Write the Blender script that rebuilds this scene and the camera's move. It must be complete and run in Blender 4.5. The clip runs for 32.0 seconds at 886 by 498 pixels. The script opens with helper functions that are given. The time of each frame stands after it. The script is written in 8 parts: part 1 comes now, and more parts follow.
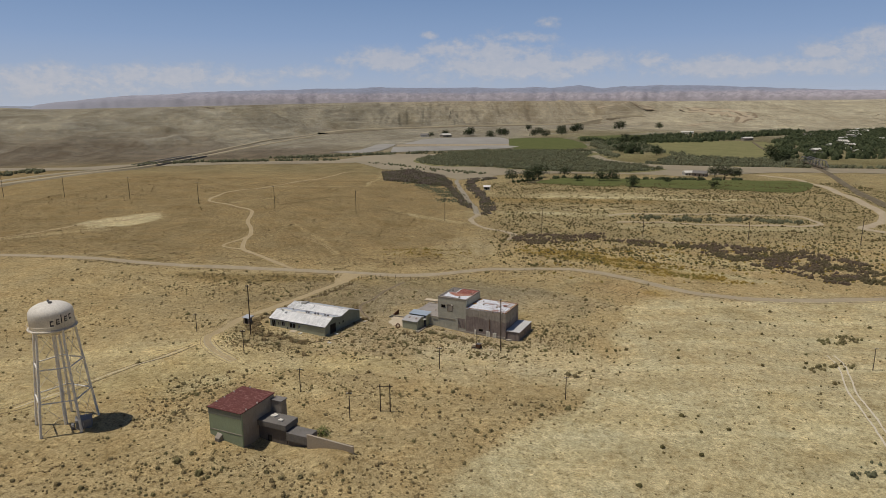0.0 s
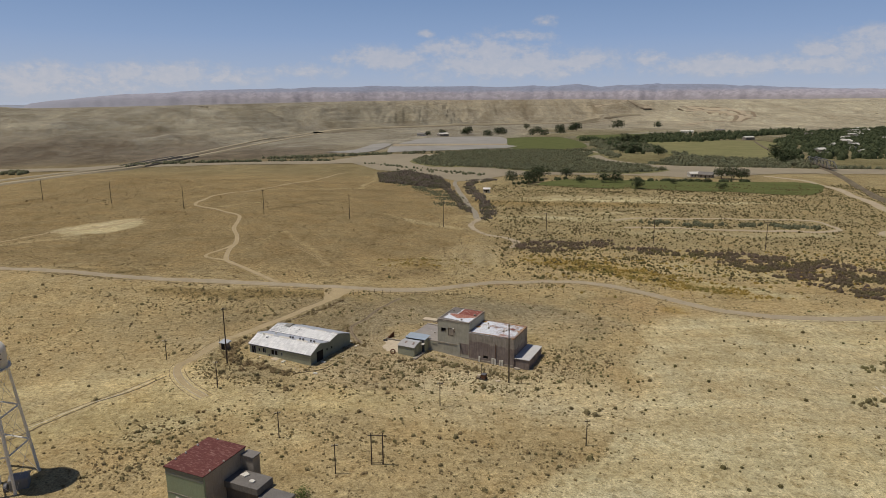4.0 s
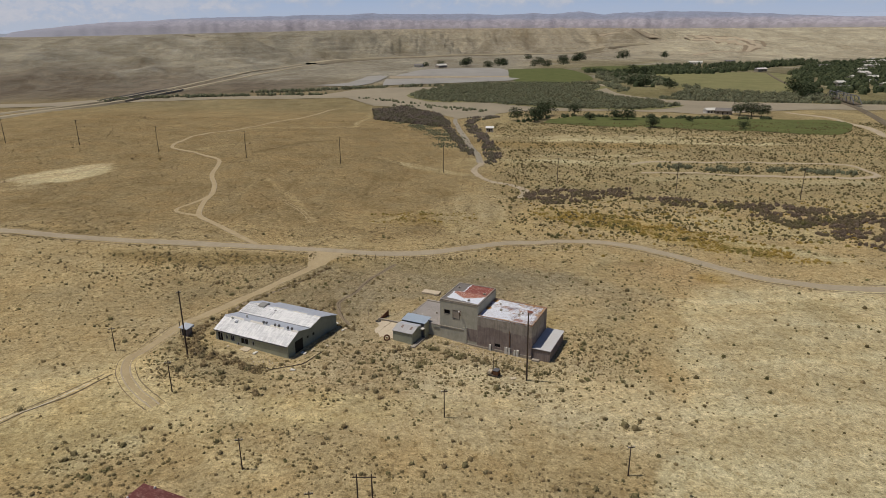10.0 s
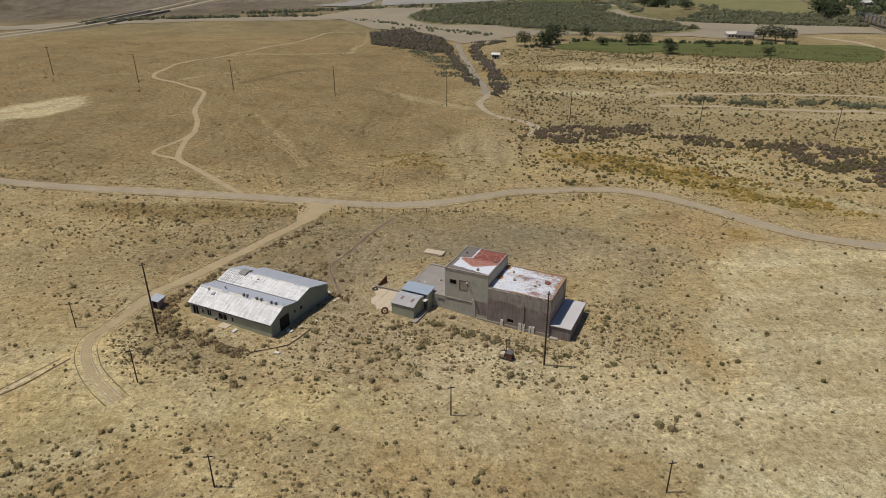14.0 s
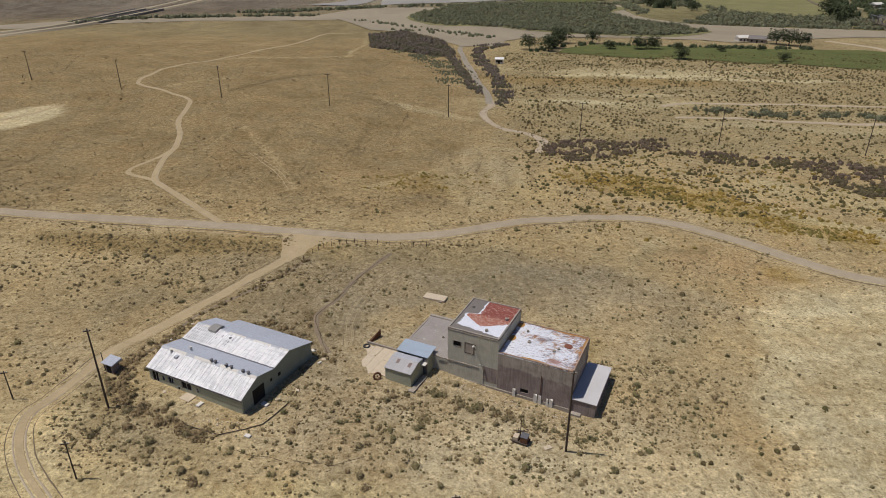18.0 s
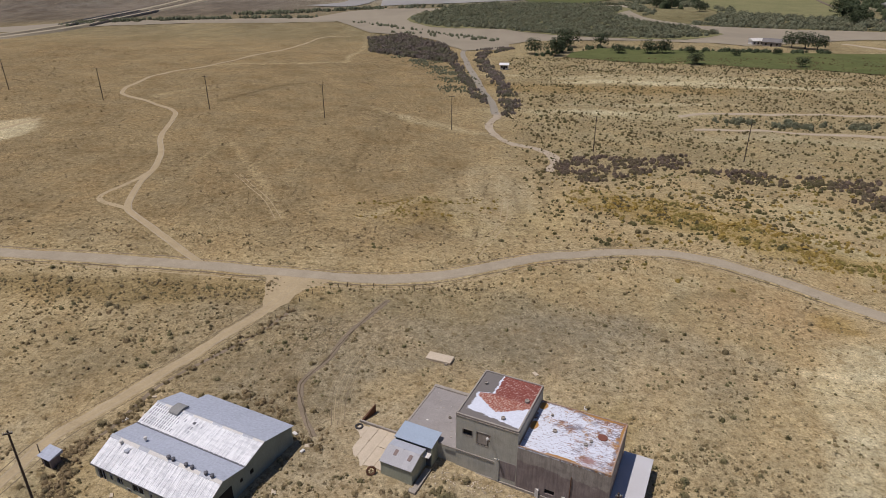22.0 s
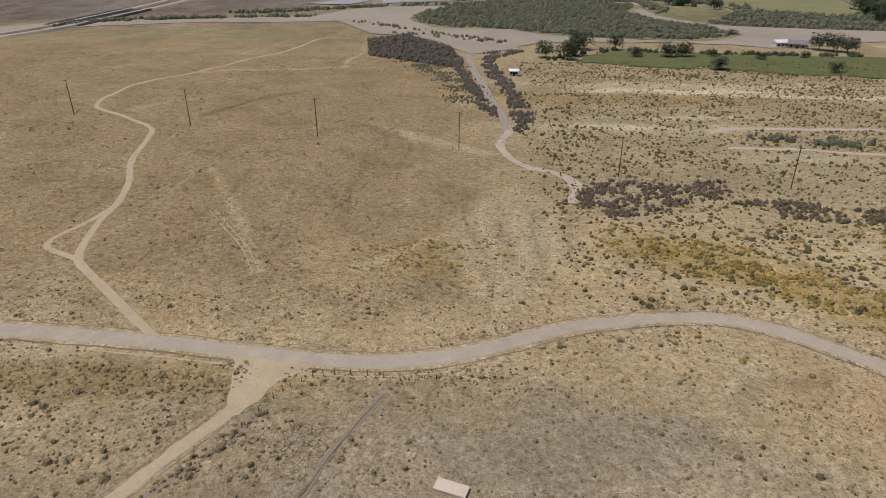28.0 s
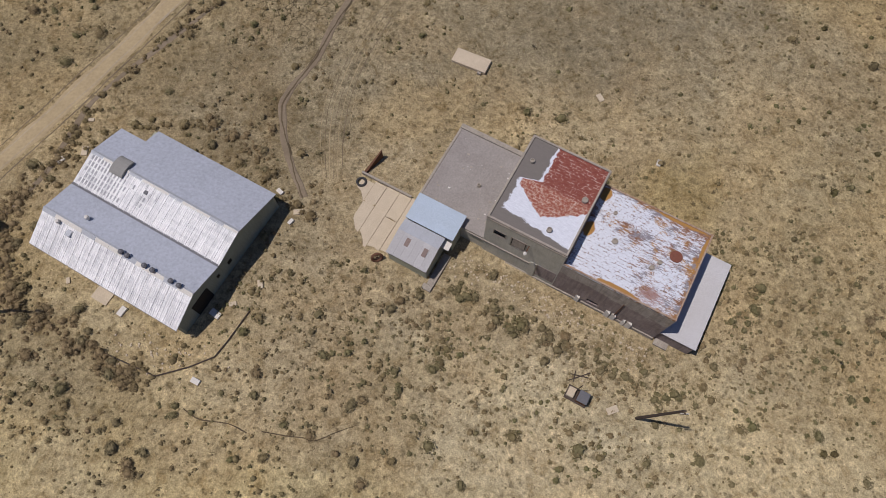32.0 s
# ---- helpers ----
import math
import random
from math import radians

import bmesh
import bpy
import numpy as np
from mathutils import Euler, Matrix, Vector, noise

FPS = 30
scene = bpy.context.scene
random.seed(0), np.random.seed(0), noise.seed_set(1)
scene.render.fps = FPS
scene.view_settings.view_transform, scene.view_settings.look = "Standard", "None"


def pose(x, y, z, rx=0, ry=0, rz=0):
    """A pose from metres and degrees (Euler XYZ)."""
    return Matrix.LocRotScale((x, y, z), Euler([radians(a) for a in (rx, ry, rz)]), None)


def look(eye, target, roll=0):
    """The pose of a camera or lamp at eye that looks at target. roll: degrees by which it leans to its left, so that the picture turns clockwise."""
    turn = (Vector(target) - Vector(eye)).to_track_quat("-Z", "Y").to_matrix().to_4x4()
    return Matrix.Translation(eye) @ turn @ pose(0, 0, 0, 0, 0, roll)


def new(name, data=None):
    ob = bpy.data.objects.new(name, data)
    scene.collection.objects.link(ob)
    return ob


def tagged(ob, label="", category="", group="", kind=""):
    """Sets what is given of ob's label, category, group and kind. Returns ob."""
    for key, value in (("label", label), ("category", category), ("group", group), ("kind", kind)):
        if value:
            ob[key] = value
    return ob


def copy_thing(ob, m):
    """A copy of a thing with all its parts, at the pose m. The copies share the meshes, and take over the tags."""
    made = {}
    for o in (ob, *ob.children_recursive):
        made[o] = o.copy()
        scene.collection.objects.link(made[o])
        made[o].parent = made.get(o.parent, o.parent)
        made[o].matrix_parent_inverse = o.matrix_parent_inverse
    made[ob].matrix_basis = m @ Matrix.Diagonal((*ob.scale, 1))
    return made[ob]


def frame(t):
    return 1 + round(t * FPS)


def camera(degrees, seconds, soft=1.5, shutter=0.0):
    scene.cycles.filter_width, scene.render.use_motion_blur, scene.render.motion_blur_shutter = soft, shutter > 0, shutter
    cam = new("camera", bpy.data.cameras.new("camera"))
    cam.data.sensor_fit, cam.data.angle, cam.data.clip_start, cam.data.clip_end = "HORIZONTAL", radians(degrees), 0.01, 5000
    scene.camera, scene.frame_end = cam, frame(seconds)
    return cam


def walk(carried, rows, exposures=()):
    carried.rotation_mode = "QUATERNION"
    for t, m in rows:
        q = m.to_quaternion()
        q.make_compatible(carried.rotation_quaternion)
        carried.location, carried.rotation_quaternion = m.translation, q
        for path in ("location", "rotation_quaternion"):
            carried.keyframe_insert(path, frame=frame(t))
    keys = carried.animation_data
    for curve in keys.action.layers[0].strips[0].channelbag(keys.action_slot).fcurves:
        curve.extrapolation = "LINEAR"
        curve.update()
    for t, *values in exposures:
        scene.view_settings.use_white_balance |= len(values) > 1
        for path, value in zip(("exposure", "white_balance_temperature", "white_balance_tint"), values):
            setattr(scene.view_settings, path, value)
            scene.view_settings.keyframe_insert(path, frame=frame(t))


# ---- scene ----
cam = camera(69.6, 32.0, soft=0.65)
PATH = [
    (0, (3.994, -199.782, 60.597), (3.966, -197.828, 60.17), -0.2),
    (1, (3.619, -194.507, 60.946), (3.59, -192.554, 60.517), -0.1),
    (2, (3.43, -189.786, 60.904), (3.404, -187.832, 60.476), -0.2),
    (4.2, (2.847, -179.255, 61.043), (2.829, -177.302, 60.612), -0.2),
    (4.5, (2.767, -177.819, 61.062), (2.749, -175.866, 60.631), -0.2),
    (5, (2.432, -175.354, 61.125), (2.416, -173.421, 60.61), -0.2),
    (5.5, (2.278, -172.862, 61.176), (2.263, -170.953, 60.579), -0.2),
    (6, (2.537, -170.229, 61.312), (2.52, -168.332, 60.679), -0.3),
    (7, (2.261, -165.481, 61.374), (2.247, -163.583, 60.743), -0.2),
    (8, (1.933, -160.778, 61.427), (1.92, -158.88, 60.797), -0.3),
    (9, (1.872, -155.759, 61.625), (1.858, -153.861, 60.993), -0.3),
    (10, (1.474, -150.859, 61.549), (1.462, -148.961, 60.919), -0.2),
    (11, (1.261, -145.962, 61.749), (1.246, -144.064, 61.118), -0.2),
    (12, (0.975, -141.241, 61.89), (0.96, -139.342, 61.26), -0.2),
    (12.5, (0.923, -138.822, 61.923), (0.906, -136.924, 61.294), -0.2),
    (13, (0.945, -136.371, 61.916), (0.928, -134.491, 61.234), -0.2),
    (13.5, (0.678, -134.031, 61.863), (0.664, -132.185, 61.092), -0.1),
    (14.1, (0.568, -131.115, 62.078), (0.552, -129.304, 61.23), -0.2),
    (16, (0.221, -121.88, 62.759), (0.205, -120.069, 61.911), -0.2),
    (17.5, (0.025, -114.443, 63.136), (0.007, -112.632, 62.288), -0.3),
    (18, (-0.131, -111.979, 63.209), (-0.145, -110.169, 62.358), 0.1),
    (19, (-0.443, -106.974, 63.387), (-0.459, -105.163, 62.538), -0.2),
    (20, (-0.557, -101.783, 63.575), (-0.574, -99.974, 62.722), -0.1),
    (21, (-0.868, -96.807, 63.796), (-0.884, -94.998, 62.942), -0),
    (22, (-1.12, -91.959, 64.107), (-1.137, -90.151, 63.253), 0),
    (23, (-1.333, -87.388, 64.386), (-1.354, -85.579, 63.533), -0.1),
    (24, (-1.566, -82.088, 64.745), (-1.588, -80.281, 63.889), -0.1),
    (25, (-1.657, -76.708, 64.779), (-1.683, -74.901, 63.923), -0.2),
    (25.5, (-1.792, -74.157, 64.77), (-1.818, -72.349, 63.915), -0.1),
    (27.5, (-2.592, -64.596, 65.367), (-2.614, -62.788, 64.513), 0),
    (28, (-2.705, -62.885, 65.445), (-2.73, -61.084, 64.577), -0.1),
    (28.5, (-2.949, -60.632, 65.634), (-2.966, -59.008, 64.467), 0.2),
    (29, (-2.612, -57.586, 65.872), (-2.627, -56.345, 64.304), -0.3),
    (29.5, (-2.236, -54.634, 66.031), (-2.256, -53.798, 64.214), -1),
    (30, (-2.184, -52.422, 66.256), (-2.207, -51.724, 64.382), -1.6),
    (30.5, (-2.314, -51.186, 66.355), (-2.336, -50.487, 64.481), -1.5),
    (31, (-2.589, -50.843, 66.186), (-2.606, -50.134, 64.316), -1),
    (31.5, (-2.699, -50.731, 66.05), (-2.714, -50.016, 64.182), -0.7),
    (31.8, (-2.699, -50.731, 66.05), (-2.714, -50.016, 64.182), -0.7),
    (32, (-2.729, -50.554, 66.0), (-2.773, -49.847, 64.13), 0.5),
]
walk(cam, [(t, look(eye, target, roll)) for t, eye, target, roll in PATH],
     exposures=[(0, -0.14, 6780, 10), (6, -0.08, 6740, 11), (12, -0.05, 6640, 11), (17, 0.05, 6480, 13), (21, 0.05, 6240, 18), (25, 0.15, 6120, 20), (28, 0.2, 5970, 21), (30, -0.04, 6170, 20), (32, -0.11, 6260, 19)])

# ---- world, sun, exposure ----
SUN_EL, SUN_AZ = radians(69), radians(-94)  # the sun stands high over the left of the walk
world = bpy.data.worlds.new("sky")
scene.world = world
world.use_nodes = True
wn = world.node_tree.nodes
sky = wn.new("ShaderNodeTexSky")
sky.sky_type, sky.sun_disc = "NISHITA", False
sky.sun_elevation, sky.sun_rotation = SUN_EL, SUN_AZ
sky.altitude, sky.air_density, sky.dust_density, sky.ozone_density = 0, 1.0, 0.6, 3.0
wn["Background"].inputs["Strength"].default_value = 0.044
tint = wn.new("ShaderNodeMix")
tint.data_type, tint.blend_type = "RGBA", "MULTIPLY"
tint.inputs[0].default_value, tint.inputs[7].default_value = 1.0, (0.95, 0.985, 1.15, 1)
world.node_tree.links.new(sky.outputs[0], tint.inputs[6])
world.node_tree.links.new(tint.outputs[2], wn["Background"].inputs["Color"])
sun_data = bpy.data.lights.new("sun", "SUN")
sun_data.energy, sun_data.angle, sun_data.color = 3.2, radians(0.53), (1.0, 0.962, 0.89)
sun = new("sun", sun_data)
sun_way = Vector((math.sin(SUN_AZ) * math.cos(SUN_EL), math.cos(SUN_AZ) * math.cos(SUN_EL), math.sin(SUN_EL)))
sun.matrix_world = look(sun_way * 300, (0, 0, 0))

# ---- materials ----


class Nodes:
    """Short ways to build a node material."""

    def __init__(self, name, rough=0.9, metal=0.0):
        self.mat = bpy.data.materials.new(name)
        self.mat.use_nodes = True
        self.tree = self.mat.node_tree
        self.bsdf = self.tree.nodes["Principled BSDF"]
        self.bsdf.inputs["Roughness"].default_value = rough
        self.bsdf.inputs["Metallic"].default_value = metal
        self.bsdf.inputs["Specular IOR Level"].default_value = 0.25

    def add(self, kind, **sets):
        n = self.tree.nodes.new(kind)
        for k, v in sets.items():
            n.inputs[k.replace("_", " ")].default_value = v
        return n

    def link(self, a, b):
        self.tree.links.new(a, b)

    def coords(self, scale=(1, 1, 1), kind="Object", turn=0.0):
        c, m = self.add("ShaderNodeTexCoord"), self.add("ShaderNodeMapping")
        m.inputs["Scale"].default_value, m.inputs["Rotation"].default_value = scale, (0, 0, turn)
        self.link(c.outputs[kind], m.inputs["Vector"])
        return m.outputs[0]

    def world_coords(self, scale=(1, 1, 1)):
        c, m = self.add("ShaderNodeNewGeometry"), self.add("ShaderNodeMapping")
        m.inputs["Scale"].default_value = scale
        self.link(c.outputs["Position"], m.inputs["Vector"])
        return m.outputs[0]

    def noise(self, vec, scale, detail=5.0, rough=0.6, warp=0.0):
        n = self.add("ShaderNodeTexNoise", Scale=scale, Detail=detail, Roughness=rough, Distortion=warp)
        self.link(vec, n.inputs["Vector"])
        return n.outputs["Fac"]

    def ramp(self, fac, stops, sharp=False):
        r = self.add("ShaderNodeValToRGB")
        r.color_ramp.interpolation = "CONSTANT" if sharp else "LINEAR"
        while len(r.color_ramp.elements) < len(stops):
            r.color_ramp.elements.new(0.5)
        for e, (p, c) in zip(r.color_ramp.elements, stops):
            e.position, e.color = p, ((c, c, c, 1) if isinstance(c, (int, float)) else (*c, 1))
        self.link(fac, r.inputs[0])
        return r.outputs[0]

    def mix(self, fac, a, b, mode="MIX"):
        m = self.tree.nodes.new("ShaderNodeMix")
        m.data_type, m.blend_type = "RGBA", mode
        for v, i in ((fac, 0), (a, 6), (b, 7)):
            if hasattr(v, "links"):
                self.link(v, m.inputs[i])
            else:
                m.inputs[i].default_value = v if i == 0 else ((v, v, v, 1) if isinstance(v, (int, float)) else (*v, 1))
        return m.outputs[2]

    def math(self, op, a, b=0.0, c=0.0):
        m = self.tree.nodes.new("ShaderNodeMath")
        m.operation = op
        for i, v in enumerate((a, b, c)):
            if hasattr(v, "links"):
                self.link(v, m.inputs[i])
            else:
                m.inputs[i].default_value = v
        return m.outputs[0]

    def bump(self, height, strength=0.4, distance=0.05):
        b = self.add("ShaderNodeBump", Strength=strength, Distance=distance)
        self.link(height, b.inputs["Height"])
        self.link(b.outputs[0], self.bsdf.inputs["Normal"])

    def random(self):
        return self.add("ShaderNodeObjectInfo").outputs["Random"]

    def island(self):
        return self.add("ShaderNodeNewGeometry").outputs["Random Per Island"]

    def done(self, color):
        if hasattr(color, "links"):
            self.link(color, self.bsdf.inputs["Base Color"])
        else:
            self.bsdf.inputs["Base Color"].default_value = (*color, 1)
        return self.mat


def worn(name, base, dirt, rough=0.85, scale=1.0, metal=0.0, amount=0.55, bump=0.3, random=0.0):
    """A painted or bare surface with blotches, grain and streaks."""
    n = Nodes(name, rough, metal)
    v = n.coords((scale, scale, scale))
    big = n.noise(v, 0.55, 6, 0.65, 0.4)
    fine = n.noise(v, 9.0, 4, 0.7)
    streak = n.noise(n.coords((scale * 2.5, scale * 2.5, scale * 0.25)), 2.2, 4, 0.6)
    m = n.ramp(n.math("ADD", n.math("MULTIPLY", big, 0.6), n.math("MULTIPLY", streak, 0.4)), [(0.36, 0.0), (0.66, 1.0)])
    col = n.mix(n.math("MULTIPLY", m, amount), base, dirt)
    col = n.mix(0.5, col, n.ramp(fine, [(0.25, 0.55), (0.75, 1.3)]), "MULTIPLY")
    if random:
        col = n.mix(random, col, n.ramp(n.random(), [(0.0, 0.55), (1.0, 1.35)]), "MULTIPLY")
    n.bump(fine, bump, 0.02)
    return n.done(col)


def soil_material():
    n = Nodes("desert_soil", 0.95)
    n.bsdf.inputs["Specular IOR Level"].default_value = 0.03
    v = n.world_coords()
    at = n.add("ShaderNodeAttribute")
    at.attribute_name = "soil"
    big, mid = n.noise(v, 0.05, 6, 0.65, 0.6), n.noise(v, 0.28, 7, 0.68, 0.4)
    fine, grit = n.noise(v, 1.7, 7, 0.75), n.noise(v, 6.5, 5, 0.8)
    streak = n.noise(n.world_coords((0.10, 0.75, 1.0)), 0.7, 6, 0.7, 0.7)
    hue = n.noise(v, 0.085, 5, 0.65, 0.3)
    col = n.mix(0.85, at.outputs["Color"], n.ramp(big, [(0.3, (0.78, 0.75, 0.70)), (0.5, (1, 1, 1)), (0.7, (1.16, 1.15, 1.13))]), "MULTIPLY")
    col = n.mix(1.0, col, n.ramp(hue, [(0.32, (0.97, 1.0, 1.05)), (0.5, (1, 1, 1)), (0.7, (1.04, 0.99, 0.94))]), "MULTIPLY")
    col = n.mix(0.5, col, n.ramp(mid, [(0.3, (0.72, 0.70, 0.65)), (0.48, (1, 1, 1)), (0.72, (1.15, 1.14, 1.12))]), "MULTIPLY")
    col = n.mix(0.45, col, n.ramp(streak, [(0.3, (0.80, 0.77, 0.72)), (0.5, (1, 1, 1)), (0.7, (1.13, 1.12, 1.10))]), "MULTIPLY")
    weedy = n.ramp(n.math("ADD", n.math("MULTIPLY", mid, 0.6), n.math("MULTIPLY", big, 0.4)), [(0.40, 0.35), (0.56, 1.0)])
    col = n.mix(weedy, col, n.mix(0.7, col, n.ramp(fine, [(0.36, (0.46, 0.43, 0.36)), (0.48, (1, 1, 1)), (0.68, (1.18, 1.17, 1.15))]), "MULTIPLY"))
    col = n.mix(0.55, col, n.ramp(grit, [(0.36, 0.36), (0.63, 1.5)]), "MULTIPLY")
    for cell, edge, dark in ((1.5, 0.20, 0.56), (0.6, 0.17, 0.6), (0.3, 0.12, 0.6)):
        vo = n.add("ShaderNodeTexVoronoi", Scale=cell, Randomness=1.0)
        n.link(v, vo.inputs["Vector"])
        dots = n.ramp(n.math("ADD", vo.outputs["Distance"], n.math("MULTIPLY", n.math("SUBTRACT", fine, 0.5), 0.5)), [(edge * 0.6, dark), (edge * 1.5, 1.0)])
        col = n.mix(weedy, col, n.mix(1.0, col, dots, "MULTIPLY"))
    patchy, clod = n.noise(v, 0.75, 6, 0.66, 0.6), n.noise(v, 2.6, 3, 0.6)
    col = n.mix(0.85, col, n.ramp(patchy, [(0.36, (0.70, 0.65, 0.565)), (0.46, (0.96, 0.95, 0.93)), (0.54, (1.06, 1.06, 1.06)), (0.64, (1.32, 1.32, 1.30))]), "MULTIPLY")
    col = n.mix(0.6, col, n.ramp(clod, [(0.32, 0.66), (0.5, 1.0), (0.66, 1.26)]), "MULTIPLY")
    # dried mud cracks beside the ditch
    near = n.add("ShaderNodeVectorMath")
    near.operation = "DISTANCE"
    n.link(v, near.inputs[0])
    near.inputs[1].default_value = (-24.5, 5.0, 1.0)
    mud = n.ramp(n.math("DIVIDE", n.math("ADD", near.outputs["Value"], n.math("MULTIPLY", mid, 9.0)), 20.0), [(0.45, 1.0), (0.62, 0.0)])
    net = n.add("ShaderNodeTexVoronoi", Scale=0.85, Randomness=1.0)
    net.feature = "DISTANCE_TO_EDGE"
    n.link(v, net.inputs["Vector"])
    gap = n.ramp(n.math("ADD", net.outputs["Distance"], n.math("MULTIPLY", n.math("SUBTRACT", fine, 0.5), 0.12)), [(0.015, 0.5), (0.05, 1.0)])
    col = n.mix(mud, col, n.mix(1.0, col, gap, "MULTIPLY"))
    # far badland beds: bands by height, thin ledges, painted light and shade of gullies
    vast = n.noise(n.world_coords((1.0, 0.30, 1.0)), 0.011, 10, 0.72, 0.5)
    rill = n.noise(n.world_coords((1.0, 0.2, 1.0)), 0.07, 7, 0.7, 0.8)
    beds = n.noise(n.world_coords((0.004, 0.004, 0.22)), 1.0, 5, 0.7, 0.5)
    ledge = n.noise(n.world_coords((0.10, 0.26, 1.0)), 0.05, 8, 0.74, 0.9)
    far = n.mix(0.4, n.ramp(vast, [(0.36, (0.76, 0.73, 0.70)), (0.5, (1, 1, 1)), (0.62, (1.2, 1.19, 1.16))]), n.ramp(beds, [(0.38, (0.74, 0.70, 0.66)), (0.5, (1, 1, 1)), (0.64, (1.16, 1.16, 1.14))]), "MULTIPLY")
    far = n.mix(0.55, far, n.ramp(rill, [(0.36, (0.74, 0.71, 0.68)), (0.48, (1, 1, 1)), (0.62, (1.24, 1.23, 1.2))]), "MULTIPLY")
    far = n.mix(0.8, far, n.ramp(ledge, [(0.34, (0.38, 0.35, 0.33)), (0.375, (1, 1, 1)), (0.7, (1.12, 1.12, 1.10))]), "MULTIPLY")
    col = n.mix(at.outputs["Alpha"], col, n.mix(1.0, col, far, "MULTIPLY"))
    n.bump(n.math("ADD", n.math("MULTIPLY", mid, 1.5), n.math("ADD", fine, n.math("MULTIPLY", patchy, 0.8))), 0.6, 0.35)
    return n.done(col)


def dirt_material(name, a, b, scale=1.0):
    n = Nodes(name, 0.95)
    n.bsdf.inputs["Specular IOR Level"].default_value = 0.03
    v = n.world_coords()
    m = n.noise(v, 0.25 * scale, 6, 0.7, 0.4)
    f = n.noise(v, 3.0 * scale, 4, 0.7)
    col = n.mix(0.5, n.mix(n.ramp(m, [(0.3, 0.0), (0.7, 1.0)]), a, b), n.ramp(f, [(0.25, 0.65), (0.75, 1.3)]), "MULTIPLY")
    n.bump(f, 0.3, 0.05)
    return n.done(col)


def water_material(name, color, rough=0.25):
    n = Nodes(name, rough)
    v = n.world_coords((1, 0.5, 1))
    m = n.noise(v, 0.02, 5, 0.6, 0.6)
    col = n.mix(n.ramp(m, [(0.35, 0.0), (0.7, 1.0)]), color, tuple(c * 1.25 for c in color))
    n.bump(n.noise(v, 0.8, 3, 0.6), 0.06, 0.1)
    n.bsdf.inputs["Specular IOR Level"].default_value = 0.15
    return n.done(col)


def leaf_material(name, a, b, dry=None):
    n = Nodes(name, 0.95)
    n.bsdf.inputs["Specular IOR Level"].default_value = 0.03
    r = n.island()
    col = n.mix(r, a, b)
    if dry:
        col = n.mix(n.ramp(n.noise(n.world_coords(), 0.09, 4, 0.6), [(0.42, 0.0), (0.62, 1.0)]), col, dry)
    col = n.mix(0.6, col, n.ramp(n.noise(n.world_coords(), 3.0, 3, 0.7), [(0.3, 0.4), (0.7, 1.6)]), "MULTIPLY")
    return n.done(col)


SOIL = soil_material()
ROAD = dirt_material("old_asphalt", (0.325, 0.27, 0.185), (0.405, 0.338, 0.235))
DITCH_SOIL = dirt_material("dark_ditch_soil", (0.10, 0.076, 0.046), (0.165, 0.126, 0.078))
DARK_SOIL = dirt_material("dark_brown_soil", (0.20, 0.155, 0.103), (0.27, 0.212, 0.145))
RUT_SOIL = dirt_material("rutted_soil", (0.15, 0.112, 0.07), (0.23, 0.178, 0.115))
DIRT = dirt_material("packed_dirt", (0.365, 0.283, 0.162), (0.445, 0.347, 0.20))
CRACK = dirt_material("shaded_crack_soil", (0.07, 0.05, 0.032), (0.12, 0.088, 0.055))
PALE_DUST = dirt_material("pale_dust", (0.56, 0.49, 0.37), (0.64, 0.57, 0.44))
SAND = dirt_material("pale_sand", (0.37, 0.30, 0.205), (0.46, 0.38, 0.27))
HIGHWAY = dirt_material("far_asphalt", (0.325, 0.273, 0.182), (0.40, 0.337, 0.225), 0.1)
BALLAST = dirt_material("dark_ballast", (0.13, 0.105, 0.072), (0.2, 0.165, 0.115), 0.2)
WATER = water_material("muddy_water", (0.27, 0.225, 0.15), 0.7)
CREEK = water_material("creek_water", (0.26, 0.225, 0.165), 0.6)
POND = water_material("pond_water", (0.27, 0.25, 0.215), 0.7)
FIELD = dirt_material("green_field", (0.085, 0.10, 0.034), (0.135, 0.14, 0.052), 0.25)
FIELD_DRY = dirt_material("mown_field", (0.16, 0.16, 0.07), (0.24, 0.215, 0.10), 0.12)
CONCRETE = worn("weathered_concrete", (0.42, 0.37, 0.30), (0.24, 0.205, 0.165), 0.9, 0.8, amount=0.8)
GREY_ROOF = worn("tarred_roof", (0.235, 0.215, 0.195), (0.15, 0.135, 0.12), 0.9, 0.7, amount=0.7)
# the green wall paint again, darkened to carry the shade of the east gable
SHADED_GABLE = worn("shaded_green_paint", (0.295, 0.325, 0.265), (0.20, 0.21, 0.165), 0.85, 0.8)
GREEN_WALL = worn("pale_green_paint", (0.42, 0.43, 0.315), (0.27, 0.265, 0.19), 0.8, 0.9)
MINT_WALL = worn("faded_mint_paint", (0.325, 0.38, 0.245), (0.245, 0.265, 0.17), 0.8, 0.7)
TAN_WALL = worn("grey_stucco", (0.40, 0.345, 0.28), (0.25, 0.215, 0.175), 0.9, 0.7, amount=0.8)
OLIVE_WALL = worn("olive_stucco", (0.53, 0.505, 0.41), (0.35, 0.33, 0.265), 0.9, 0.8, amount=0.8)


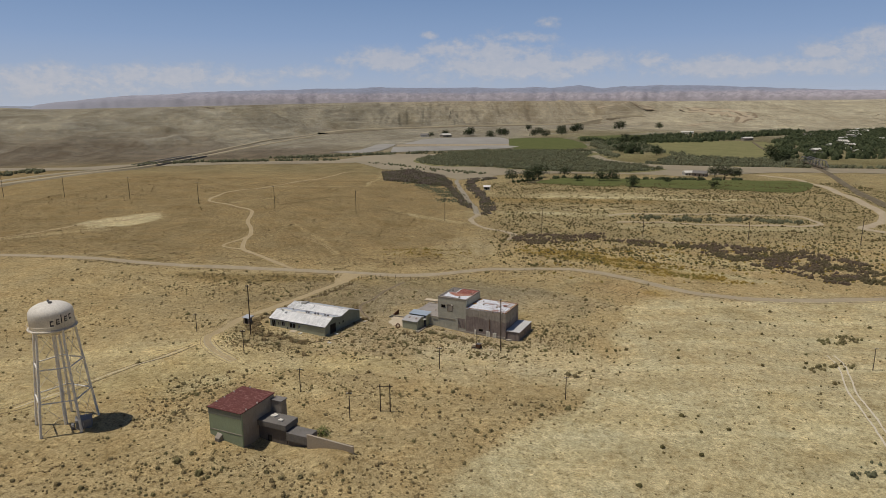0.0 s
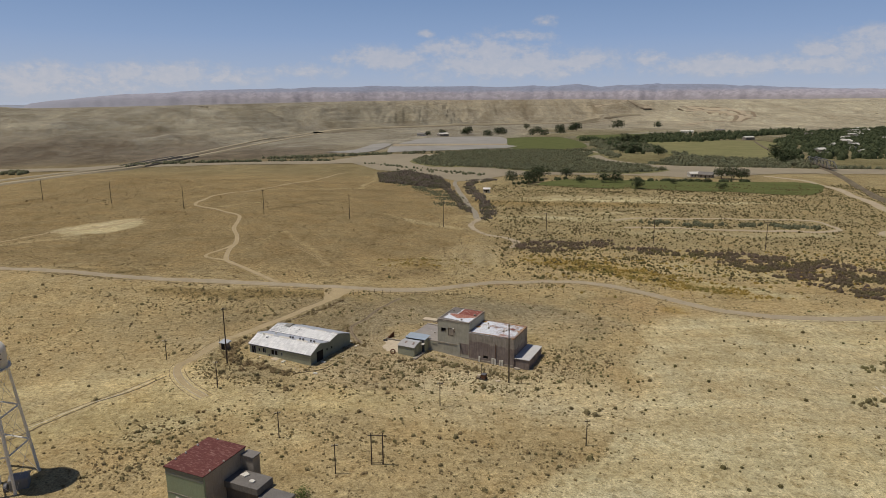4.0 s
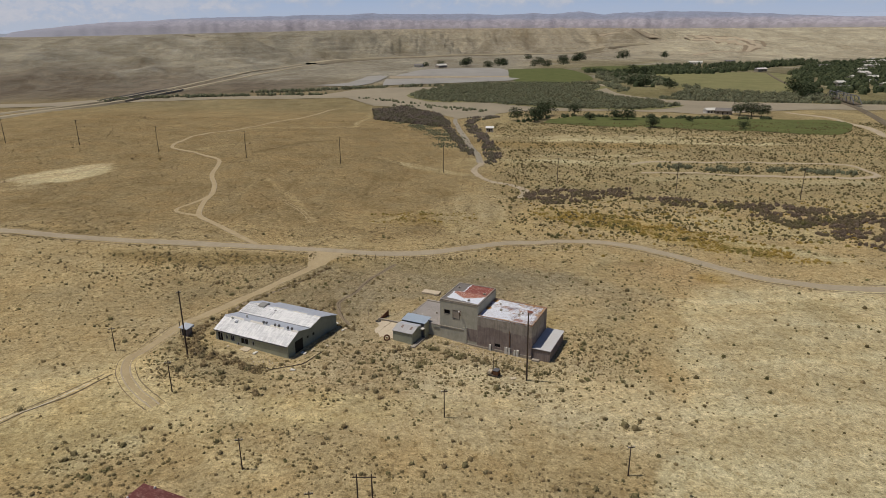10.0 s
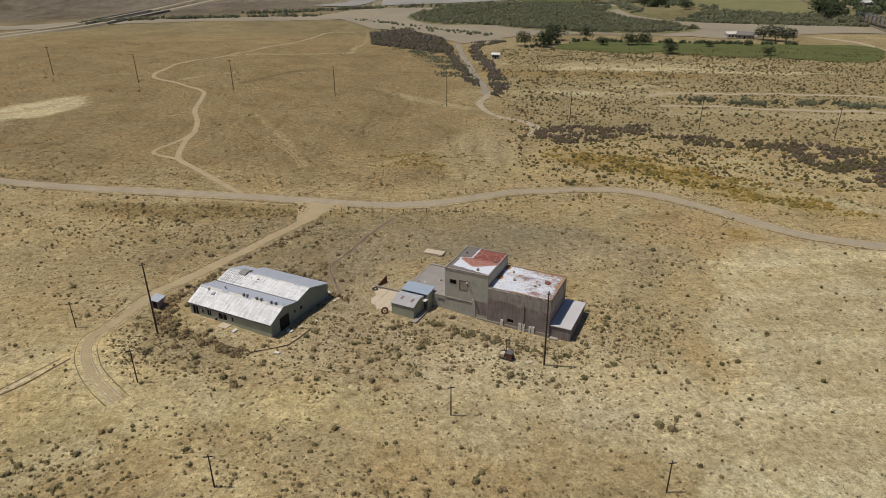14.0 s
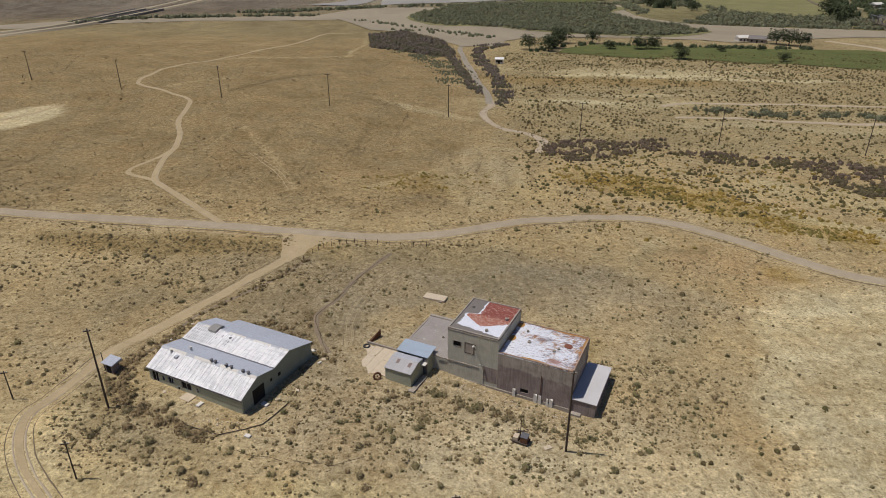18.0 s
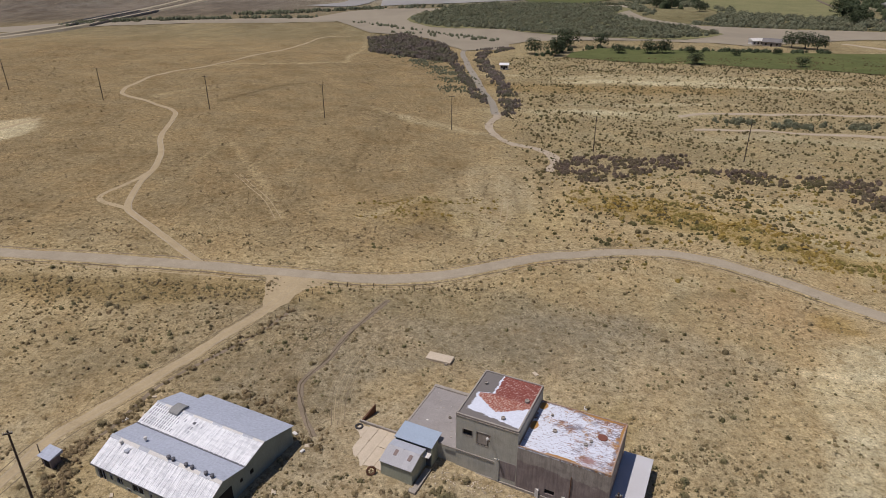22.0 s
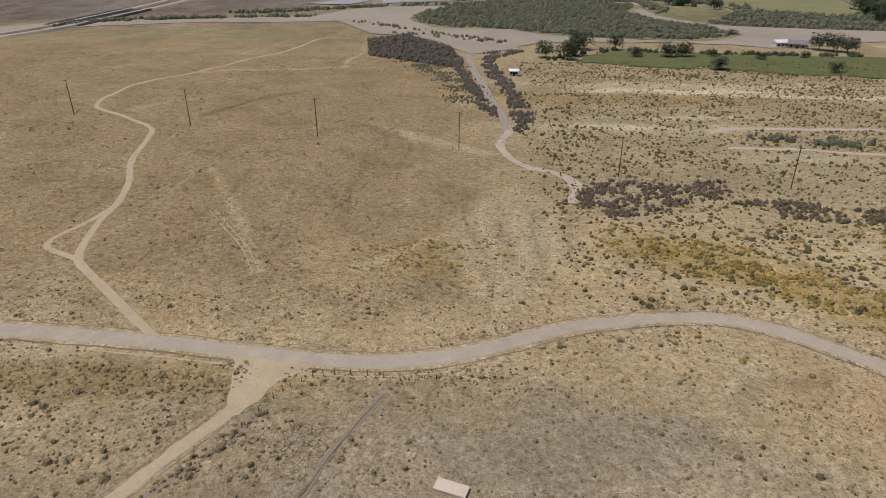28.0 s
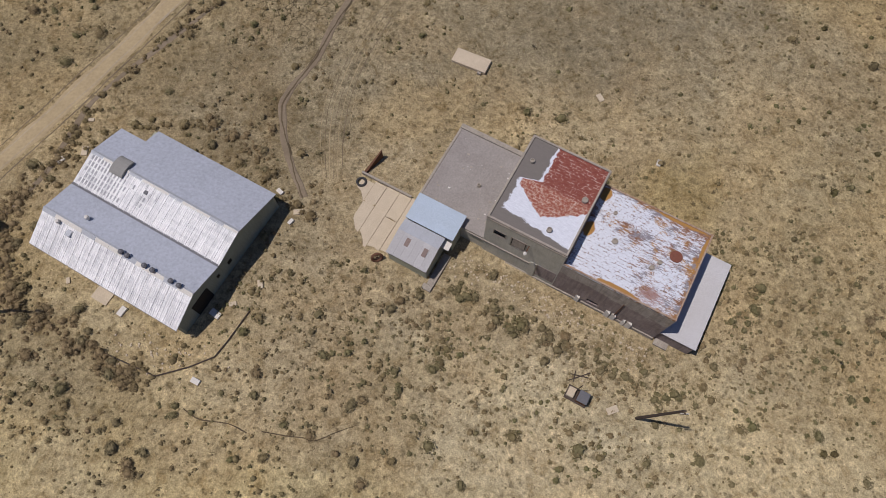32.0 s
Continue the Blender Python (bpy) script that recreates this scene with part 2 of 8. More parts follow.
def mauve_stucco():
    """Brown-mauve render with a greyer worn band along the top, pale runs and dark stains."""
    n = Nodes("mauve_stucco", 0.9)
    v = n.coords()
    sep = n.add("ShaderNodeSeparateXYZ")
    n.link(v, sep.inputs[0])
    big, fine = n.noise(v, 0.5, 6, 0.65, 0.5), n.noise(v, 7.0, 4, 0.7)
    run = n.noise(n.coords((2.2, 2.2, 0.22)), 1.6, 4, 0.65)
    low = n.mix(n.ramp(big, [(0.38, 0.0), (0.62, 1.0)]), (0.225, 0.178, 0.158), (0.30, 0.245, 0.215))
    top = n.mix(n.ramp(big, [(0.36, 0.0), (0.62, 1.0)]), (0.27, 0.235, 0.20), (0.385, 0.34, 0.285))
    lev = n.math("ADD", sep.outputs["Z"], n.math("ADD", n.math("MULTIPLY", n.math("SUBTRACT", big, 0.5), 2.6), n.math("MULTIPLY", sep.outputs["X"], 0.035)))
    col = n.mix(n.ramp(n.math("DIVIDE", lev, 8.0), [(0.50, 0.0), (0.53, 1.0)]), low, top)
    col = n.mix(0.6, col, n.ramp(run, [(0.32, 0.62), (0.5, 1.0), (0.68, 1.25)]), "MULTIPLY")
    col = n.mix(0.5, col, n.ramp(fine, [(0.25, 0.6), (0.75, 1.3)]), "MULTIPLY")
    n.bump(fine, 0.3, 0.02)
    return n.done(col)


BROWN_WALL = mauve_stucco()
def limewashed_sheet():
    """Old white paint on ribbed sheet, worn to grey along the ribs and in rows at the purlins."""
    n = Nodes("limewashed_sheet", 0.6)
    n.bsdf.inputs["Specular IOR Level"].default_value = 0.3
    geo, turn = n.add("ShaderNodeNewGeometry"), n.add("ShaderNodeVectorRotate")
    turn.rotation_type = "Z_AXIS"
    n.link(geo.outputs["Position"], turn.inputs["Vector"])
    turn.inputs["Angle"].default_value = radians(25.3)

    def at(scale):
        m = n.add("ShaderNodeMapping")
        m.inputs["Scale"].default_value = scale
        n.link(turn.outputs[0], m.inputs["Vector"])
        return m.outputs[0]

    rib = n.noise(at((5.2, 0.35, 0.2)), 1.0, 5, 0.7)
    row = n.noise(at((0.5, 2.4, 0.2)), 1.0, 5, 0.7)
    blot = n.noise(at((1, 1, 0.2)), 0.35, 5, 0.65, 0.4)
    grey = n.mix(n.noise(at((1, 1, 1)), 7.0, 3), (0.47, 0.465, 0.455), (0.62, 0.61, 0.59))
    worn_here = n.math("ADD", n.math("ADD", n.math("MULTIPLY", rib, 0.55), n.math("MULTIPLY", row, 0.3)), n.math("MULTIPLY", blot, 0.25))
    col = n.mix(n.ramp(worn_here, [(0.50, 0.0), (0.62, 0.85)]), (0.84, 0.825, 0.79), grey)
    n.bump(rib, 0.15, 0.02)
    return n.done(col)


LIMEWASH = limewashed_sheet()
BARE_METAL = worn("galvanised_metal", (0.80, 0.79, 0.76), (0.58, 0.545, 0.49), 0.65, 1.0, metal=0.0, amount=0.35, bump=0.1, random=0.08)
GREY_METAL = worn("dull_galvanised_metal", (0.47, 0.485, 0.505), (0.36, 0.36, 0.36), 0.6, 1.0, metal=0.1, amount=0.5, bump=0.1, random=0.1)
ROLL_ROOF = worn("blue_grey_roll_roofing", (0.43, 0.452, 0.495), (0.35, 0.365, 0.395), 0.75, 0.35, amount=0.6, bump=0.1, random=0.06)
BLUE_METAL = worn("blue_grey_sheet", (0.38, 0.45, 0.52), (0.30, 0.34, 0.38), 0.55, 1.0, metal=0.2, amount=0.5, bump=0.1)
TANK_PAINT = worn("white_tank_paint", (0.80, 0.75, 0.66), (0.58, 0.50, 0.40), 0.55, 0.5, amount=0.5, bump=0.1)
LEG_PAINT = worn("white_leg_paint", (0.86, 0.82, 0.74), (0.70, 0.64, 0.54), 0.55, 0.6, amount=0.35, bump=0.05)
BOX_METAL = worn("grey_box_metal", (0.27, 0.265, 0.26), (0.18, 0.17, 0.16), 0.7, 1.0)
DARK = worn("dark_void", (0.02, 0.018, 0.016), (0.035, 0.03, 0.026))
WOOD = worn("weathered_pole_wood", (0.075, 0.055, 0.042), (0.12, 0.095, 0.075), 0.95, 1.0)
BOARD = worn("weathered_board", (0.60, 0.50, 0.355), (0.42, 0.335, 0.235), 0.9, 1.5)
RUST = worn("rusted_iron", (0.16, 0.075, 0.04), (0.09, 0.05, 0.035), 0.9, 1.5)
RUBBER = worn("old_rubber", (0.05, 0.047, 0.044), (0.09, 0.085, 0.08), 0.9, 2.0)
DARK_METAL = worn("dark_painted_metal", (0.13, 0.13, 0.14), (0.20, 0.19, 0.18), 0.6, 1.5, metal=0.3)
LETTER = worn("dark_lettering", (0.06, 0.055, 0.06), (0.10, 0.09, 0.09))
WHITE_BIT = worn("white_scrap", (0.72, 0.68, 0.60), (0.5, 0.46, 0.4), 0.8, 2.0)
CABLE = worn("black_cable", (0.05, 0.05, 0.05), (0.08, 0.08, 0.08))

# ---- mesh helpers ----


def part(name, bm, material, parent=None, label=""):
    """Links a bmesh as one mesh object under a thing or a part."""
    me = bpy.data.meshes.new(name)
    bm.to_mesh(me)
    bm.free()
    me.materials.append(material)
    ob = new(name, me)
    if parent:
        ob.parent = parent
    if label:
        ob["label"] = label
    return ob


def thing(name, x, y, z, turn=0.0, label="", category="", group="", kind=""):
    ob = new(name)
    ob.empty_display_size = 0.5
    ob.matrix_world = pose(x, y, z, 0, 0, turn)
    return tagged(ob, label, category, group, kind)


def box(bm, x0, x1, y0, y1, z0, z1, bevel=0.0):
    pts = [(x0, y0, z0), (x1, y0, z0), (x1, y1, z0), (x0, y1, z0), (x0, y0, z1), (x1, y0, z1), (x1, y1, z1), (x0, y1, z1)]
    v = [bm.verts.new(p) for p in pts]
    f = [bm.faces.new([v[i] for i in q]) for q in ((3, 2, 1, 0), (4, 5, 6, 7), (0, 1, 5, 4), (1, 2, 6, 5), (2, 3, 7, 6), (3, 0, 4, 7))]
    if bevel:
        edges = list({e for q in f for e in q.edges})
        bmesh.ops.bevel(bm, geom=edges, offset=bevel, segments=1, affect="EDGES")


def boxes(*specs, bevel=0.0):
    bm = bmesh.new()
    for s in specs:
        box(bm, *s, bevel=bevel)
    return bm


def prism(points, z0, z1, bm=None, tops=None):
    """An upright prism over a polygon; tops gives each corner a height of its own."""
    bm = bm or bmesh.new()
    low = [bm.verts.new((x, y, z0)) for x, y in points]
    high = [bm.verts.new((x, y, tops[i] if tops else z1)) for i, (x, y) in enumerate(points)]
    n = len(points)
    bm.faces.new(low[::-1])
    bm.faces.new(high)
    for i in range(n):
        bm.faces.new((low[i], low[(i + 1) % n], high[(i + 1) % n], high[i]))
    bmesh.ops.recalc_face_normals(bm, faces=bm.faces)
    return bm


def side_prism(profile, x0, x1, bm=None):
    """A prism along x with a profile of (y, z) points."""
    bm = bm or bmesh.new()
    a = [bm.verts.new((x0, y, z)) for y, z in profile]
    b = [bm.verts.new((x1, y, z)) for y, z in profile]
    n = len(profile)
    bm.faces.new(a[::-1])
    bm.faces.new(b)
    for i in range(n):
        bm.faces.new((a[i], a[(i + 1) % n], b[(i + 1) % n], b[i]))
    bmesh.ops.recalc_face_normals(bm, faces=bm.faces)
    return bm


def tube(bm, a, b, ra, rb=None, n=8):
    """A tapered bar from a to b."""
    rb = ra if rb is None else rb
    a, b = Vector(a), Vector(b)
    q = (b - a).to_track_quat("Z", "Y")
    rings = []
    for p, r in ((a, ra), (b, rb)):
        rings.append([bm.verts.new(p + q @ Vector((r * math.cos(k * math.tau / n), r * math.sin(k * math.tau / n), 0))) for k in range(n)])
    for k in range(n):
        bm.faces.new((rings[0][k], rings[0][(k + 1) % n], rings[1][(k + 1) % n], rings[1][k]))
    bm.faces.new(rings[0][::-1])
    bm.faces.new(rings[1])


def bar(name, a, b, ra, rb=None, n=8, material=None, parent=None, label=""):
    bm = bmesh.new()
    tube(bm, a, b, ra, rb, n)
    return part(name, bm, material, parent, label)


def lathe(profile, n=32, bm=None):
    """A turned body from (radius, z) points, bottom to top."""
    bm = bm or bmesh.new()
    rings = []
    for r, z in profile:
        rings.append([bm.verts.new((r * math.cos(k * math.tau / n), r * math.sin(k * math.tau / n), z)) for k in range(n)])
    for a, b in zip(rings, rings[1:]):
        for k in range(n):
            bm.faces.new((a[k], a[(k + 1) % n], b[(k + 1) % n], b[k]))
    bm.faces.new(rings[0][::-1])
    bm.faces.new(rings[-1])
    return bm


def wall_run(length, thick, z0, z1, holes):
    """A straight wall along x from 0, one closed mesh, with openings (x0, x1, z0, z1) that go through it."""
    xs = sorted({0.0, length} | {h[0] for h in holes} | {h[1] for h in holes})
    zs = sorted({z0, z1} | {h[2] for h in holes} | {h[3] for h in holes})
    solid = {}
    for i in range(len(xs) - 1):
        for k in range(len(zs) - 1):
            cx, cz = (xs[i] + xs[i + 1]) / 2, (zs[k] + zs[k + 1]) / 2
            solid[i, k] = not any(a < cx < b and c < cz < d for a, b, c, d in holes)
    bm, made = bmesh.new(), {}

    def at(i, k, y):
        if (i, k, y) not in made:
            made[i, k, y] = bm.verts.new((xs[i], y, zs[k]))
        return made[i, k, y]

    for (i, k), full in solid.items():
        if not full:
            continue
        for y in (0.0, thick):
            bm.faces.new([at(i, k, y), at(i + 1, k, y), at(i + 1, k + 1, y), at(i, k + 1, y)])
        for di, dk, a, b in ((-1, 0, (i, k), (i, k + 1)), (1, 0, (i + 1, k), (i + 1, k + 1)), (0, -1, (i, k), (i + 1, k)), (0, 1, (i, k + 1), (i + 1, k + 1))):
            if not solid.get((i + di, k + dk), False):
                bm.faces.new([at(*a, 0.0), at(*b, 0.0), at(*b, thick), at(*a, thick)])
    bmesh.ops.recalc_face_normals(bm, faces=bm.faces)
    return bm


def z_at(x, y):
    return float(ground_height(np.array([float(x)]), np.array([float(y)]))[0])


def curve_points(points, step):
    """Points along a smooth line through the given ones."""
    out = []
    p = [Vector((*a, 0)) for a in points]
    p = [p[0] * 2 - p[1]] + p + [p[-1] * 2 - p[-2]]
    for i in range(1, len(p) - 2):
        n = max(2, int((p[i + 1] - p[i]).length / step))
        for k in range(n):
            t = k / n
            out.append(0.5 * ((2 * p[i]) + (p[i + 1] - p[i - 1]) * t + (2 * p[i - 1] - 5 * p[i] + 4 * p[i + 1] - p[i + 2]) * t * t
                              + (3 * p[i] - p[i - 1] - 3 * p[i + 1] + p[i + 2]) * t ** 3))
    out.append(p[-2])
    return out


def strip(name, points, width, material, lift=0.06, step=3.0, ragged=0.0, cross=4, label="", category="road", crown=0.0, kind="structure", parent=None, even=0, taper=0.0):
    """A ribbon of road or track that lies on the ground."""
    rng = random.Random(len(name) * 7 + int(abs(points[0][0])))
    line = curve_points(points, step)
    rows = []
    sway = [[rng.uniform(-1, 1) for _ in range(len(line) + 6)] for _ in range(2)]
    for i, p in enumerate(line):
        d = (line[min(i + 1, len(line) - 1)] - line[max(i - 1, 0)]).normalized()
        side = Vector((d.y, -d.x, 0))
        end = 1 - taper * max(0.0, (i / len(line) - 0.5) * 2)
        wl, wr = [0.5 * width * end * (1 + 1.6 * ragged * sum(sway[side_k][i:i + 6]) / 6) for side_k in range(2)]
        rows.append([p + side * (-wl + (wl + wr) * k / cross) for k in range(cross + 1)])
    flat = [q for r in rows for q in r]
    zs = ground_height(np.array([q.x for q in flat]), np.array([q.y for q in flat]))
    if even:  # an embankment that levels the ground under it
        mid = zs.reshape(len(rows), cross + 1).mean(1)
        pad = np.pad(mid, even, mode="edge")
        mid = np.array([pad[i:i + 2 * even + 1].mean() for i in range(len(mid))])
    verts = []
    for i, q in enumerate(flat):
        k = i % (cross + 1)
        if even and k not in (0, cross):
            zs[i] = max(mid[i // (cross + 1)], zs[i] - lift)
        edge = k in (0, cross)
        verts.append((q.x, q.y, zs[i] + ((-0.12 if width > 1.4 else -0.05) if edge else lift + crown)))
    w = cross + 1
    faces = [(i * w + k, i * w + k + 1, (i + 1) * w + k + 1, (i + 1) * w + k) for i in range(len(rows) - 1) for k in range(cross)]
    me = bpy.data.meshes.new(name)
    me.from_pydata(verts, [], faces)
    me.materials.append(material)
    ob = new(name, me)
    if parent:
        ob.parent = parent
        return ob
    return tagged(ob, label, category, "", kind)


def beside(points, gap):
    """The line that runs beside another at an even distance."""
    out = []
    for i, (x, y) in enumerate(points):
        (ax, ay), (bx, by) = points[max(i - 1, 0)], points[min(i + 1, len(points) - 1)]
        d = math.hypot(bx - ax, by - ay)
        out.append((x + gap * (by - ay) / d, y - gap * (bx - ax) / d))
    return out


def patch(name, points, material, lift, cell, label, category, level=None, kind="structure", ragged=0.0, seed=0):
    """A piece of ground, field or water inside an outline, laid over the ground as a fine sheet."""
    pts = curve_points(list(points) + [points[0]], cell * 2)[:-1]
    poly = np.array([(p.x, p.y) for p in pts])
    if ragged:
        poly = poly + np.stack([wave_noise(poly[:, 0], poly[:, 1], ragged * 7, seed), wave_noise(poly[:, 0], poly[:, 1], ragged * 7, seed + 1)], 1) * ragged
    bm = bmesh.new()
    vs = [bm.verts.new((x, y, 0)) for x, y in poly]
    face = bm.faces.new(vs)
    bmesh.ops.triangulate(bm, faces=[face])
    for _ in range(6):
        long = [e for e in bm.edges if e.calc_length() > cell * 2.2]
        if not long or len(bm.faces) > 9000:
            break
        bmesh.ops.subdivide_edges(bm, edges=long, cuts=1, use_grid_fill=False)
        bmesh.ops.triangulate(bm, faces=[f for f in bm.faces if len(f.verts) > 3])
    bm.verts.ensure_lookup_table()
    zs = ground_height(np.array([v.co.x for v in bm.verts]), np.array([v.co.y for v in bm.verts]))
    for v, z in zip(bm.verts, zs):
        v.co.z = (level if level is not None else z) + lift
    bmesh.ops.recalc_face_normals(bm, faces=bm.faces)
    return tagged(part(name, bm, material), label, category, "", kind)

def line_distance(x, y, line):
    d = np.full(len(x), 1e9)
    pts = np.array([(p.x, p.y) for p in curve_points(line, 4.0)])
    for (ax, ay), (bx, by) in zip(pts, pts[1:]):
        l2 = (bx - ax) ** 2 + (by - ay) ** 2 + 1e-9
        t = np.clip(((x - ax) * (bx - ax) + (y - ay) * (by - ay)) / l2, 0, 1)
        d = np.minimum(d, np.hypot(x - ax - t * (bx - ax), y - ay - t * (by - ay)))
    return d


# ---- terrain: one height function for the whole ground ----
HILLS = [  # x, y, height
    (-50, -36, 1.3), (-66, -35, 1.3), (-48, -51, 1.2), (-29, -72, 1.2), (-16, -83, 0.0), (1, -57, 0.0), (17, -42, -1.6),
    (29, -70, -2.0), (0, 0, -0.6), (6, 34, 1.5), (-32, 23, 2.4), (-73, 66, 4.2), (-197, 193, 6.8), (-149, 180, 5.2),
    (-100, 170, 4.2), (-51, 161, 2.8), (0, 158, -1.8), (52, 136, -4.0), (102, 124, -3.6), (151, 113, -4.2), (70, 0, -2.0),
    (60, -120, -3.0), (-70, -95, 1.0), (-36, -95, 0.4), (120, -40, -3.5), (-150, 40, 5.5), (30, 60, -1.0), (-44, -92, 2.6), (-31, -94, -0.2), (-20, -96, 1.2)]
HILLS_NP = np.array(HILLS, dtype=float)


def smooth(a, b, v):
    t = np.clip((v - a) / (b - a), 0.0, 1.0)
    return t * t * (3 - 2 * t)


def wave_noise(x, y, size, seed=0):
    """Smooth noise from -1 to 1 made of a few crossed waves."""
    rng = np.random.RandomState(seed)
    out = np.zeros_like(x, dtype=float)
    for k in range(7):
        a, ph, f = rng.uniform(0, math.tau), rng.uniform(0, math.tau), rng.uniform(0.6, 1.7)
        out += np.sin((x * math.cos(a) + y * math.sin(a)) * f * math.tau / size + ph + 1.3 * np.sin((x * math.sin(a) - y * math.cos(a)) * 0.6 * math.tau / size + ph * 2))
    return out / 4.0


def ground_height(x, y):
    x, y = np.asarray(x, dtype=float), np.asarray(y, dtype=float)
    top, low = np.zeros_like(x), np.zeros_like(x)
    for hx, hy, hz in HILLS_NP:
        w = 1.0 / ((x - hx) ** 2 + (y - hy) ** 2 + 260.0) ** 1.6
        top, low = top + w * hz, low + w
    near = top / low
    r, a = np.hypot(x - 4, y + 200), np.degrees(np.arctan2(x - 4, y + 200))
    left = 1 - smooth(-6, 4, a)
    # the left hill falls to the river, the flat to the right runs on level
    crest = 5.5 * (1 - smooth(-26, -1, a)) + 0.4
    crest = crest * (1 - smooth(330, 520, y)) - 1.0 * smooth(330, 520, y)
    far = near + (crest - near) * smooth(180, 290, y)
    # badlands on the left, the bench in the middle, the slow rise on the right
    b = a + 2.2 * wave_noise(x, y, 520, 15) * smooth(700, 1100, r)
    foot = np.interp(b, [-60, -30, -22, -17, -13, -8, -4, 2, 12, 16, 20, 24, 60], [780, 860, 930, 1250, 1600, 1950, 2150, 2500, 2700, 2500, 2150, 2100, 2100])
    span = np.interp(b, [-60, -22, -13, -5, 4, 14, 18, 24, 60], [1000, 900, 800, 700, 450, 480, 1500, 2300, 2300])
    u = (r - foot) / span
    close = 1 - smooth(1050, 1400, r)
    gully = np.abs(wave_noise(x, y * 0.7, 260, 3)) * 0.45 + close * (np.abs(wave_noise(x, y, 105, 5)) * 0.3 + np.abs(wave_noise(x, y, 52, 6)) * 0.16) + 0.2 * (1 - close)
    climb = np.clip(u + (0.40 - gully) * 0.24 * smooth(-0.1, 0.25, u) * (1 - smooth(0.7, 1.2, u)), 0, 1)
    climb = climb * climb * (3 - 2 * climb)
    ledge = climb * 6.0 + 0.35 * wave_noise(x, y, 480, 9)
    stepped = (np.floor(ledge) + smooth(0.0, 0.3, ledge - np.floor(ledge)) - 0.35 * wave_noise(x, y, 480, 9)) / 6.0
    climb = np.clip(climb + 0.6 * (stepped - climb) * smooth(0.02, 0.15, climb) * (1 - smooth(0.85, 0.98, climb)), 0, 1)
    lift = np.interp(a, [-60, -32, -26, -16, -8, 0, 12, 17, 22, 60], [0.004, 0.002, 0.004, 0.008, 0.011, 0.0125, 0.0125, 0.011, 0.011, 0.011])
    tall = 61 + r * lift
    dip = 1 - 0.02 * smooth(0.6, 1.0, u) * np.abs(wave_noise(x, y, 420, 8))
    far = far + (tall * dip - far) * climb
    # spurs and gullies that run down the far slopes
    spur = smooth(0.06, 0.3, u) * (1 - smooth(0.7, 1.05, u)) * (1 - 0.75 * smooth(10, 20, a))
    far = far + spur * ((np.abs(wave_noise(x, y * 0.32, 150, 16)) - 0.42) * 9.0 + (np.abs(wave_noise(x, y * 0.4, 62, 17)) - 0.42) * 4.0)
    fine = 0.12 * wave_noise(x, y, 23, 11) + 0.05 * wave_noise(x, y, 8, 12) + (0.6 * wave_noise(x, y, 75, 13) + 0.22 * wave_noise(x, y, 29, 14)) * smooth(45, 120, y) * (1 - smooth(300, 420, y))
    # the hollow before the pump house wings and the bank beside it
    ca, sa = math.cos(radians(-22.5)), math.sin(radians(-22.5))
    u, v = (x + 41.0) * ca + (y + 91.7) * sa, -(x + 41.0) * sa + (y + 91.7) * ca
    hollow = -1.3 * np.exp(-((u - 12.5) / 5.0) ** 2 - ((v - 2.4) / 2.4) ** 2)
    bank = 2.2 * np.exp(-((u - 26.0) / 6.0) ** 2 - ((v - 1.6) / 3.6) ** 2) + 1.2 * np.exp(-((u + 1.0) / 3.0) ** 2 - ((v - 3.5) / 5.0) ** 2)
    return far + fine + hollow + bank

# ---- ground ----


def blob_soft(x, y, cx, cy, rx, ry):
    return 1 - smooth(0.6, 1.15, np.hypot((x - cx) / rx, (y - cy) / ry) + 0.12 * wave_noise(x, y, 22, 77))


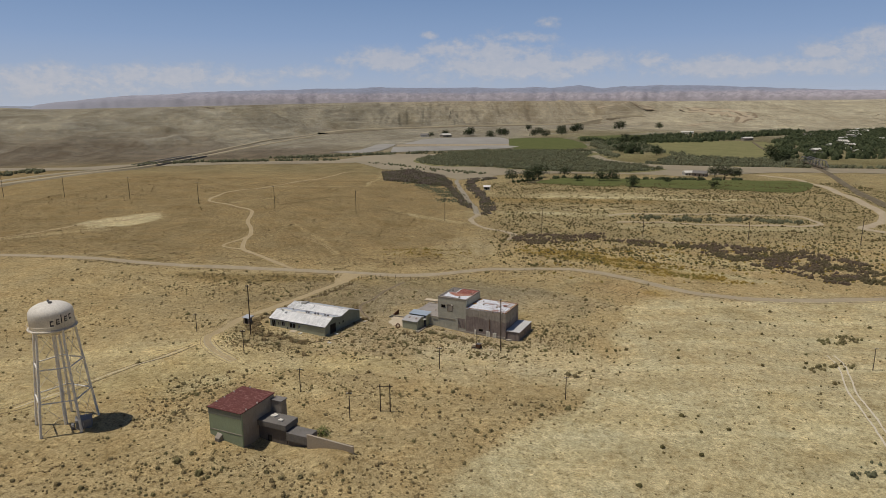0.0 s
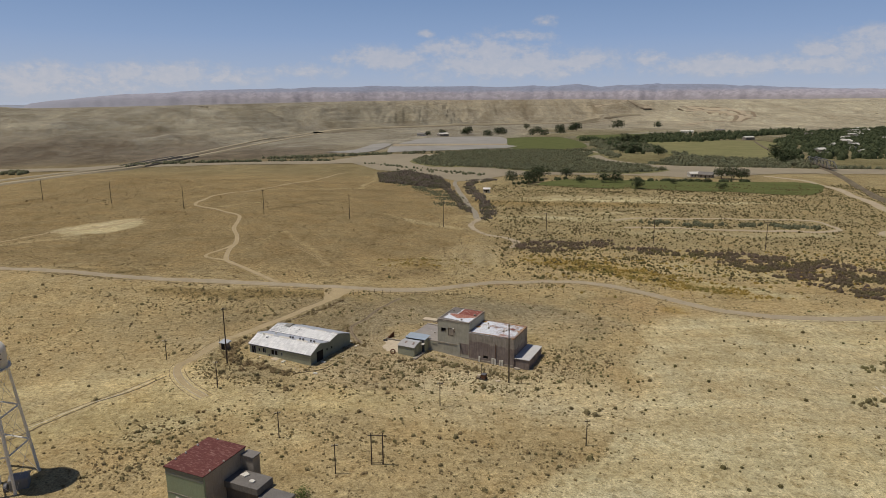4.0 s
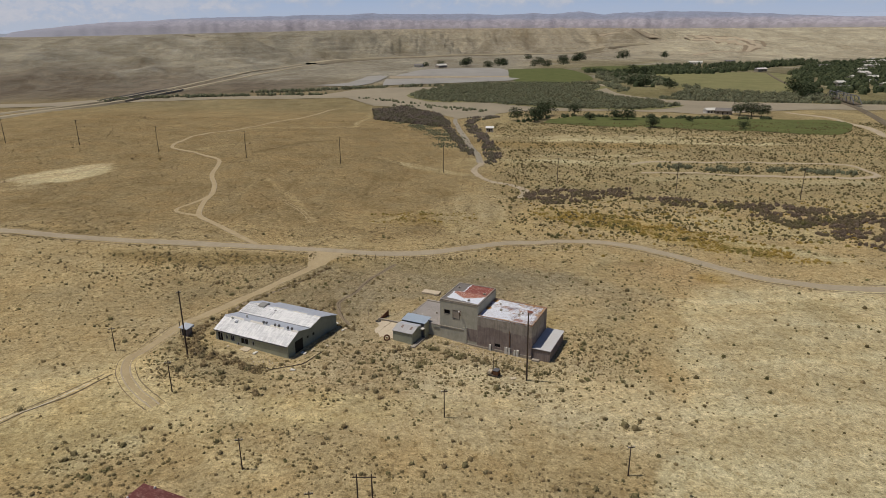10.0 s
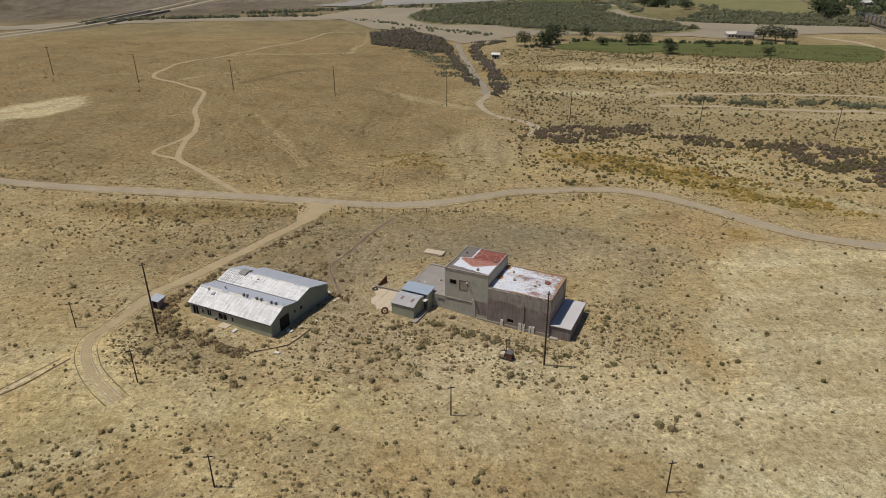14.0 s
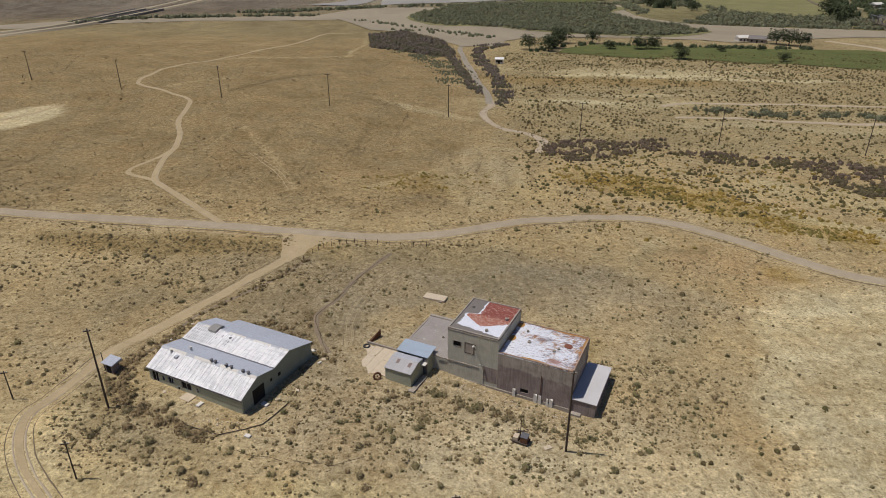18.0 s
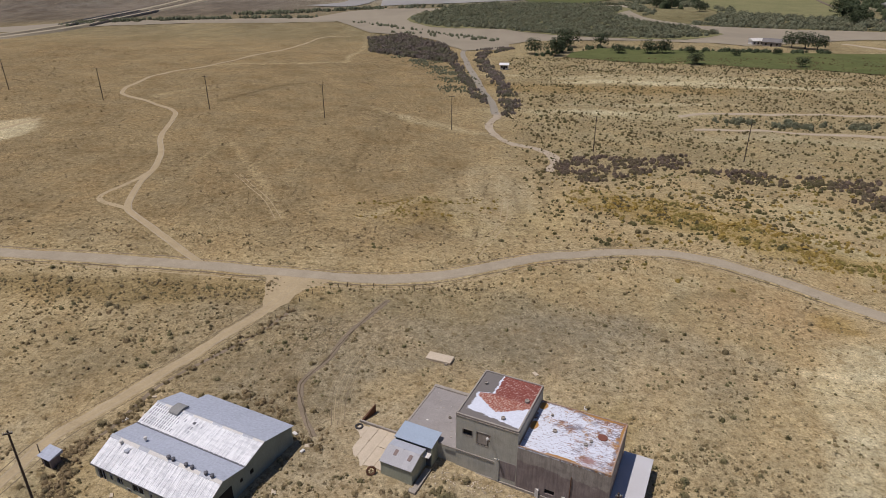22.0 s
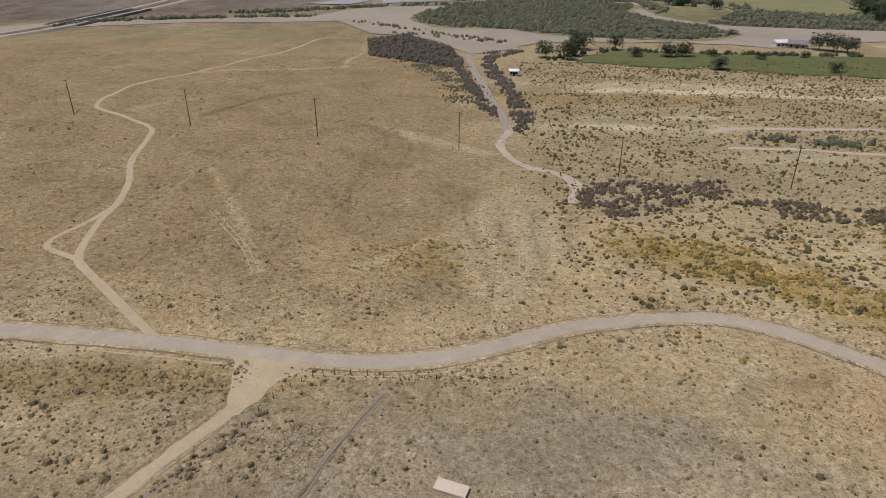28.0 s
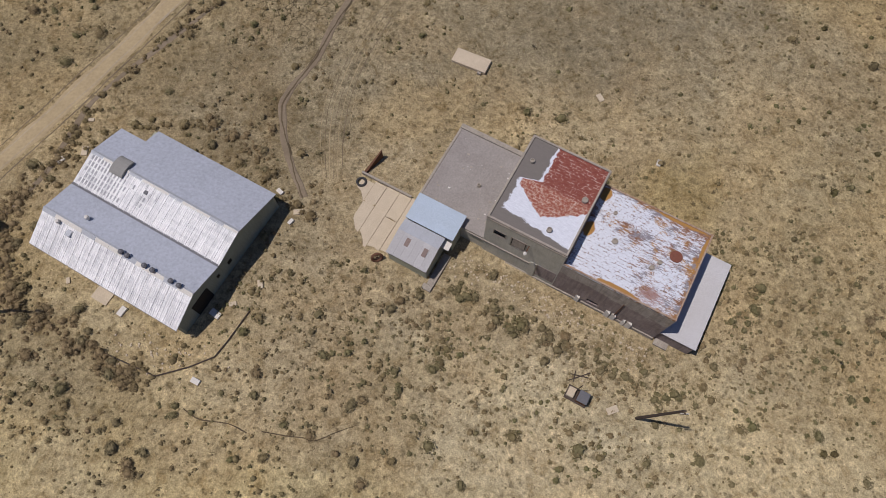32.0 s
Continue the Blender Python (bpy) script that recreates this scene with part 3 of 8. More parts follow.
def soil_color(x, y):
    """Base colour of the soil over the whole plan, with the far haze in it."""
    x, y = np.asarray(x, float), np.asarray(y, float)
    r, a = np.hypot(x - 4, y + 200), np.degrees(np.arctan2(x - 4, y + 200))
    col = np.ones((len(x), 3)) * (0.405, 0.313, 0.203)

    def blend(c, w):
        w = np.clip(w, 0, 1)[:, None]
        col[:] = col * (1 - w) + np.array(c) * w

    def spot(cx, cy, rx, ry, c, amount, turn=0.0, seed=1, soft=0.5):
        ca, sa = math.cos(radians(turn)), math.sin(radians(turn))
        here = np.nonzero(np.hypot(x - cx, y - cy) < max(rx, ry) * 1.9)[0]
        px, py = x[here], y[here]
        dx, dy = px - cx, py - cy
        d = np.hypot((dx * ca + dy * sa) / rx, (-dx * sa + dy * ca) / ry) + 0.22 * wave_noise(px, py, (rx + ry) * 0.55, seed) + 0.10 * wave_noise(px, py, (rx + ry) * 0.14, seed + 5)
        w = (amount * (1 - smooth(1 - soft, 1 + soft * 0.5, d)))[:, None]
        col[here] = col[here] * (1 - w) + np.array(c) * w

    def lane(points, wide, c, amount, seed=1):
        """A worn or washed streak along a line, broken at its edges."""
        pts = np.array(points, float)
        lo, hi = pts.min(0) - wide * 2, pts.max(0) + wide * 2
        here = np.nonzero((x > lo[0]) & (x < hi[0]) & (y > lo[1]) & (y < hi[1]))[0]
        px, py = x[here], y[here]
        d = line_distance(px, py, points) / (wide * 0.5) + 0.35 * wave_noise(px, py, wide * 2.2, seed)
        w = (amount * (1 - smooth(0.55, 1.35, d)))[:, None]
        col[here] = col[here] * (1 - w) + np.array(c) * w

    n1, n2, n3 = wave_noise(x, y, 60, 21), wave_noise(x, y, 26, 22), wave_noise(x, y, 160, 23)
    # brown hill on the left, duller flat on the right, pale bare ground in the south-east
    blend((0.277, 0.206, 0.129), 0.92 * (1 - smooth(-10, 40, x + 14 * n1)) * smooth(28, 60, y + 6 * n2))
    blend((0.31, 0.25, 0.165), 0.88 * smooth(0, 50, x + 10 * n1) * smooth(75, 130, y + 12 * n2))
    edge = np.interp(y, [-140, -100, -92, -81, -73.6, -58.7, -42, -27, -4.6, 17.6], [-12, 6, 11.7, 21, 29, 41, 46.6, 50.6, 58.8, 75])
    pale = smooth(-1.6, 3.2, x - edge + 1.5 * n1 + 1.6 * n2 + 0.8 * wave_noise(x, y, 7, 28)) * (1 - smooth(2, 14, y + 3 * n2))
    blend((0.485, 0.406, 0.295), 0.97 * pale)
    blend((0.515, 0.445, 0.325), 0.75 * pale * (1 - smooth(-75, -55, y + 10 * n1)))
    blend((0.53, 0.452, 0.32), 0.6 * pale * smooth(0.2, 0.8, wave_noise(x * 0.35, y, 22, 29)))
    blend((0.38, 0.30, 0.18), 0.35 * pale * smooth(0.3, 0.9, wave_noise(x * 0.3, y, 17, 30)))
    blend((0.315, 0.252, 0.182), 0.8 * blob_soft(x, y, 0, 6, 46, 16))
    # weedy and dusty ground round the buildings
    spot(-14, -24, 52, 28, (0.41, 0.33, 0.245), 0.85, -12, 31)
    spot(-40, 3, 32, 16, (0.255, 0.203, 0.145), 0.85, 15, 74)
    spot(-60, -50, 36, 20, (0.50, 0.40, 0.27), 0.6, 15, 104)
    spot(-2, -56, 58, 9, (0.48, 0.392, 0.28), 0.6, -3, 117)
    spot(-30, -20, 18, 12, (0.31, 0.25, 0.183), 0.7, 0, 75)
    spot(-44, -41, 16, 5, (0.26, 0.205, 0.14), 0.6, -25, 78)
    spot(12, -48, 24, 10, (0.49, 0.41, 0.31), 0.85, -20, 32)
    spot(32, -50, 18, 13, (0.52, 0.428, 0.308), 0.85, -30, 67)
    spot(18, 7, 28, 12, (0.27, 0.225, 0.175), 0.85, -6, 33)
    spot(-14, 2, 24, 16, (0.305, 0.25, 0.187), 0.85, 30, 34)
    spot(-6, 17, 30, 6, (0.285, 0.225, 0.145), 0.6, 3, 64)
    spot(63, 18, 15, 10, (0.39, 0.283, 0.18), 0.75, -25, 35)
    spot(40, 24, 12, 6, (0.39, 0.305, 0.20), 0.6, 10, 65)
    spot(38, -2, 20, 12, (0.355, 0.288, 0.21), 0.8, 10, 76)
    spot(-86, -62, 28, 22, (0.44, 0.352, 0.235), 0.7, 20, 77)
    spot(-8, -8, 9, 5, (0.37, 0.275, 0.17), 0.55, 10, 36)
    spot(22, -18, 9, 5, (0.37, 0.28, 0.15), 0.6, 60, 37)
    spot(38, -22, 12, 16, (0.375, 0.298, 0.203), 0.7, 10, 66)
    spot(-58, -60, 26, 12, (0.42, 0.335, 0.205), 0.6, 20, 38)
    spot(-66, -4, 34, 16, (0.335, 0.262, 0.175), 0.7, 20, 39)
    spot(-64, 20, 40, 6, (0.245, 0.178, 0.095), 0.75, -4, 40)
    spot(-51, -66.3, 5, 3.2, (0.56, 0.48, 0.345), 0.85, 20, 41)
    spot(-55.4, -71, 4, 3, (0.52, 0.45, 0.33), 0.8, 30, 68)
    spot(-20, -55, 16, 6, (0.45, 0.36, 0.22), 0.6, 5, 42)
    spot(-66, -48, 11, 4.5, (0.47, 0.375, 0.24), 0.7, 55, 69)
    spot(-79, -74, 16, 7, (0.46, 0.37, 0.235), 0.7, 45, 70)
    spot(-56, -69, 15, 6, (0.35, 0.275, 0.17), 0.5, 45, 71)
    spot(-52, -33, 5, 9, (0.30, 0.235, 0.145), 0.6, 15, 72)
    # past the road: bare slope, yellow scrub, pale flats
    spot(18, 62, 20, 12, (0.40, 0.31, 0.19), 0.8, 20, 43)
    spot(-8, 66, 24, 11, (0.30, 0.215, 0.105), 0.65, 14, 44)
    spot(58, 70, 28, 12, (0.35, 0.25, 0.10), 0.6, -30, 45)
    spot(84, 46, 32, 9, (0.35, 0.255, 0.11), 0.6, -38, 46)
    spot(108, 66, 34, 12, (0.46, 0.39, 0.26), 0.5, -30, 47)
    spot(104, 40, 24, 4, (0.47, 0.41, 0.29), 0.6, -35, 73)
    spot(-24, 60, 14, 20, (0.35, 0.262, 0.165), 0.6, 30, 48)
    spot(70, 190, 60, 8, (0.44, 0.375, 0.26), 0.55, 0, 49)
    spot(150, 150, 70, 7, (0.42, 0.36, 0.26), 0.6, -8, 50)
    spot(80, 236, 80, 12, (0.30, 0.215, 0.115), 0.8, 0, 51)
    spot(120, 262, 110, 6, (0.47, 0.405, 0.29), 0.65, -3, 52)
    spot(-168, 128, 13, 24, (0.53, 0.45, 0.335), 0.9, -24, 53, 0.22)
    spot(-205, 78, 50, 5, (0.46, 0.375, 0.265), 0.6, 30, 54)
    spot(-10, 168, 30, 5, (0.44, 0.36, 0.25), 0.7, -35, 55)
    lane([(-75.8, 122), (-64, 100), (-53, 77.5), (-43.8, 56.7)], 2.6, (0.40, 0.31, 0.20), 0.6, 81)
    lane([(-54.9, -39), (-60.7, -41.9), (-66.7, -45.7), (-76, -48.7), (-83.3, -50.3), (-95, -54), (-125, -62)], 6.0, (0.53, 0.43, 0.29), 0.75, 82)
    lane([(-62, -44), (-69, -54), (-74.5, -61), (-78.5, -67.5), (-86, -77), (-98, -90)], 8.0, (0.50, 0.405, 0.27), 0.65, 83)
    lane([(-60.5, -40), (-56.9, -46), (-52.7, -51.2), (-46, -56.3), (-38.9, -61.7), (-34.6, -66), (-26, -72)], 7.0, (0.53, 0.43, 0.29), 0.75, 84)
    lane([(-46, -56.3), (-34, -57), (-18, -55), (-2, -52.5), (14, -51.5)], 3.4, (0.50, 0.41, 0.28), 0.55, 85)
    lane([(-23.6, 59.6), (-14.3, 69), (0, 84)], 3.2, (0.42, 0.335, 0.22), 0.6, 86)
    lane([(-99.6, 184), (-87, 220), (-74.5, 232)], 3.4, (0.17, 0.125, 0.075), 0.65, 87)
    lane([(-135, 279), (-105, 292), (-66.6, 307), (-65, 331), (-61, 370), (-70, 456)], 3.6, (0.45, 0.36, 0.245), 0.6, 88)
    lane([(-112, 214), (-122, 206), (-131, 190)], 5.0, (0.40, 0.315, 0.205), 0.6, 89)
    lane([(42, 17), (46.9, 22.3), (52.4, 24.3), (60, 24)], 3.0, (0.24, 0.185, 0.115), 0.55, 90)
    lane([(52, 30), (46, 24), (42, 17), (40, 10)], 4.0, (0.40, 0.33, 0.23), 0.5, 91)
    for k in range(9):
        lane([(-150 + k * 17, 60 + k * 4), (-144 + k * 16, 78 + k * 6), (-149 + k * 17, 100 + k * 5)], 2.4, (0.19, 0.14, 0.085) if k % 2 else (0.36, 0.28, 0.18), 0.4, 92 + k)
    spot(-25.6, -8.2, 2.2, 1.9, (0.17, 0.13, 0.085), 0.85, 20, 79)
    spot(74, 13.5, 5, 4, (0.34, 0.235, 0.10), 0.7, -40, 80)
    spot(10, 56, 2.5, 20, (0.43, 0.34, 0.215), 0.85, -14, 57)
    spot(2, 58, 1.5, 13, (0.43, 0.34, 0.215), 0.75, 8, 58)
    spot(12, 84, 15, 32, (0.41, 0.33, 0.23), 0.75, -8, 105)
    for k in range(7):
        lane([(2 + k * 4.5, 112 - k * 3), (1 + k * 4.2, 92 - k * 2), (5 + k * 3.4, 70 - k)], 1.6, (0.46, 0.375, 0.265) if k % 2 else (0.24, 0.185, 0.12), 0.5, 106 + k)
    spot(105, 252, 60, 5, (0.56, 0.49, 0.37), 0.8, -2, 113)
    spot(170, 240, 50, 4, (0.56, 0.49, 0.37), 0.8, -4, 114)
    spot(62, 192, 26, 4, (0.54, 0.47, 0.355), 0.75, 0, 115)
    spot(92, 205, 40, 3, (0.50, 0.43, 0.32), 0.6, 2, 116)
    for k in range(12):
        y0 = -96 + k * 8.5
        x0 = float(np.interp(y0, [-96, -60, -20, 4], [14, 42, 54, 62]))
        lane([(x0, y0), (x0 + 24, y0 + 3.5 - (k % 3)), (x0 + 58, y0 + 2 + (k % 4) * 2), (x0 + 100, y0 + 6)], 1.8 + 0.7 * (k % 3), (0.60, 0.53, 0.41) if k % 2 else (0.40, 0.325, 0.215), 0.4, 120 + k)
    # the valley floor and the far country, greyed for haze
    blend((0.235, 0.195, 0.13), 0.8 * smooth(330, 480, y) * (1 - smooth(-60, 0, x)))
    blend((0.155, 0.145, 0.08), 0.75 * smooth(400, 520, y) * smooth(-60, 0, x) * (1 - smooth(1300, 1700, r)))
    blend((0.15, 0.135, 0.075), 0.75 * smooth(1100, 1300, r) * (1 - smooth(1750, 2250, r)) * smooth(6, 10, a))
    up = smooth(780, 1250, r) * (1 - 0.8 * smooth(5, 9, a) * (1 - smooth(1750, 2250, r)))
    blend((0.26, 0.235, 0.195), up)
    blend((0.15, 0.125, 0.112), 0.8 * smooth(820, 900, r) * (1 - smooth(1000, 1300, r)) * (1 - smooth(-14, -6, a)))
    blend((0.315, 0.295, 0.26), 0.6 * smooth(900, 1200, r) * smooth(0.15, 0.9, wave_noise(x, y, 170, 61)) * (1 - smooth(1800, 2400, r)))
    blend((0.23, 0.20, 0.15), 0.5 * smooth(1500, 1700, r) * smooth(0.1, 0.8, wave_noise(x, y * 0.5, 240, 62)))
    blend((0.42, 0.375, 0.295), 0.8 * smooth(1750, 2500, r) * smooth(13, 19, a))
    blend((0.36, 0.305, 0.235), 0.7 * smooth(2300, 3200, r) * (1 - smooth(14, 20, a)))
    # blue grows with distance: haze painted into the soil colour
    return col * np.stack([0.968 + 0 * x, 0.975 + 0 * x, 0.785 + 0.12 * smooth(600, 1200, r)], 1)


def build_ground():
    def axis(lo, hi, step, end, growth):
        mid = list(np.arange(lo, hi + 0.01, step))
        for sign, g in ((1, growth[1]), (-1, growth[0])):
            s, v, out = step, (hi if sign > 0 else lo), []
            while abs(v) < end:
                s *= g
                v += sign * s
                out.append(v)
            mid = mid + out if sign > 0 else out[::-1] + mid
        return np.array(mid)

    xs, ys = axis(-112, 112, 1.15, 4600, (1.027, 1.027)), axis(-125, 110, 1.15, 4500, (1.06, 1.0135))
    gx, gy = np.meshgrid(xs, ys)
    fx, fy = gx.ravel(), gy.ravel()
    fz = ground_height(fx, fy)
    me = bpy.data.meshes.new("ground")
    me.vertices.add(len(fx))
    me.vertices.foreach_set("co", np.stack([fx, fy, fz], 1).ravel())
    w, h = len(xs), len(ys)
    i = (np.arange(h - 1)[:, None] * w + np.arange(w - 1)[None, :]).ravel()
    quads = np.stack([i, i + 1, i + w + 1, i + w], 1)
    me.loops.add(quads.size)
    me.loops.foreach_set("vertex_index", quads.ravel())
    me.polygons.add(len(quads))
    me.polygons.foreach_set("loop_start", np.arange(len(quads)) * 4)
    me.update(calc_edges=True)
    me.polygons.foreach_set("use_smooth", np.ones(len(quads), dtype=bool))
    at = me.color_attributes.new("soil", "FLOAT_COLOR", "POINT")
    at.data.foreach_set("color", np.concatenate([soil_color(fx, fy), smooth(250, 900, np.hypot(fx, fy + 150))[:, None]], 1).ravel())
    me.materials.append(SOIL)
    return tagged(new("ground", me), "dry tan desert soil with scattered stones and weeds", "ground", "", "structure")


build_ground()

# roads and tracks
ROAD_LINE = [(-400, 80), (-260, 58), (-173, 43), (-130, 37), (-84, 33.0), (-56, 30.5), (-31, 26.3), (-17.7, 25.7), (-8, 26.8), (2.5, 29.8), (15, 35.7), (25.4, 40.3), (35.8, 42.9), (47, 43.7),
             (55, 41.9), (63, 37.5), (73, 29), (88, 14.5), (103, 8), (125, 6.7), (152, 8.9), (230, 14)]
road = strip("road", ROAD_LINE, 4.5, ROAD, 0.10, 1.0, 0.07, 6, "worn grey asphalt road with crumbling dusty edges", "road")
for gap, wide, soil in ((2.75, 1.1, RUT_SOIL), (-2.7, 0.7, DARK_SOIL), (3.9, 0.9, DIRT)):
    strip("shoulder", beside(ROAD_LINE, gap), wide, soil, 0.03, 1.0, 0.75, 2, parent=road)
for gap in (-1.0, 1.0):
    strip("worn_lane", beside(ROAD_LINE, gap), 0.7, SAND, 0.108, 1.0, 0.3, 2, parent=road)
TRACK_LINE = [(-31, 25), (-35.7, 13.1), (-42, 2.5), (-47.7, -6.6), (-53.4, -15.8), (-57.1, -22.1), (-59, -29.4), (-60.3, -34.4), (-61.5, -38), (-59.7, -43.4), (-55.3, -49.2), (-49, -55)]
patch("junction", [(-40, 26.4), (-31, 25.2), (-24.5, 25.0), (-29.6, 20), (-33.2, 13.5), (-35.6, 11.5), (-37, 15.5), (-38, 21)], DIRT, 0.055, 1.2, "pale packed dirt where the track meets the road", "dirt road", ragged=0.5)
track = strip("dirt_track", TRACK_LINE, 3.1, DIRT, 0.05, 0.6, 0.22, 6, "packed pale dirt track leading to the sheds", "dirt road", taper=0.75)
for line, wide, soil in (([(-62, -44), (-65, -50), (-67.9, -54), (-71.2, -57.6), (-73.8, -63), (-76, -67), (-78, -71.5), (-85, -81), (-97, -90)], 0.75, DITCH_SOIL), ([(-63.5, -44), (-67, -50), (-69.6, -53.8), (-74, -59.4), (-77.4, -64.8), (-79.6, -68.6), (-88, -80), (-100, -89)], 0.5, RUT_SOIL),
                         ([(-64.5, -47), (-68.7, -54), (-72.6, -58.6), (-75.6, -64), (-77.8, -68), (-86, -80)], 0.5, PALE_DUST)):
    strip("wheel_rut", line, wide, soil, 0.06, 0.8, 0.6, 2, "dark wheel rut pressed into pale dust" if soil != PALE_DUST else "pale dust ridge between the wheel ruts", "wheel rut")
for k, arc in enumerate(([(-23, -3), (-19, 1), (-14, 2.4), (-9.5, 0.8), (-6, -5)], [(-22, 1), (-17, 4.6), (-11, 5), (-6, 2), (-3.6, -3)], [(-16, 18), (-19, 11), (-23, 4), (-27, -4), (-28, -11)])):
    strip("scrape_mark", arc, 0.25, RUT_SOIL, 0.012, 0.6, 0.6, 2, "faint curved wheel scrape in the soil", "wheel rut")
for k in range(7):
    off = 1.1 + k * 0.55
    strip("scrape_mark", [(-9.6 + off, 15.5), (-15 + off, 8.5), (-18.4 + off, 1.5), (-20.6 + off * 1.05, -5.5), (-20.9 + off, -11.5), (-19.6 + off * 0.8, -18)], 0.16 + 0.05 * (k % 3), RUT_SOIL if k % 2 else DIRT, 0.02, 0.6, 0.75, 2, "faint straight wheel scrape beside the ditch", "wheel rut")
for gap in (-0.8, 0.8):
    strip("hill_rut", [(-64 + gap, 88), (-56 + gap, 76), (-49 + gap, 66), (-44 + gap, 56)], 0.6, DIRT, 0.04, 0.8, 0.5, 2, "faint pale wheel rut on the hillside", "wheel rut")
    strip("slope_rut", [(15 + gap, 78), (13 + gap, 62), (10 + gap, 51), (4 + gap, 35)], 0.6, DIRT, 0.04, 0.8, 0.5, 2, "faint pale wheel rut climbing from the road", "wheel rut")
TRAIL_LINE = [(-55, 31.5), (-62.8, 38.7), (-71.6, 47.1), (-80.2, 55.4), (-83.1, 59.2), (-85.5, 66), (-88.5, 78), (-90.6, 92), (-95.6, 110), (-102.8, 127.5), (-108.8, 154), (-113.8, 166.8), (-128, 178.5), (-143.5, 190), (-151, 203), (-152, 222),
              (-146, 255), (-130, 298), (-108, 367), (-101, 434), (-80, 440)]
trail = strip("dirt_trail", TRAIL_LINE, 2.6, DIRT, 0.07, 1.0, 0.25, 4, "winding pale dirt trail over the low hill", "dirt road")
for gap in (-0.75, 0.75):
    strip("wheel_line", beside(TRACK_LINE, gap), 0.5, SAND, 0.075, 0.6, 0.45, 2, parent=track)
    strip("wheel_line", beside(TRAIL_LINE, gap), 0.45, SAND, 0.09, 0.8, 0.45, 2, parent=trail)
    strip("edge_rut", beside(TRACK_LINE, gap * 2.3), 0.4, RUT_SOIL, 0.03, 0.7, 0.8, 2, parent=track)
strip("dirt_trail_loop", [(-82, 58), (-88, 61.5), (-92.6, 64.2), (-94.6, 68.5), (-92.6, 75.5), (-90.8, 82), (-90.4, 90)], 2.2, DIRT, 0.06, 2.0, 0.15, 4, "pale dirt loop beside the trail", "dirt road")

# river, islands, creek, ponds and fields
patch("water", [(-139, 600), (-97, 698), (-3, 716), (191, 759), (215, 745), (200, 608), (222, 545), (262, 512), (378, 478), (560, 440), (760, 420), (740, 360), (520, 390), (346, 422), (304, 418), (214, 392),
                (179, 414), (92, 417), (60, 412), (45, 394), (27, 366), (8, 358), (-2, 390), (-25, 442), (-70, 471), (-94, 531)], WATER, 0.35, 14, "wide muddy brown river with sandbars", "river", ragged=5)
patch("river_arm", [(-414, 508), (-362, 549), (-240, 585), (-139, 600), (-110, 560), (-240, 548), (-340, 510), (-360, 470), (-440, 430), (-640, 400), (-640, 460)], WATER, 0.3, 14, "muddy river arm below the hill", "river", ragged=4)
patch("river_island", [(-43, 583), (-30, 650), (0, 720), (60, 790), (150, 780), (214, 722), (180, 641), (188, 561), (212, 515), (225, 460), (183, 427), (117, 435), (71, 468), (44, 498), (3, 505), (-29, 532)], FIELD_DRY, 0.6, 12, "flat river island with scrub", "island", ragged=5, seed=4)
strip("creek", [(10.3, 372), (8, 345), (11, 288), (15, 239), (18.8, 204), (19.6, 184)], 4.8, CREEK, 0.1, 3, 0.25, 4, "shallow muddy creek running to the river", "creek")
strip("sandy_wash", [(19.6, 190), (19.6, 180), (15.4, 168), (16, 154), (22.5, 142.5), (30.7, 138), (35.4, 131), (34.6, 118), (31, 108)], 5.0, SAND, 0.06, 1.6, 0.55, 4, "pale sandy dry wash", "creek bed")
patch("field", [(73, 329), (104, 372), (248, 348), (300, 335), (262, 270), (230, 277)], FIELD, 0.3, 12, "green irrigated hay field by the river", "field")
patch("far_field", [(125, 1183), (240, 1220), (225, 852), (105, 800)], FIELD, 0.8, 40, "bright green irrigated field", "field")
patch("far_field_east", [(358, 1029), (585, 1015), (400, 590), (300, 655)], FIELD_DRY, 0.8, 30, "olive mown hay field", "field")
patch("far_field_north", [(300, 1300), (520, 1380), (480, 1120), (270, 1090)], FIELD, 0.8, 40, "dull green far field", "field")
patch("pond", [(-87, 974), (-34, 1208), (111, 1246), (98, 935), (-7, 966)], POND, 0.8, 30, "pale settling pond with low banks", "pond")
patch("pond_south", [(-94, 885), (0, 905), (106, 920), (94, 838), (-66, 757), (-86, 752)], POND, 0.8, 30, "pale settling pond behind a low bank", "pond")
patch("pond_west", [(-180, 750), (-140, 800), (-131, 956), (-98, 970), (-106, 787), (-130, 733)], POND, 0.8, 30, "pale blue flooded ground", "pond")
strip("pond_bank", [(-92, 928), (0, 938), (104, 928)], 12, SAND, 2.2, 12, 0.1, 4, "low earth bank between the ponds", "embankment")

# highway, railway and their bridges
strip("highway", [(-338, 200), (-336, 278), (-328, 345), (-334, 478), (-336, 560), (-334, 640), (-335, 760), (-337, 880), (-337, 1024), (-333, 1208), (-328, 1364), (-322, 1500)], 10, HIGHWAY, 1.4, 14, 0.02, 6, "two-lane highway crossing the valley", "road", even=4)
strip("highway_west", [(-368, 200), (-354, 295), (-347, 382), (-354, 504), (-353, 600), (-355, 676), (-358, 740), (-366, 900), (-368, 1010), (-364, 1108), (-360, 1338), (-350, 1500)], 9, HIGHWAY, 1.4, 14, 0.02, 6, "second carriageway of the highway", "road", even=4)
FAR_HIGHWAY = [(-334, 1490), (-320, 1590), (-293, 1698), (-247, 1836), (-180, 1960), (-57, 2107), (83, 2268), (304, 2400), (537, 2480), (800, 2560)]
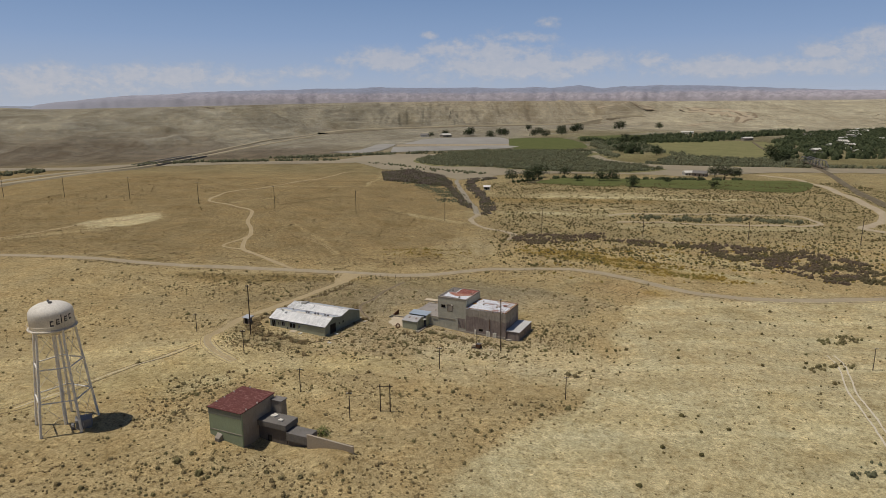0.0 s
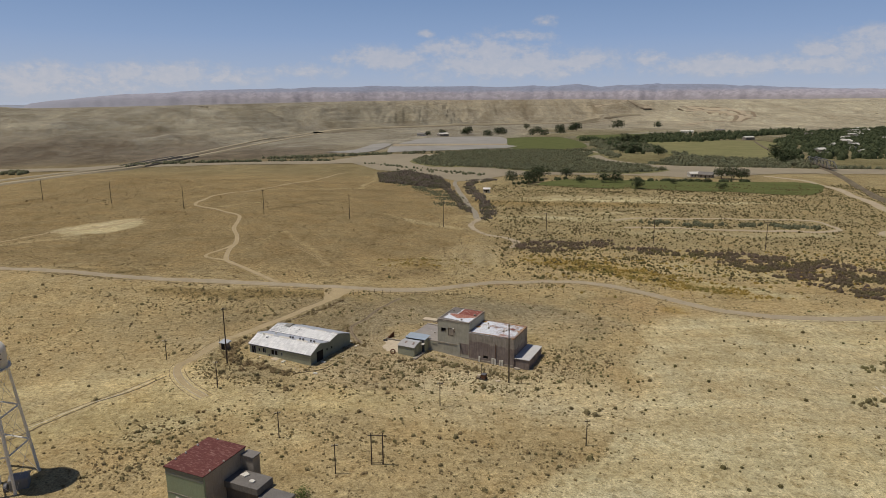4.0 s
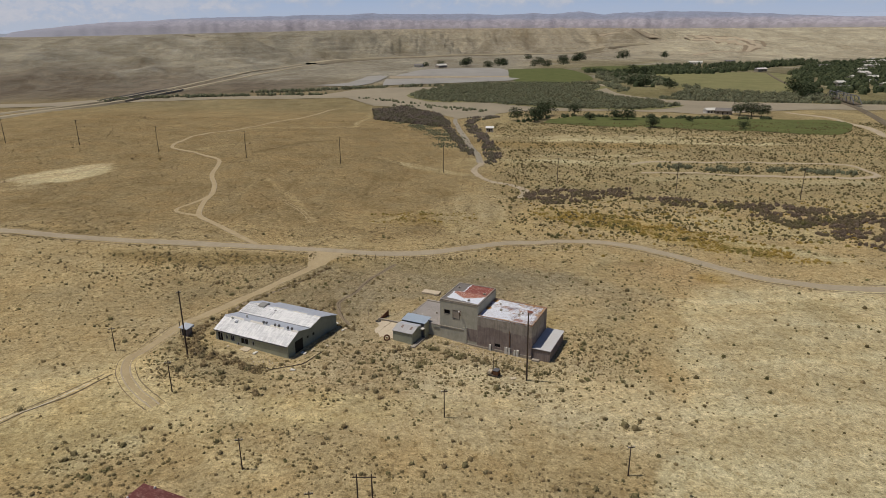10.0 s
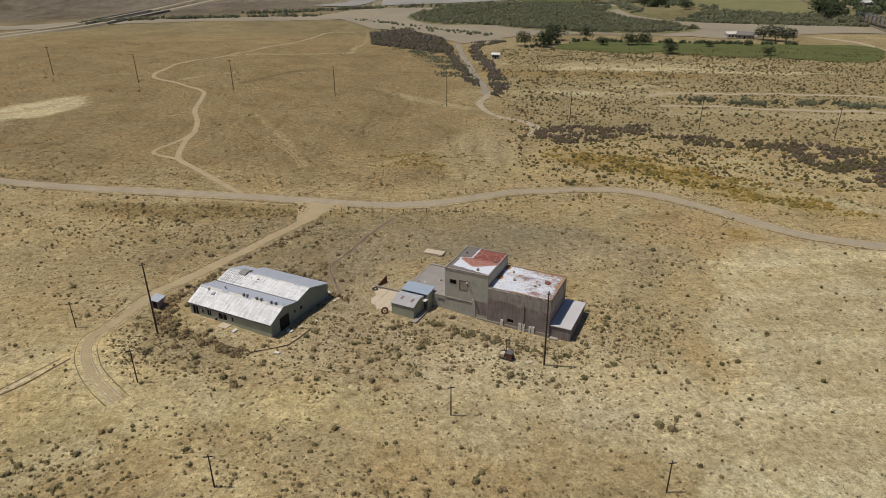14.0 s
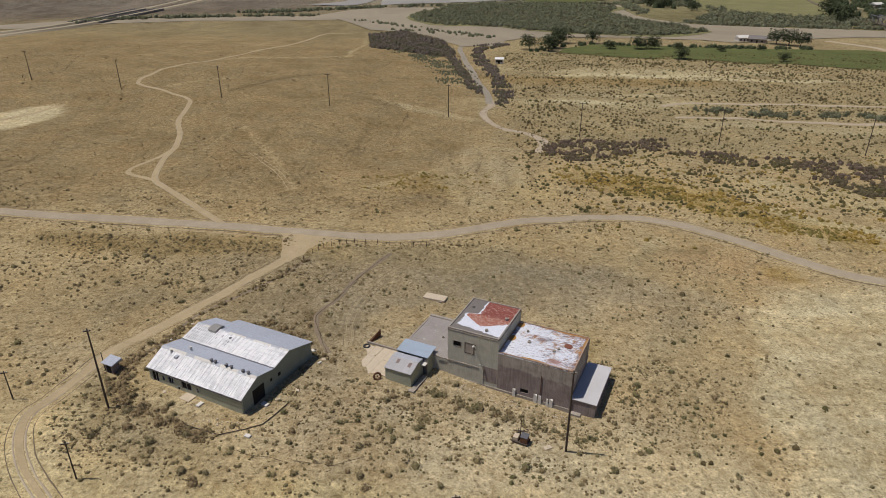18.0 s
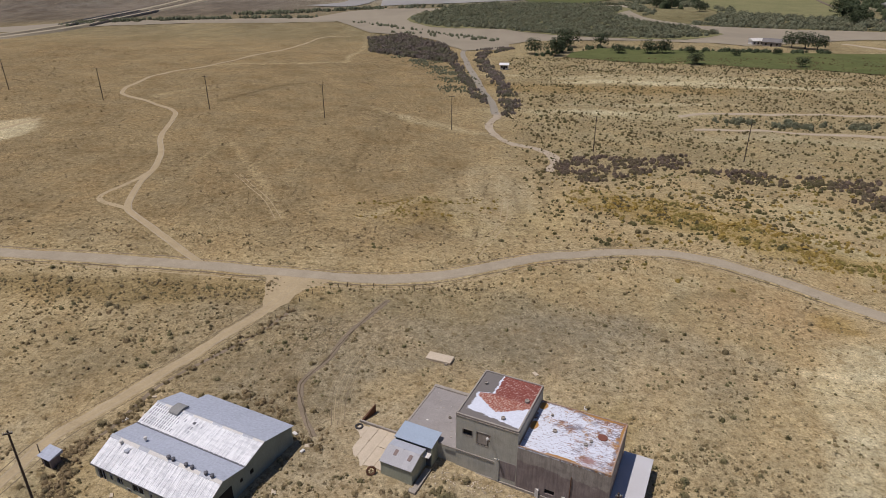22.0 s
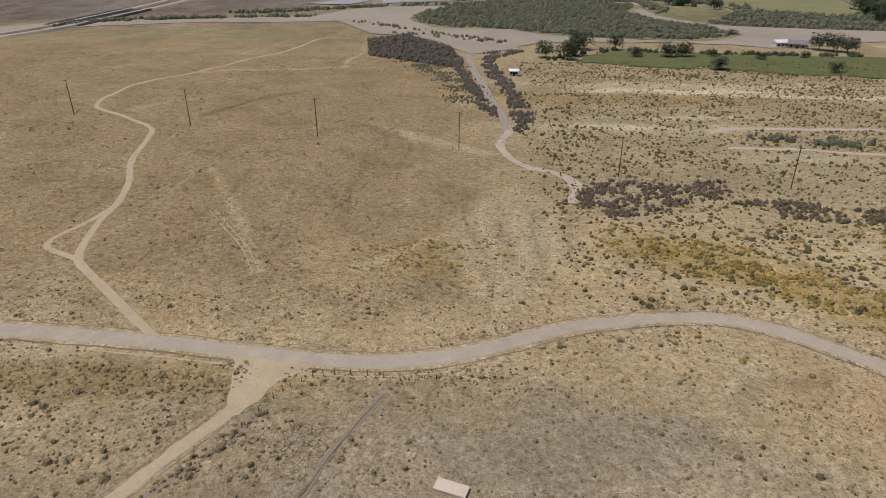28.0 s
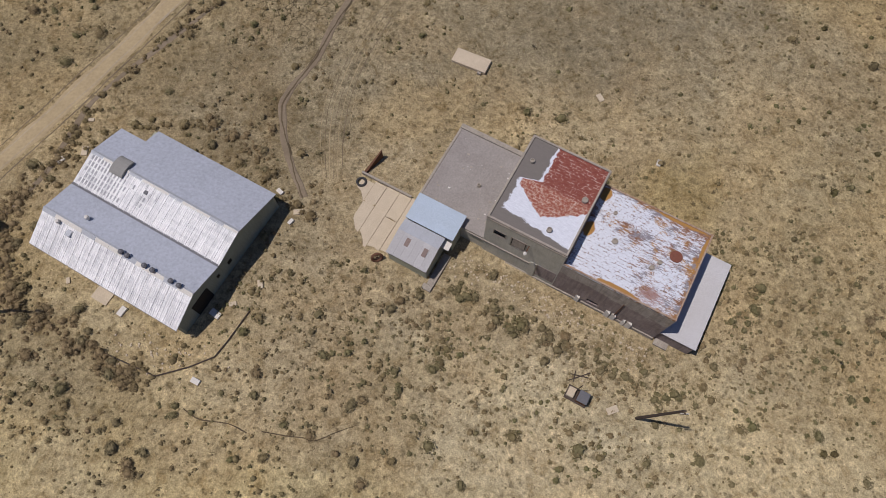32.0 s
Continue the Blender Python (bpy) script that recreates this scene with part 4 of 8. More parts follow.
far_highway = strip("far_highway", FAR_HIGHWAY, 34, HIGHWAY, 4.0, 20, 0.05, 6, "highway on a low bank below the far bluff", "road", even=4)
strip("verge", beside(FAR_HIGHWAY, 30), 26, BALLAST, 1.6, 20, 0.5, 2, parent=far_highway)
for name, line in (("far_road", [(842, 2130), (950, 2110), (1095, 2250), (1167, 2515), (1084, 2654), (896, 2734), (644, 2692)]), ("far_ramp", [(1000, 2140), (1121, 2262), (1241, 2555), (1211, 2734), (1100, 2904)])):
    lane_ob = strip(name, line, 22, SAND, 2.2, 26, 0.15, 4, "pale far road curving over the plain", "road")
    for gap in (-19, 19):
        strip("verge", beside(line, gap), 14, DARK_SOIL, 1.4, 26, 0.6, 2, parent=lane_ob)
RIVER_ROAD = [(232, 130), (226, 143), (248, 160), (267, 191), (284, 253), (297, 318), (301, 367), (290, 400)]
LOOP_ROAD = [(100, 168), (115, 166), (158, 160), (205, 152), (213, 168), (208, 182), (172, 190), (121, 191), (100, 188)]
strip("river_road", RIVER_ROAD, 7, SAND, 0.2, 6, 0.15, 4, "pale dirt road towards the railway bridge", "dirt road")
strip("loop_road", LOOP_ROAD, 4.0, SAND, 0.10, 2, 0.35, 4, "faded pale dirt loop on the flat", "dirt road")
strip("railway", [(250, 120), (282, 208), (307, 284), (371, 437), (404, 540), (470, 760), (560, 1000)], 5.5, BALLAST, 1.6, 8, 0.1, 4, "dark railway embankment", "railway", even=8)
DITCH_LINE = [(-13, 17.9), (-16, 12), (-19.2, 5.2), (-21.7, -1.5), (-24.3, -7.1), (-24.6, -9.9), (-22.7, -15.7), (-20.6, -20.7)]
ditch = strip("ditch", DITCH_LINE, 1.5, DARK_SOIL, 0.06, 0.8, 0.6, 4, "dark shallow ditch with dry weeds", "ditch")
strip("ditch_bed", DITCH_LINE, 0.75, DITCH_SOIL, 0.09, 0.6, 0.7, 2, parent=ditch)
strip("roadside_ditch", [(-54, -27), (-50.7, -21.8), (-49.2, -18.1), (-47.6, -11.2), (-43.8, -5.6), (-35, 5), (-31, 12)], 0.9, DARK_SOIL, 0.03, 1.2, 0.6, 4, "dark weedy ditch beside the track", "ditch")
strip("pale_cut", [(-158, 150), (-170, 128), (-186, 104), (-205, 84), (-245, 62), (-300, 45)], 3.4, DIRT, 0.04, 2.5, 0.5, 4, "pale scraped track on the hillside", "dirt road")
for gap in (-0.9, 0.9):
    strip("faint_track_south", [(104 + gap, -40), (102.3 + gap, -47.8), (95 + gap, -64), (91 + gap, -77), (82 + gap, -104), (76 + gap, -125)], 1.1, PALE_DUST, 0.03, 0.9, 0.5, 2, "faint pale wheel track on the bare flat", "wheel rut")
# flat dark ribbons paint the shade inside narrow soil cracks
strip("eroded_crack", [(-28.9, -44.8), (-27.2, -45.6), (-24.2, -45.9), (-22.2, -46.6)], 0.32, CRACK, 0.02, 0.5, 0.7, 2, "flat dark ribbon painted as the shade in an eroded crack", "crack")
strip("eroded_crack_east", [(-20.8, -46.4), (-18.9, -46.6), (-16.7, -46.7), (-15.5, -46.9), (-13.3, -45.8), (-11.5, -45)], 0.28, CRACK, 0.02, 0.5, 0.7, 2, "flat dark ribbon painted as the shade in an eroded crack", "crack")

# ---- far mesas ----


def mesa_ring(name, radius, a0, a1, foot, crest, seed, material, label, steps=420, rough=1.0):
    """A long cliff line on an arc round the walk: talus, face with gullies and a level cap."""
    verts, rows = [], 9
    for i in range(steps + 1):
        a = a0 + (a1 - a0) * i / steps
        h = float(np.interp(a, [c[0] for c in crest], [c[1] for c in crest]))
        s = np.array([a * 40.0])
        n = float(wave_noise(s, s * 0.3, 150, seed)[0]) * 0.6 + float(wave_noise(s, s * 0.2, 60, seed + 1)[0]) * 0.4
        for k in range(rows):
            u = k / (rows - 1)
            prof = (0.0, 0.10, 0.24, 0.42, 0.66, 0.80, 0.90, 0.985, 1.0)[k]
            gully = (0, 0.3, 0.7, 1, 1, 0.8, 0.5, 0.25, 0)[k] * n * 38 * rough
            r = radius + u * 330 + gully
            z = foot + (h - foot) * prof * (1 + 0.03 * n * rough * (k > 5))
            verts.append((4 + r * math.sin(radians(a)), -130 + r * math.cos(radians(a)), z))
    faces = [(i * rows + k, (i + 1) * rows + k, (i + 1) * rows + k + 1, i * rows + k + 1) for i in range(steps) for k in range(rows - 1)]
    me = bpy.data.meshes.new(name)
    me.from_pydata(verts, [], faces)
    me.materials.append(material)
    for q in me.polygons:
        q.use_smooth = True
    return tagged(new(name, me), label, "mesa", "", "structure")


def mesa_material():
    n = Nodes("hazed_banded_cliff", 0.95)
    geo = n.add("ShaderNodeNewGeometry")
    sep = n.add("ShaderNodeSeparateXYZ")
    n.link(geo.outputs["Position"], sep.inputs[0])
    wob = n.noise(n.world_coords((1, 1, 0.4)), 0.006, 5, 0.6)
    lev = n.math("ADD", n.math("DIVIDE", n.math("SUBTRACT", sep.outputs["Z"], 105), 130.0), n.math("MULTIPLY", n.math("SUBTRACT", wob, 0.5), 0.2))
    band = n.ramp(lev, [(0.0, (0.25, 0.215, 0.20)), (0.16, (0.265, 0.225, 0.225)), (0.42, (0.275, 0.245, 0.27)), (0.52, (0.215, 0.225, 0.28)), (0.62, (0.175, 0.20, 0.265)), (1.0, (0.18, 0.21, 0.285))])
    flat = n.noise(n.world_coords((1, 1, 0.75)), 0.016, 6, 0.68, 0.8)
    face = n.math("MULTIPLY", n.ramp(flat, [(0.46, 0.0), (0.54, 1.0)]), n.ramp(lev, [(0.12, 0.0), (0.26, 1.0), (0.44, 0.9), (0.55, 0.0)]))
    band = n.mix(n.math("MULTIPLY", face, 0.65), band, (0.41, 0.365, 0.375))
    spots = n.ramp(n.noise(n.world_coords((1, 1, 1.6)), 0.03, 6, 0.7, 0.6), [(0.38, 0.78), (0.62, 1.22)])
    # haze painted into the rock: all bands washed pale, the left end blue-grey
    cliff_haze = n.ramp(n.math("DIVIDE", n.math("SUBTRACT", -900.0, sep.outputs["X"]), 1600.0), [(0.0, 0.0), (1.0, 0.8)])
    return n.done(n.mix(cliff_haze, n.mix(0.3, n.mix(0.8, band, spots, "MULTIPLY"), (0.36, 0.35, 0.385)), (0.27, 0.275, 0.32)))


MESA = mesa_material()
# distance haze is put into the blue-grey base colour of this ridge
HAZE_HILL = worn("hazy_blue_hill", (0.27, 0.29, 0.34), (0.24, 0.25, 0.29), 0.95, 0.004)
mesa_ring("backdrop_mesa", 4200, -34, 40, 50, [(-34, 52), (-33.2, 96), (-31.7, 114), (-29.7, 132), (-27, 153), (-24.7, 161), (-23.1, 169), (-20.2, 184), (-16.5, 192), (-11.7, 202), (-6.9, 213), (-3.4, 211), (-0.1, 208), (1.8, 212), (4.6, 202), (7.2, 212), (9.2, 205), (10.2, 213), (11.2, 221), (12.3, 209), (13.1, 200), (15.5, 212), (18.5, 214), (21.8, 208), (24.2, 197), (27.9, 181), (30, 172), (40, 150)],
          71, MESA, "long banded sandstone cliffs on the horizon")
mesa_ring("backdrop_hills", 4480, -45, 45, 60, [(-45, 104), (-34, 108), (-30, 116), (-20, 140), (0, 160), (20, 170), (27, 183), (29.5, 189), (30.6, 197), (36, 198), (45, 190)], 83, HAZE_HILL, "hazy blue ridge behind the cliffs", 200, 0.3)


def cloud_material():
    """Pale haze on the horizon with a few cumulus heaps in it."""
    n = Nodes("cloud", 1.0)
    geo, sep = n.add("ShaderNodeNewGeometry"), n.add("ShaderNodeSeparateXYZ")
    n.link(geo.outputs["Position"], sep.inputs[0])
    v = n.world_coords((1, 1, 1.6))
    big, fine = n.noise(v, 0.0045, 9, 0.66, 0.3), n.noise(v, 0.016, 6, 0.65)
    level = n.math("DIVIDE", sep.outputs["Z"], 1000.0)
    haze = n.ramp(level, [(0.10, 0.92), (0.5, 0.85), (0.8, 0.7), (0.95, 0.0)])
    heap = 0.0
    for az, up, wide, tall in ((-1.9, 570, 70, 36), (-1.0, 470, 190, 80), (0.6, 520, 60, 40), (8.4, 642, 90, 46), (6.2, 545, 230, 50), (3.4, 455, 420, 130), (-5.2, 400, 420, 90), (-9.6, 400, 70, 40), (-12.4, 315, 300, 60), (10.2, 365, 320, 70), (16.8, 385, 170, 60), (32.6, 440, 260, 100), (29.2, 400, 180, 60), (30, 320, 420, 70), (-31, 240, 620, 110), (-24, 285, 700, 90), (5, 360, 900, 120), (24, 330, 700, 80)):
        x, y = 4 + 4640 * math.sin(radians(az)), -130 + 4640 * math.cos(radians(az))
        off = n.add("ShaderNodeVectorMath")
        off.operation = "SUBTRACT"
        n.link(geo.outputs["Position"], off.inputs[0])
        off.inputs[1].default_value = (x, y, up)
        size = n.add("ShaderNodeVectorMath")
        size.operation = "DIVIDE"
        n.link(off.outputs[0], size.inputs[0])
        size.inputs[1].default_value = (wide * 1.3, wide * 1.3, tall * 1.25)
        far = n.add("ShaderNodeVectorMath")
        far.operation = "LENGTH"
        n.link(size.outputs[0], far.inputs[0])
        here = n.math("SUBTRACT", 1.0, far.outputs["Value"])
        heap = here if isinstance(heap, float) else n.math("MAXIMUM", heap, here)
    rough = n.math("ADD", n.math("MULTIPLY", n.math("SUBTRACT", big, 0.5), 2.6), n.math("MULTIPLY", n.math("SUBTRACT", fine, 0.5), 0.9))
    puff = n.math("MULTIPLY", n.ramp(n.math("ADD", n.math("MULTIPLY", heap, 1.1), rough), [(0.12, 0.0), (0.8, 1.0)]), n.ramp(n.math("ADD", heap, 0.35), [(0.0, 0.0), (0.75, 0.68)]))
    fac = n.math("MAXIMUM", haze, puff)
    em = n.add("ShaderNodeEmission", Strength=1.1)
    air = n.ramp(level, [(0.12, (0.41, 0.47, 0.585)), (0.3, (0.34, 0.435, 0.615)), (0.55, (0.255, 0.375, 0.61)), (0.9, (0.195, 0.325, 0.58))])
    body = n.ramp(n.math("ADD", n.math("MULTIPLY", fine, 0.6), n.math("MULTIPLY", puff, 0.4)), [(0.3, (0.40, 0.445, 0.54)), (0.75, (0.57, 0.56, 0.595))])
    n.link(n.mix(puff, air, body), em.inputs["Color"])
    tr, mx = n.add("ShaderNodeBsdfTransparent"), n.add("ShaderNodeMixShader")
    n.link(fac, mx.inputs[0])
    n.link(tr.outputs[0], mx.inputs[1])
    n.link(em.outputs[0], mx.inputs[2])
    n.link(mx.outputs[0], n.tree.nodes["Material Output"].inputs["Surface"])
    return n.mat


def cloud_bank():
    verts, n, rows = [], 60, 10
    for i in range(n + 1):
        a = radians(-46 + 92 * i / n)
        for k in range(rows + 1):
            verts.append((4 + 4640 * math.sin(a), -130 + 4640 * math.cos(a), 60 + 900 * k / rows))
    w = rows + 1
    faces = [(i * w + k, (i + 1) * w + k, (i + 1) * w + k + 1, i * w + k + 1) for i in range(n) for k in range(rows)]
    me = bpy.data.meshes.new("backdrop_clouds")
    me.from_pydata(verts, [], faces)
    me.materials.append(cloud_material())
    ob = tagged(new("backdrop_clouds", me), "thin white cumulus clouds low over the horizon", "clouds", "", "structure")
    ob.visible_shadow = False
    return ob


cloud_bank()

# ---- mill: concrete block tower, low hall, annex and flat-roofed wing ----
MILL_TURN, WH_TURN, BARN_TURN = -25.0, -25.3, -22.5


def patchy_roof(name, kind):
    """Flaking white roof paint over rust, red primer and bare tar."""
    n = Nodes(name, 0.8)
    v = n.coords()
    sep = n.add("ShaderNodeSeparateXYZ")
    n.link(v, sep.inputs[0])
    x, y = sep.outputs["X"], sep.outputs["Y"]
    streak = n.noise(n.coords((1.1, 4.8, 1)), 1.5, 8, 0.78, 0.1)
    blot = n.noise(v, 0.42, 7, 0.65, 0.5)
    fine = n.noise(n.coords((1.2, 5.0, 1)), 2.4, 6, 0.75)
    white = n.mix(n.ramp(fine, [(0.35, 0.0), (0.7, 1.0)]), (0.56, 0.575, 0.61), (0.76, 0.775, 0.81))
    rust = n.mix(n.ramp(fine, [(0.3, 0.0), (0.7, 1.0)]), (0.15, 0.065, 0.042), (0.33, 0.17, 0.085))
    laps = n.add("ShaderNodeTexBrick", Scale=1.0)
    laps.inputs["Brick Width"].default_value, laps.inputs["Row Height"].default_value, laps.inputs["Mortar Size"].default_value = 0.62, 0.34, 0.04
    laps.inputs["Mortar Smooth"].default_value = 0.5
    wobbled = n.add("ShaderNodeVectorMath")
    wobbled.operation = "ADD"
    n.link(v, wobbled.inputs[0])
    shake = n.add("ShaderNodeTexNoise", Scale=2.5, Detail=3.0)
    n.link(v, shake.inputs["Vector"])
    small = n.add("ShaderNodeVectorMath")
    small.operation = "SCALE"
    small.inputs["Scale"].default_value = 0.3
    n.link(shake.outputs["Color"], small.inputs[0])
    n.link(small.outputs[0], wobbled.inputs[1])
    n.link(wobbled.outputs[0], laps.inputs["Vector"])
    torn = n.math("MULTIPLY", laps.outputs["Fac"], n.ramp(n.noise(n.coords((1.6, 2.6, 1)), 1.1, 5, 0.75), [(0.50, 0.0), (0.56, 1.0)]))
    if kind == "hall":
        edge = n.math("MINIMUM", n.math("MINIMUM", n.math("SUBTRACT", x, 8.9), n.math("SUBTRACT", 20.5, x)), n.math("MINIMUM", n.math("SUBTRACT", y, 0.1), n.math("SUBTRACT", 10.1, y)))
        rim = n.math("SUBTRACT", 0.075, n.math("MULTIPLY", n.ramp(edge, [(0.1, 0.0), (0.6, 1.0)]), 0.075))
        east = n.math("MULTIPLY", n.math("SUBTRACT", n.math("ADD", x, n.math("MULTIPLY", y, 0.5)), 17.5), 0.007)
        m = n.math("ADD", n.math("ADD", n.math("ADD", n.math("MULTIPLY", streak, 0.75), n.math("MULTIPLY", blot, 0.42)), rim), n.math("SUBTRACT", n.math("MULTIPLY", east, 1.6), 0.022))
        ochre = n.mix(n.ramp(n.noise(v, 0.6, 3), [(0.45, 0.0), (0.6, 1.0)]), rust, (0.42, 0.215, 0.055))
        tone = n.mix(n.ramp(n.noise(v, 0.9, 4), [(0.46, 0.0), (0.56, 1.0)]), ochre, (0.24, 0.22, 0.235))
        mid_band = n.math("MULTIPLY", n.math("SUBTRACT", 1.0, n.ramp(n.math("ABSOLUTE", n.math("SUBTRACT", y, 6.6)), [(0.5, 0.0), (2.6, 1.0)])), 0.055)
        m = n.math("ADD", m, mid_band)
        col = n.mix(n.ramp(m, [(0.597, 0.0), (0.63, 1.0)]), white, tone)
        col = n.mix(torn, col, n.mix(blot, (0.10, 0.075, 0.07), (0.30, 0.17, 0.11)))
        # ochre rust where the paint has gone
        for cx, cy, rx, ry in ((9.3, 9.2, 0.7, 0.9), (9.3, 4.9, 0.6, 0.9), (14.5, 0.3, 2.4, 0.28), (17.0, 9.95, 3.0, 0.3), (20.4, 8.0, 0.25, 1.4)):
            d = n.math("SQRT", n.math("ADD", n.math("POWER", n.math("ABSOLUTE", n.math("DIVIDE", n.math("SUBTRACT", x, cx), rx)), 2.0), n.math("POWER", n.math("ABSOLUTE", n.math("DIVIDE", n.math("SUBTRACT", y, cy), ry)), 2.0)))
            spot = n.ramp(n.math("ADD", d, n.math("MULTIPLY", n.math("SUBTRACT", blot, 0.5), 1.6)), [(0.85, 1.0), (1.0, 0.0)])
            col = n.mix(spot, col, n.mix(fine, (0.30, 0.15, 0.045), (0.46, 0.25, 0.07)))
        for cx, cy, rx, ry in ((17.6, 1.3, 1.2, 0.8),):
            d = n.math("SQRT", n.math("ADD", n.math("POWER", n.math("ABSOLUTE", n.math("DIVIDE", n.math("SUBTRACT", x, cx), rx)), 2.0), n.math("POWER", n.math("ABSOLUTE", n.math("DIVIDE", n.math("SUBTRACT", y, cy), ry)), 2.0)))
            spot = n.math("MULTIPLY", n.ramp(n.math("ADD", d, n.math("MULTIPLY", n.math("SUBTRACT", streak, 0.5), 6.0)), [(0.6, 1.0), (0.95, 0.0)]), 0.85)
            col = n.mix(spot, col, n.mix(fine, (0.20, 0.075, 0.05), (0.36, 0.18, 0.13)))
    else:
        wob = n.math("MULTIPLY", n.math("SUBTRACT", n.noise(v, 1.1, 8, 0.72, 0.3), 0.5), 1.5)
        up = n.ramp(n.math("DIVIDE", n.math("ADD", y, n.math("MULTIPLY", wob, 0.4)), 10.0), [(0.55, 0.0), (0.60, 1.0)])
        grey = n.mix(fine, (0.14, 0.125, 0.11), (0.215, 0.19, 0.165))
        dark_red = n.mix(n.ramp(fine, [(0.45, 0.0), (0.75, 1.0)]), (0.20, 0.05, 0.036), (0.33, 0.13, 0.09))
        wear = n.noise(n.coords((3.0, 3.0, 1)), 1.3, 6, 0.8)
        pale_red = n.mix(n.ramp(wear, [(0.50, 0.0), (0.60, 1.0)]), (0.29, 0.085, 0.052), (0.52, 0.36, 0.27))
        red = n.mix(up, n.mix(n.math("MULTIPLY", n.math("MULTIPLY", laps.outputs["Fac"], n.ramp(n.noise(n.coords((2.0, 2.0, 1)), 0.9, 5, 0.75), [(0.42, 0.0), (0.56, 1.0)])), 0.8), pale_red, (0.60, 0.45, 0.37)), n.mix(torn, dark_red, (0.55, 0.40, 0.33)))
        red = n.mix(n.ramp(streak, [(0.60, 0.0), (0.64, 0.75)]), red, (0.55, 0.42, 0.37))
        left = n.math("ADD", 1.15, n.math("MULTIPLY", up, 1.9))
        low = n.math("ADD", 2.3, n.math("MULTIPLY", n.math("ABSOLUTE", n.math("SUBTRACT", x, 4.7)), 0.7))
        rf = n.math("ADD", n.math("MINIMUM", n.math("SUBTRACT", x, left), n.math("SUBTRACT", y, low)), wob)
        wf = n.math("ADD", n.math("MINIMUM", n.math("SUBTRACT", x, n.math("SUBTRACT", left, 0.3)), n.math("SUBTRACT", y, n.math("SUBTRACT", 1.7, n.math("MULTIPLY", x, 0.12)))), n.math("MULTIPLY", wob, 0.9))
        col = n.mix(n.ramp(rf, [(0.0, 0.0), (0.1, 1.0)]), n.mix(n.ramp(wf, [(0.0, 0.0), (0.1, 1.0)]), grey, white), red)
    n.bump(fine, 0.3, 0.03)
    return n.done(col)


def parapet(parent, u0, u1, v0, v1, top, thick, height, material, label):
    part("parapet", boxes((u0, u1, v0, v0 + thick, top, top + height), (u0, u1, v1 - thick, v1, top, top + height), (u0, u0 + thick, v0 + thick, v1 - thick, top, top + height), (u1 - thick, u1, v0 + thick, v1 - thick, top, top + height)), material, parent, label)


WING_TOP = worn("bare_concrete_roof", (0.345, 0.31, 0.275), (0.24, 0.213, 0.19), 0.9, 0.6, amount=0.8)


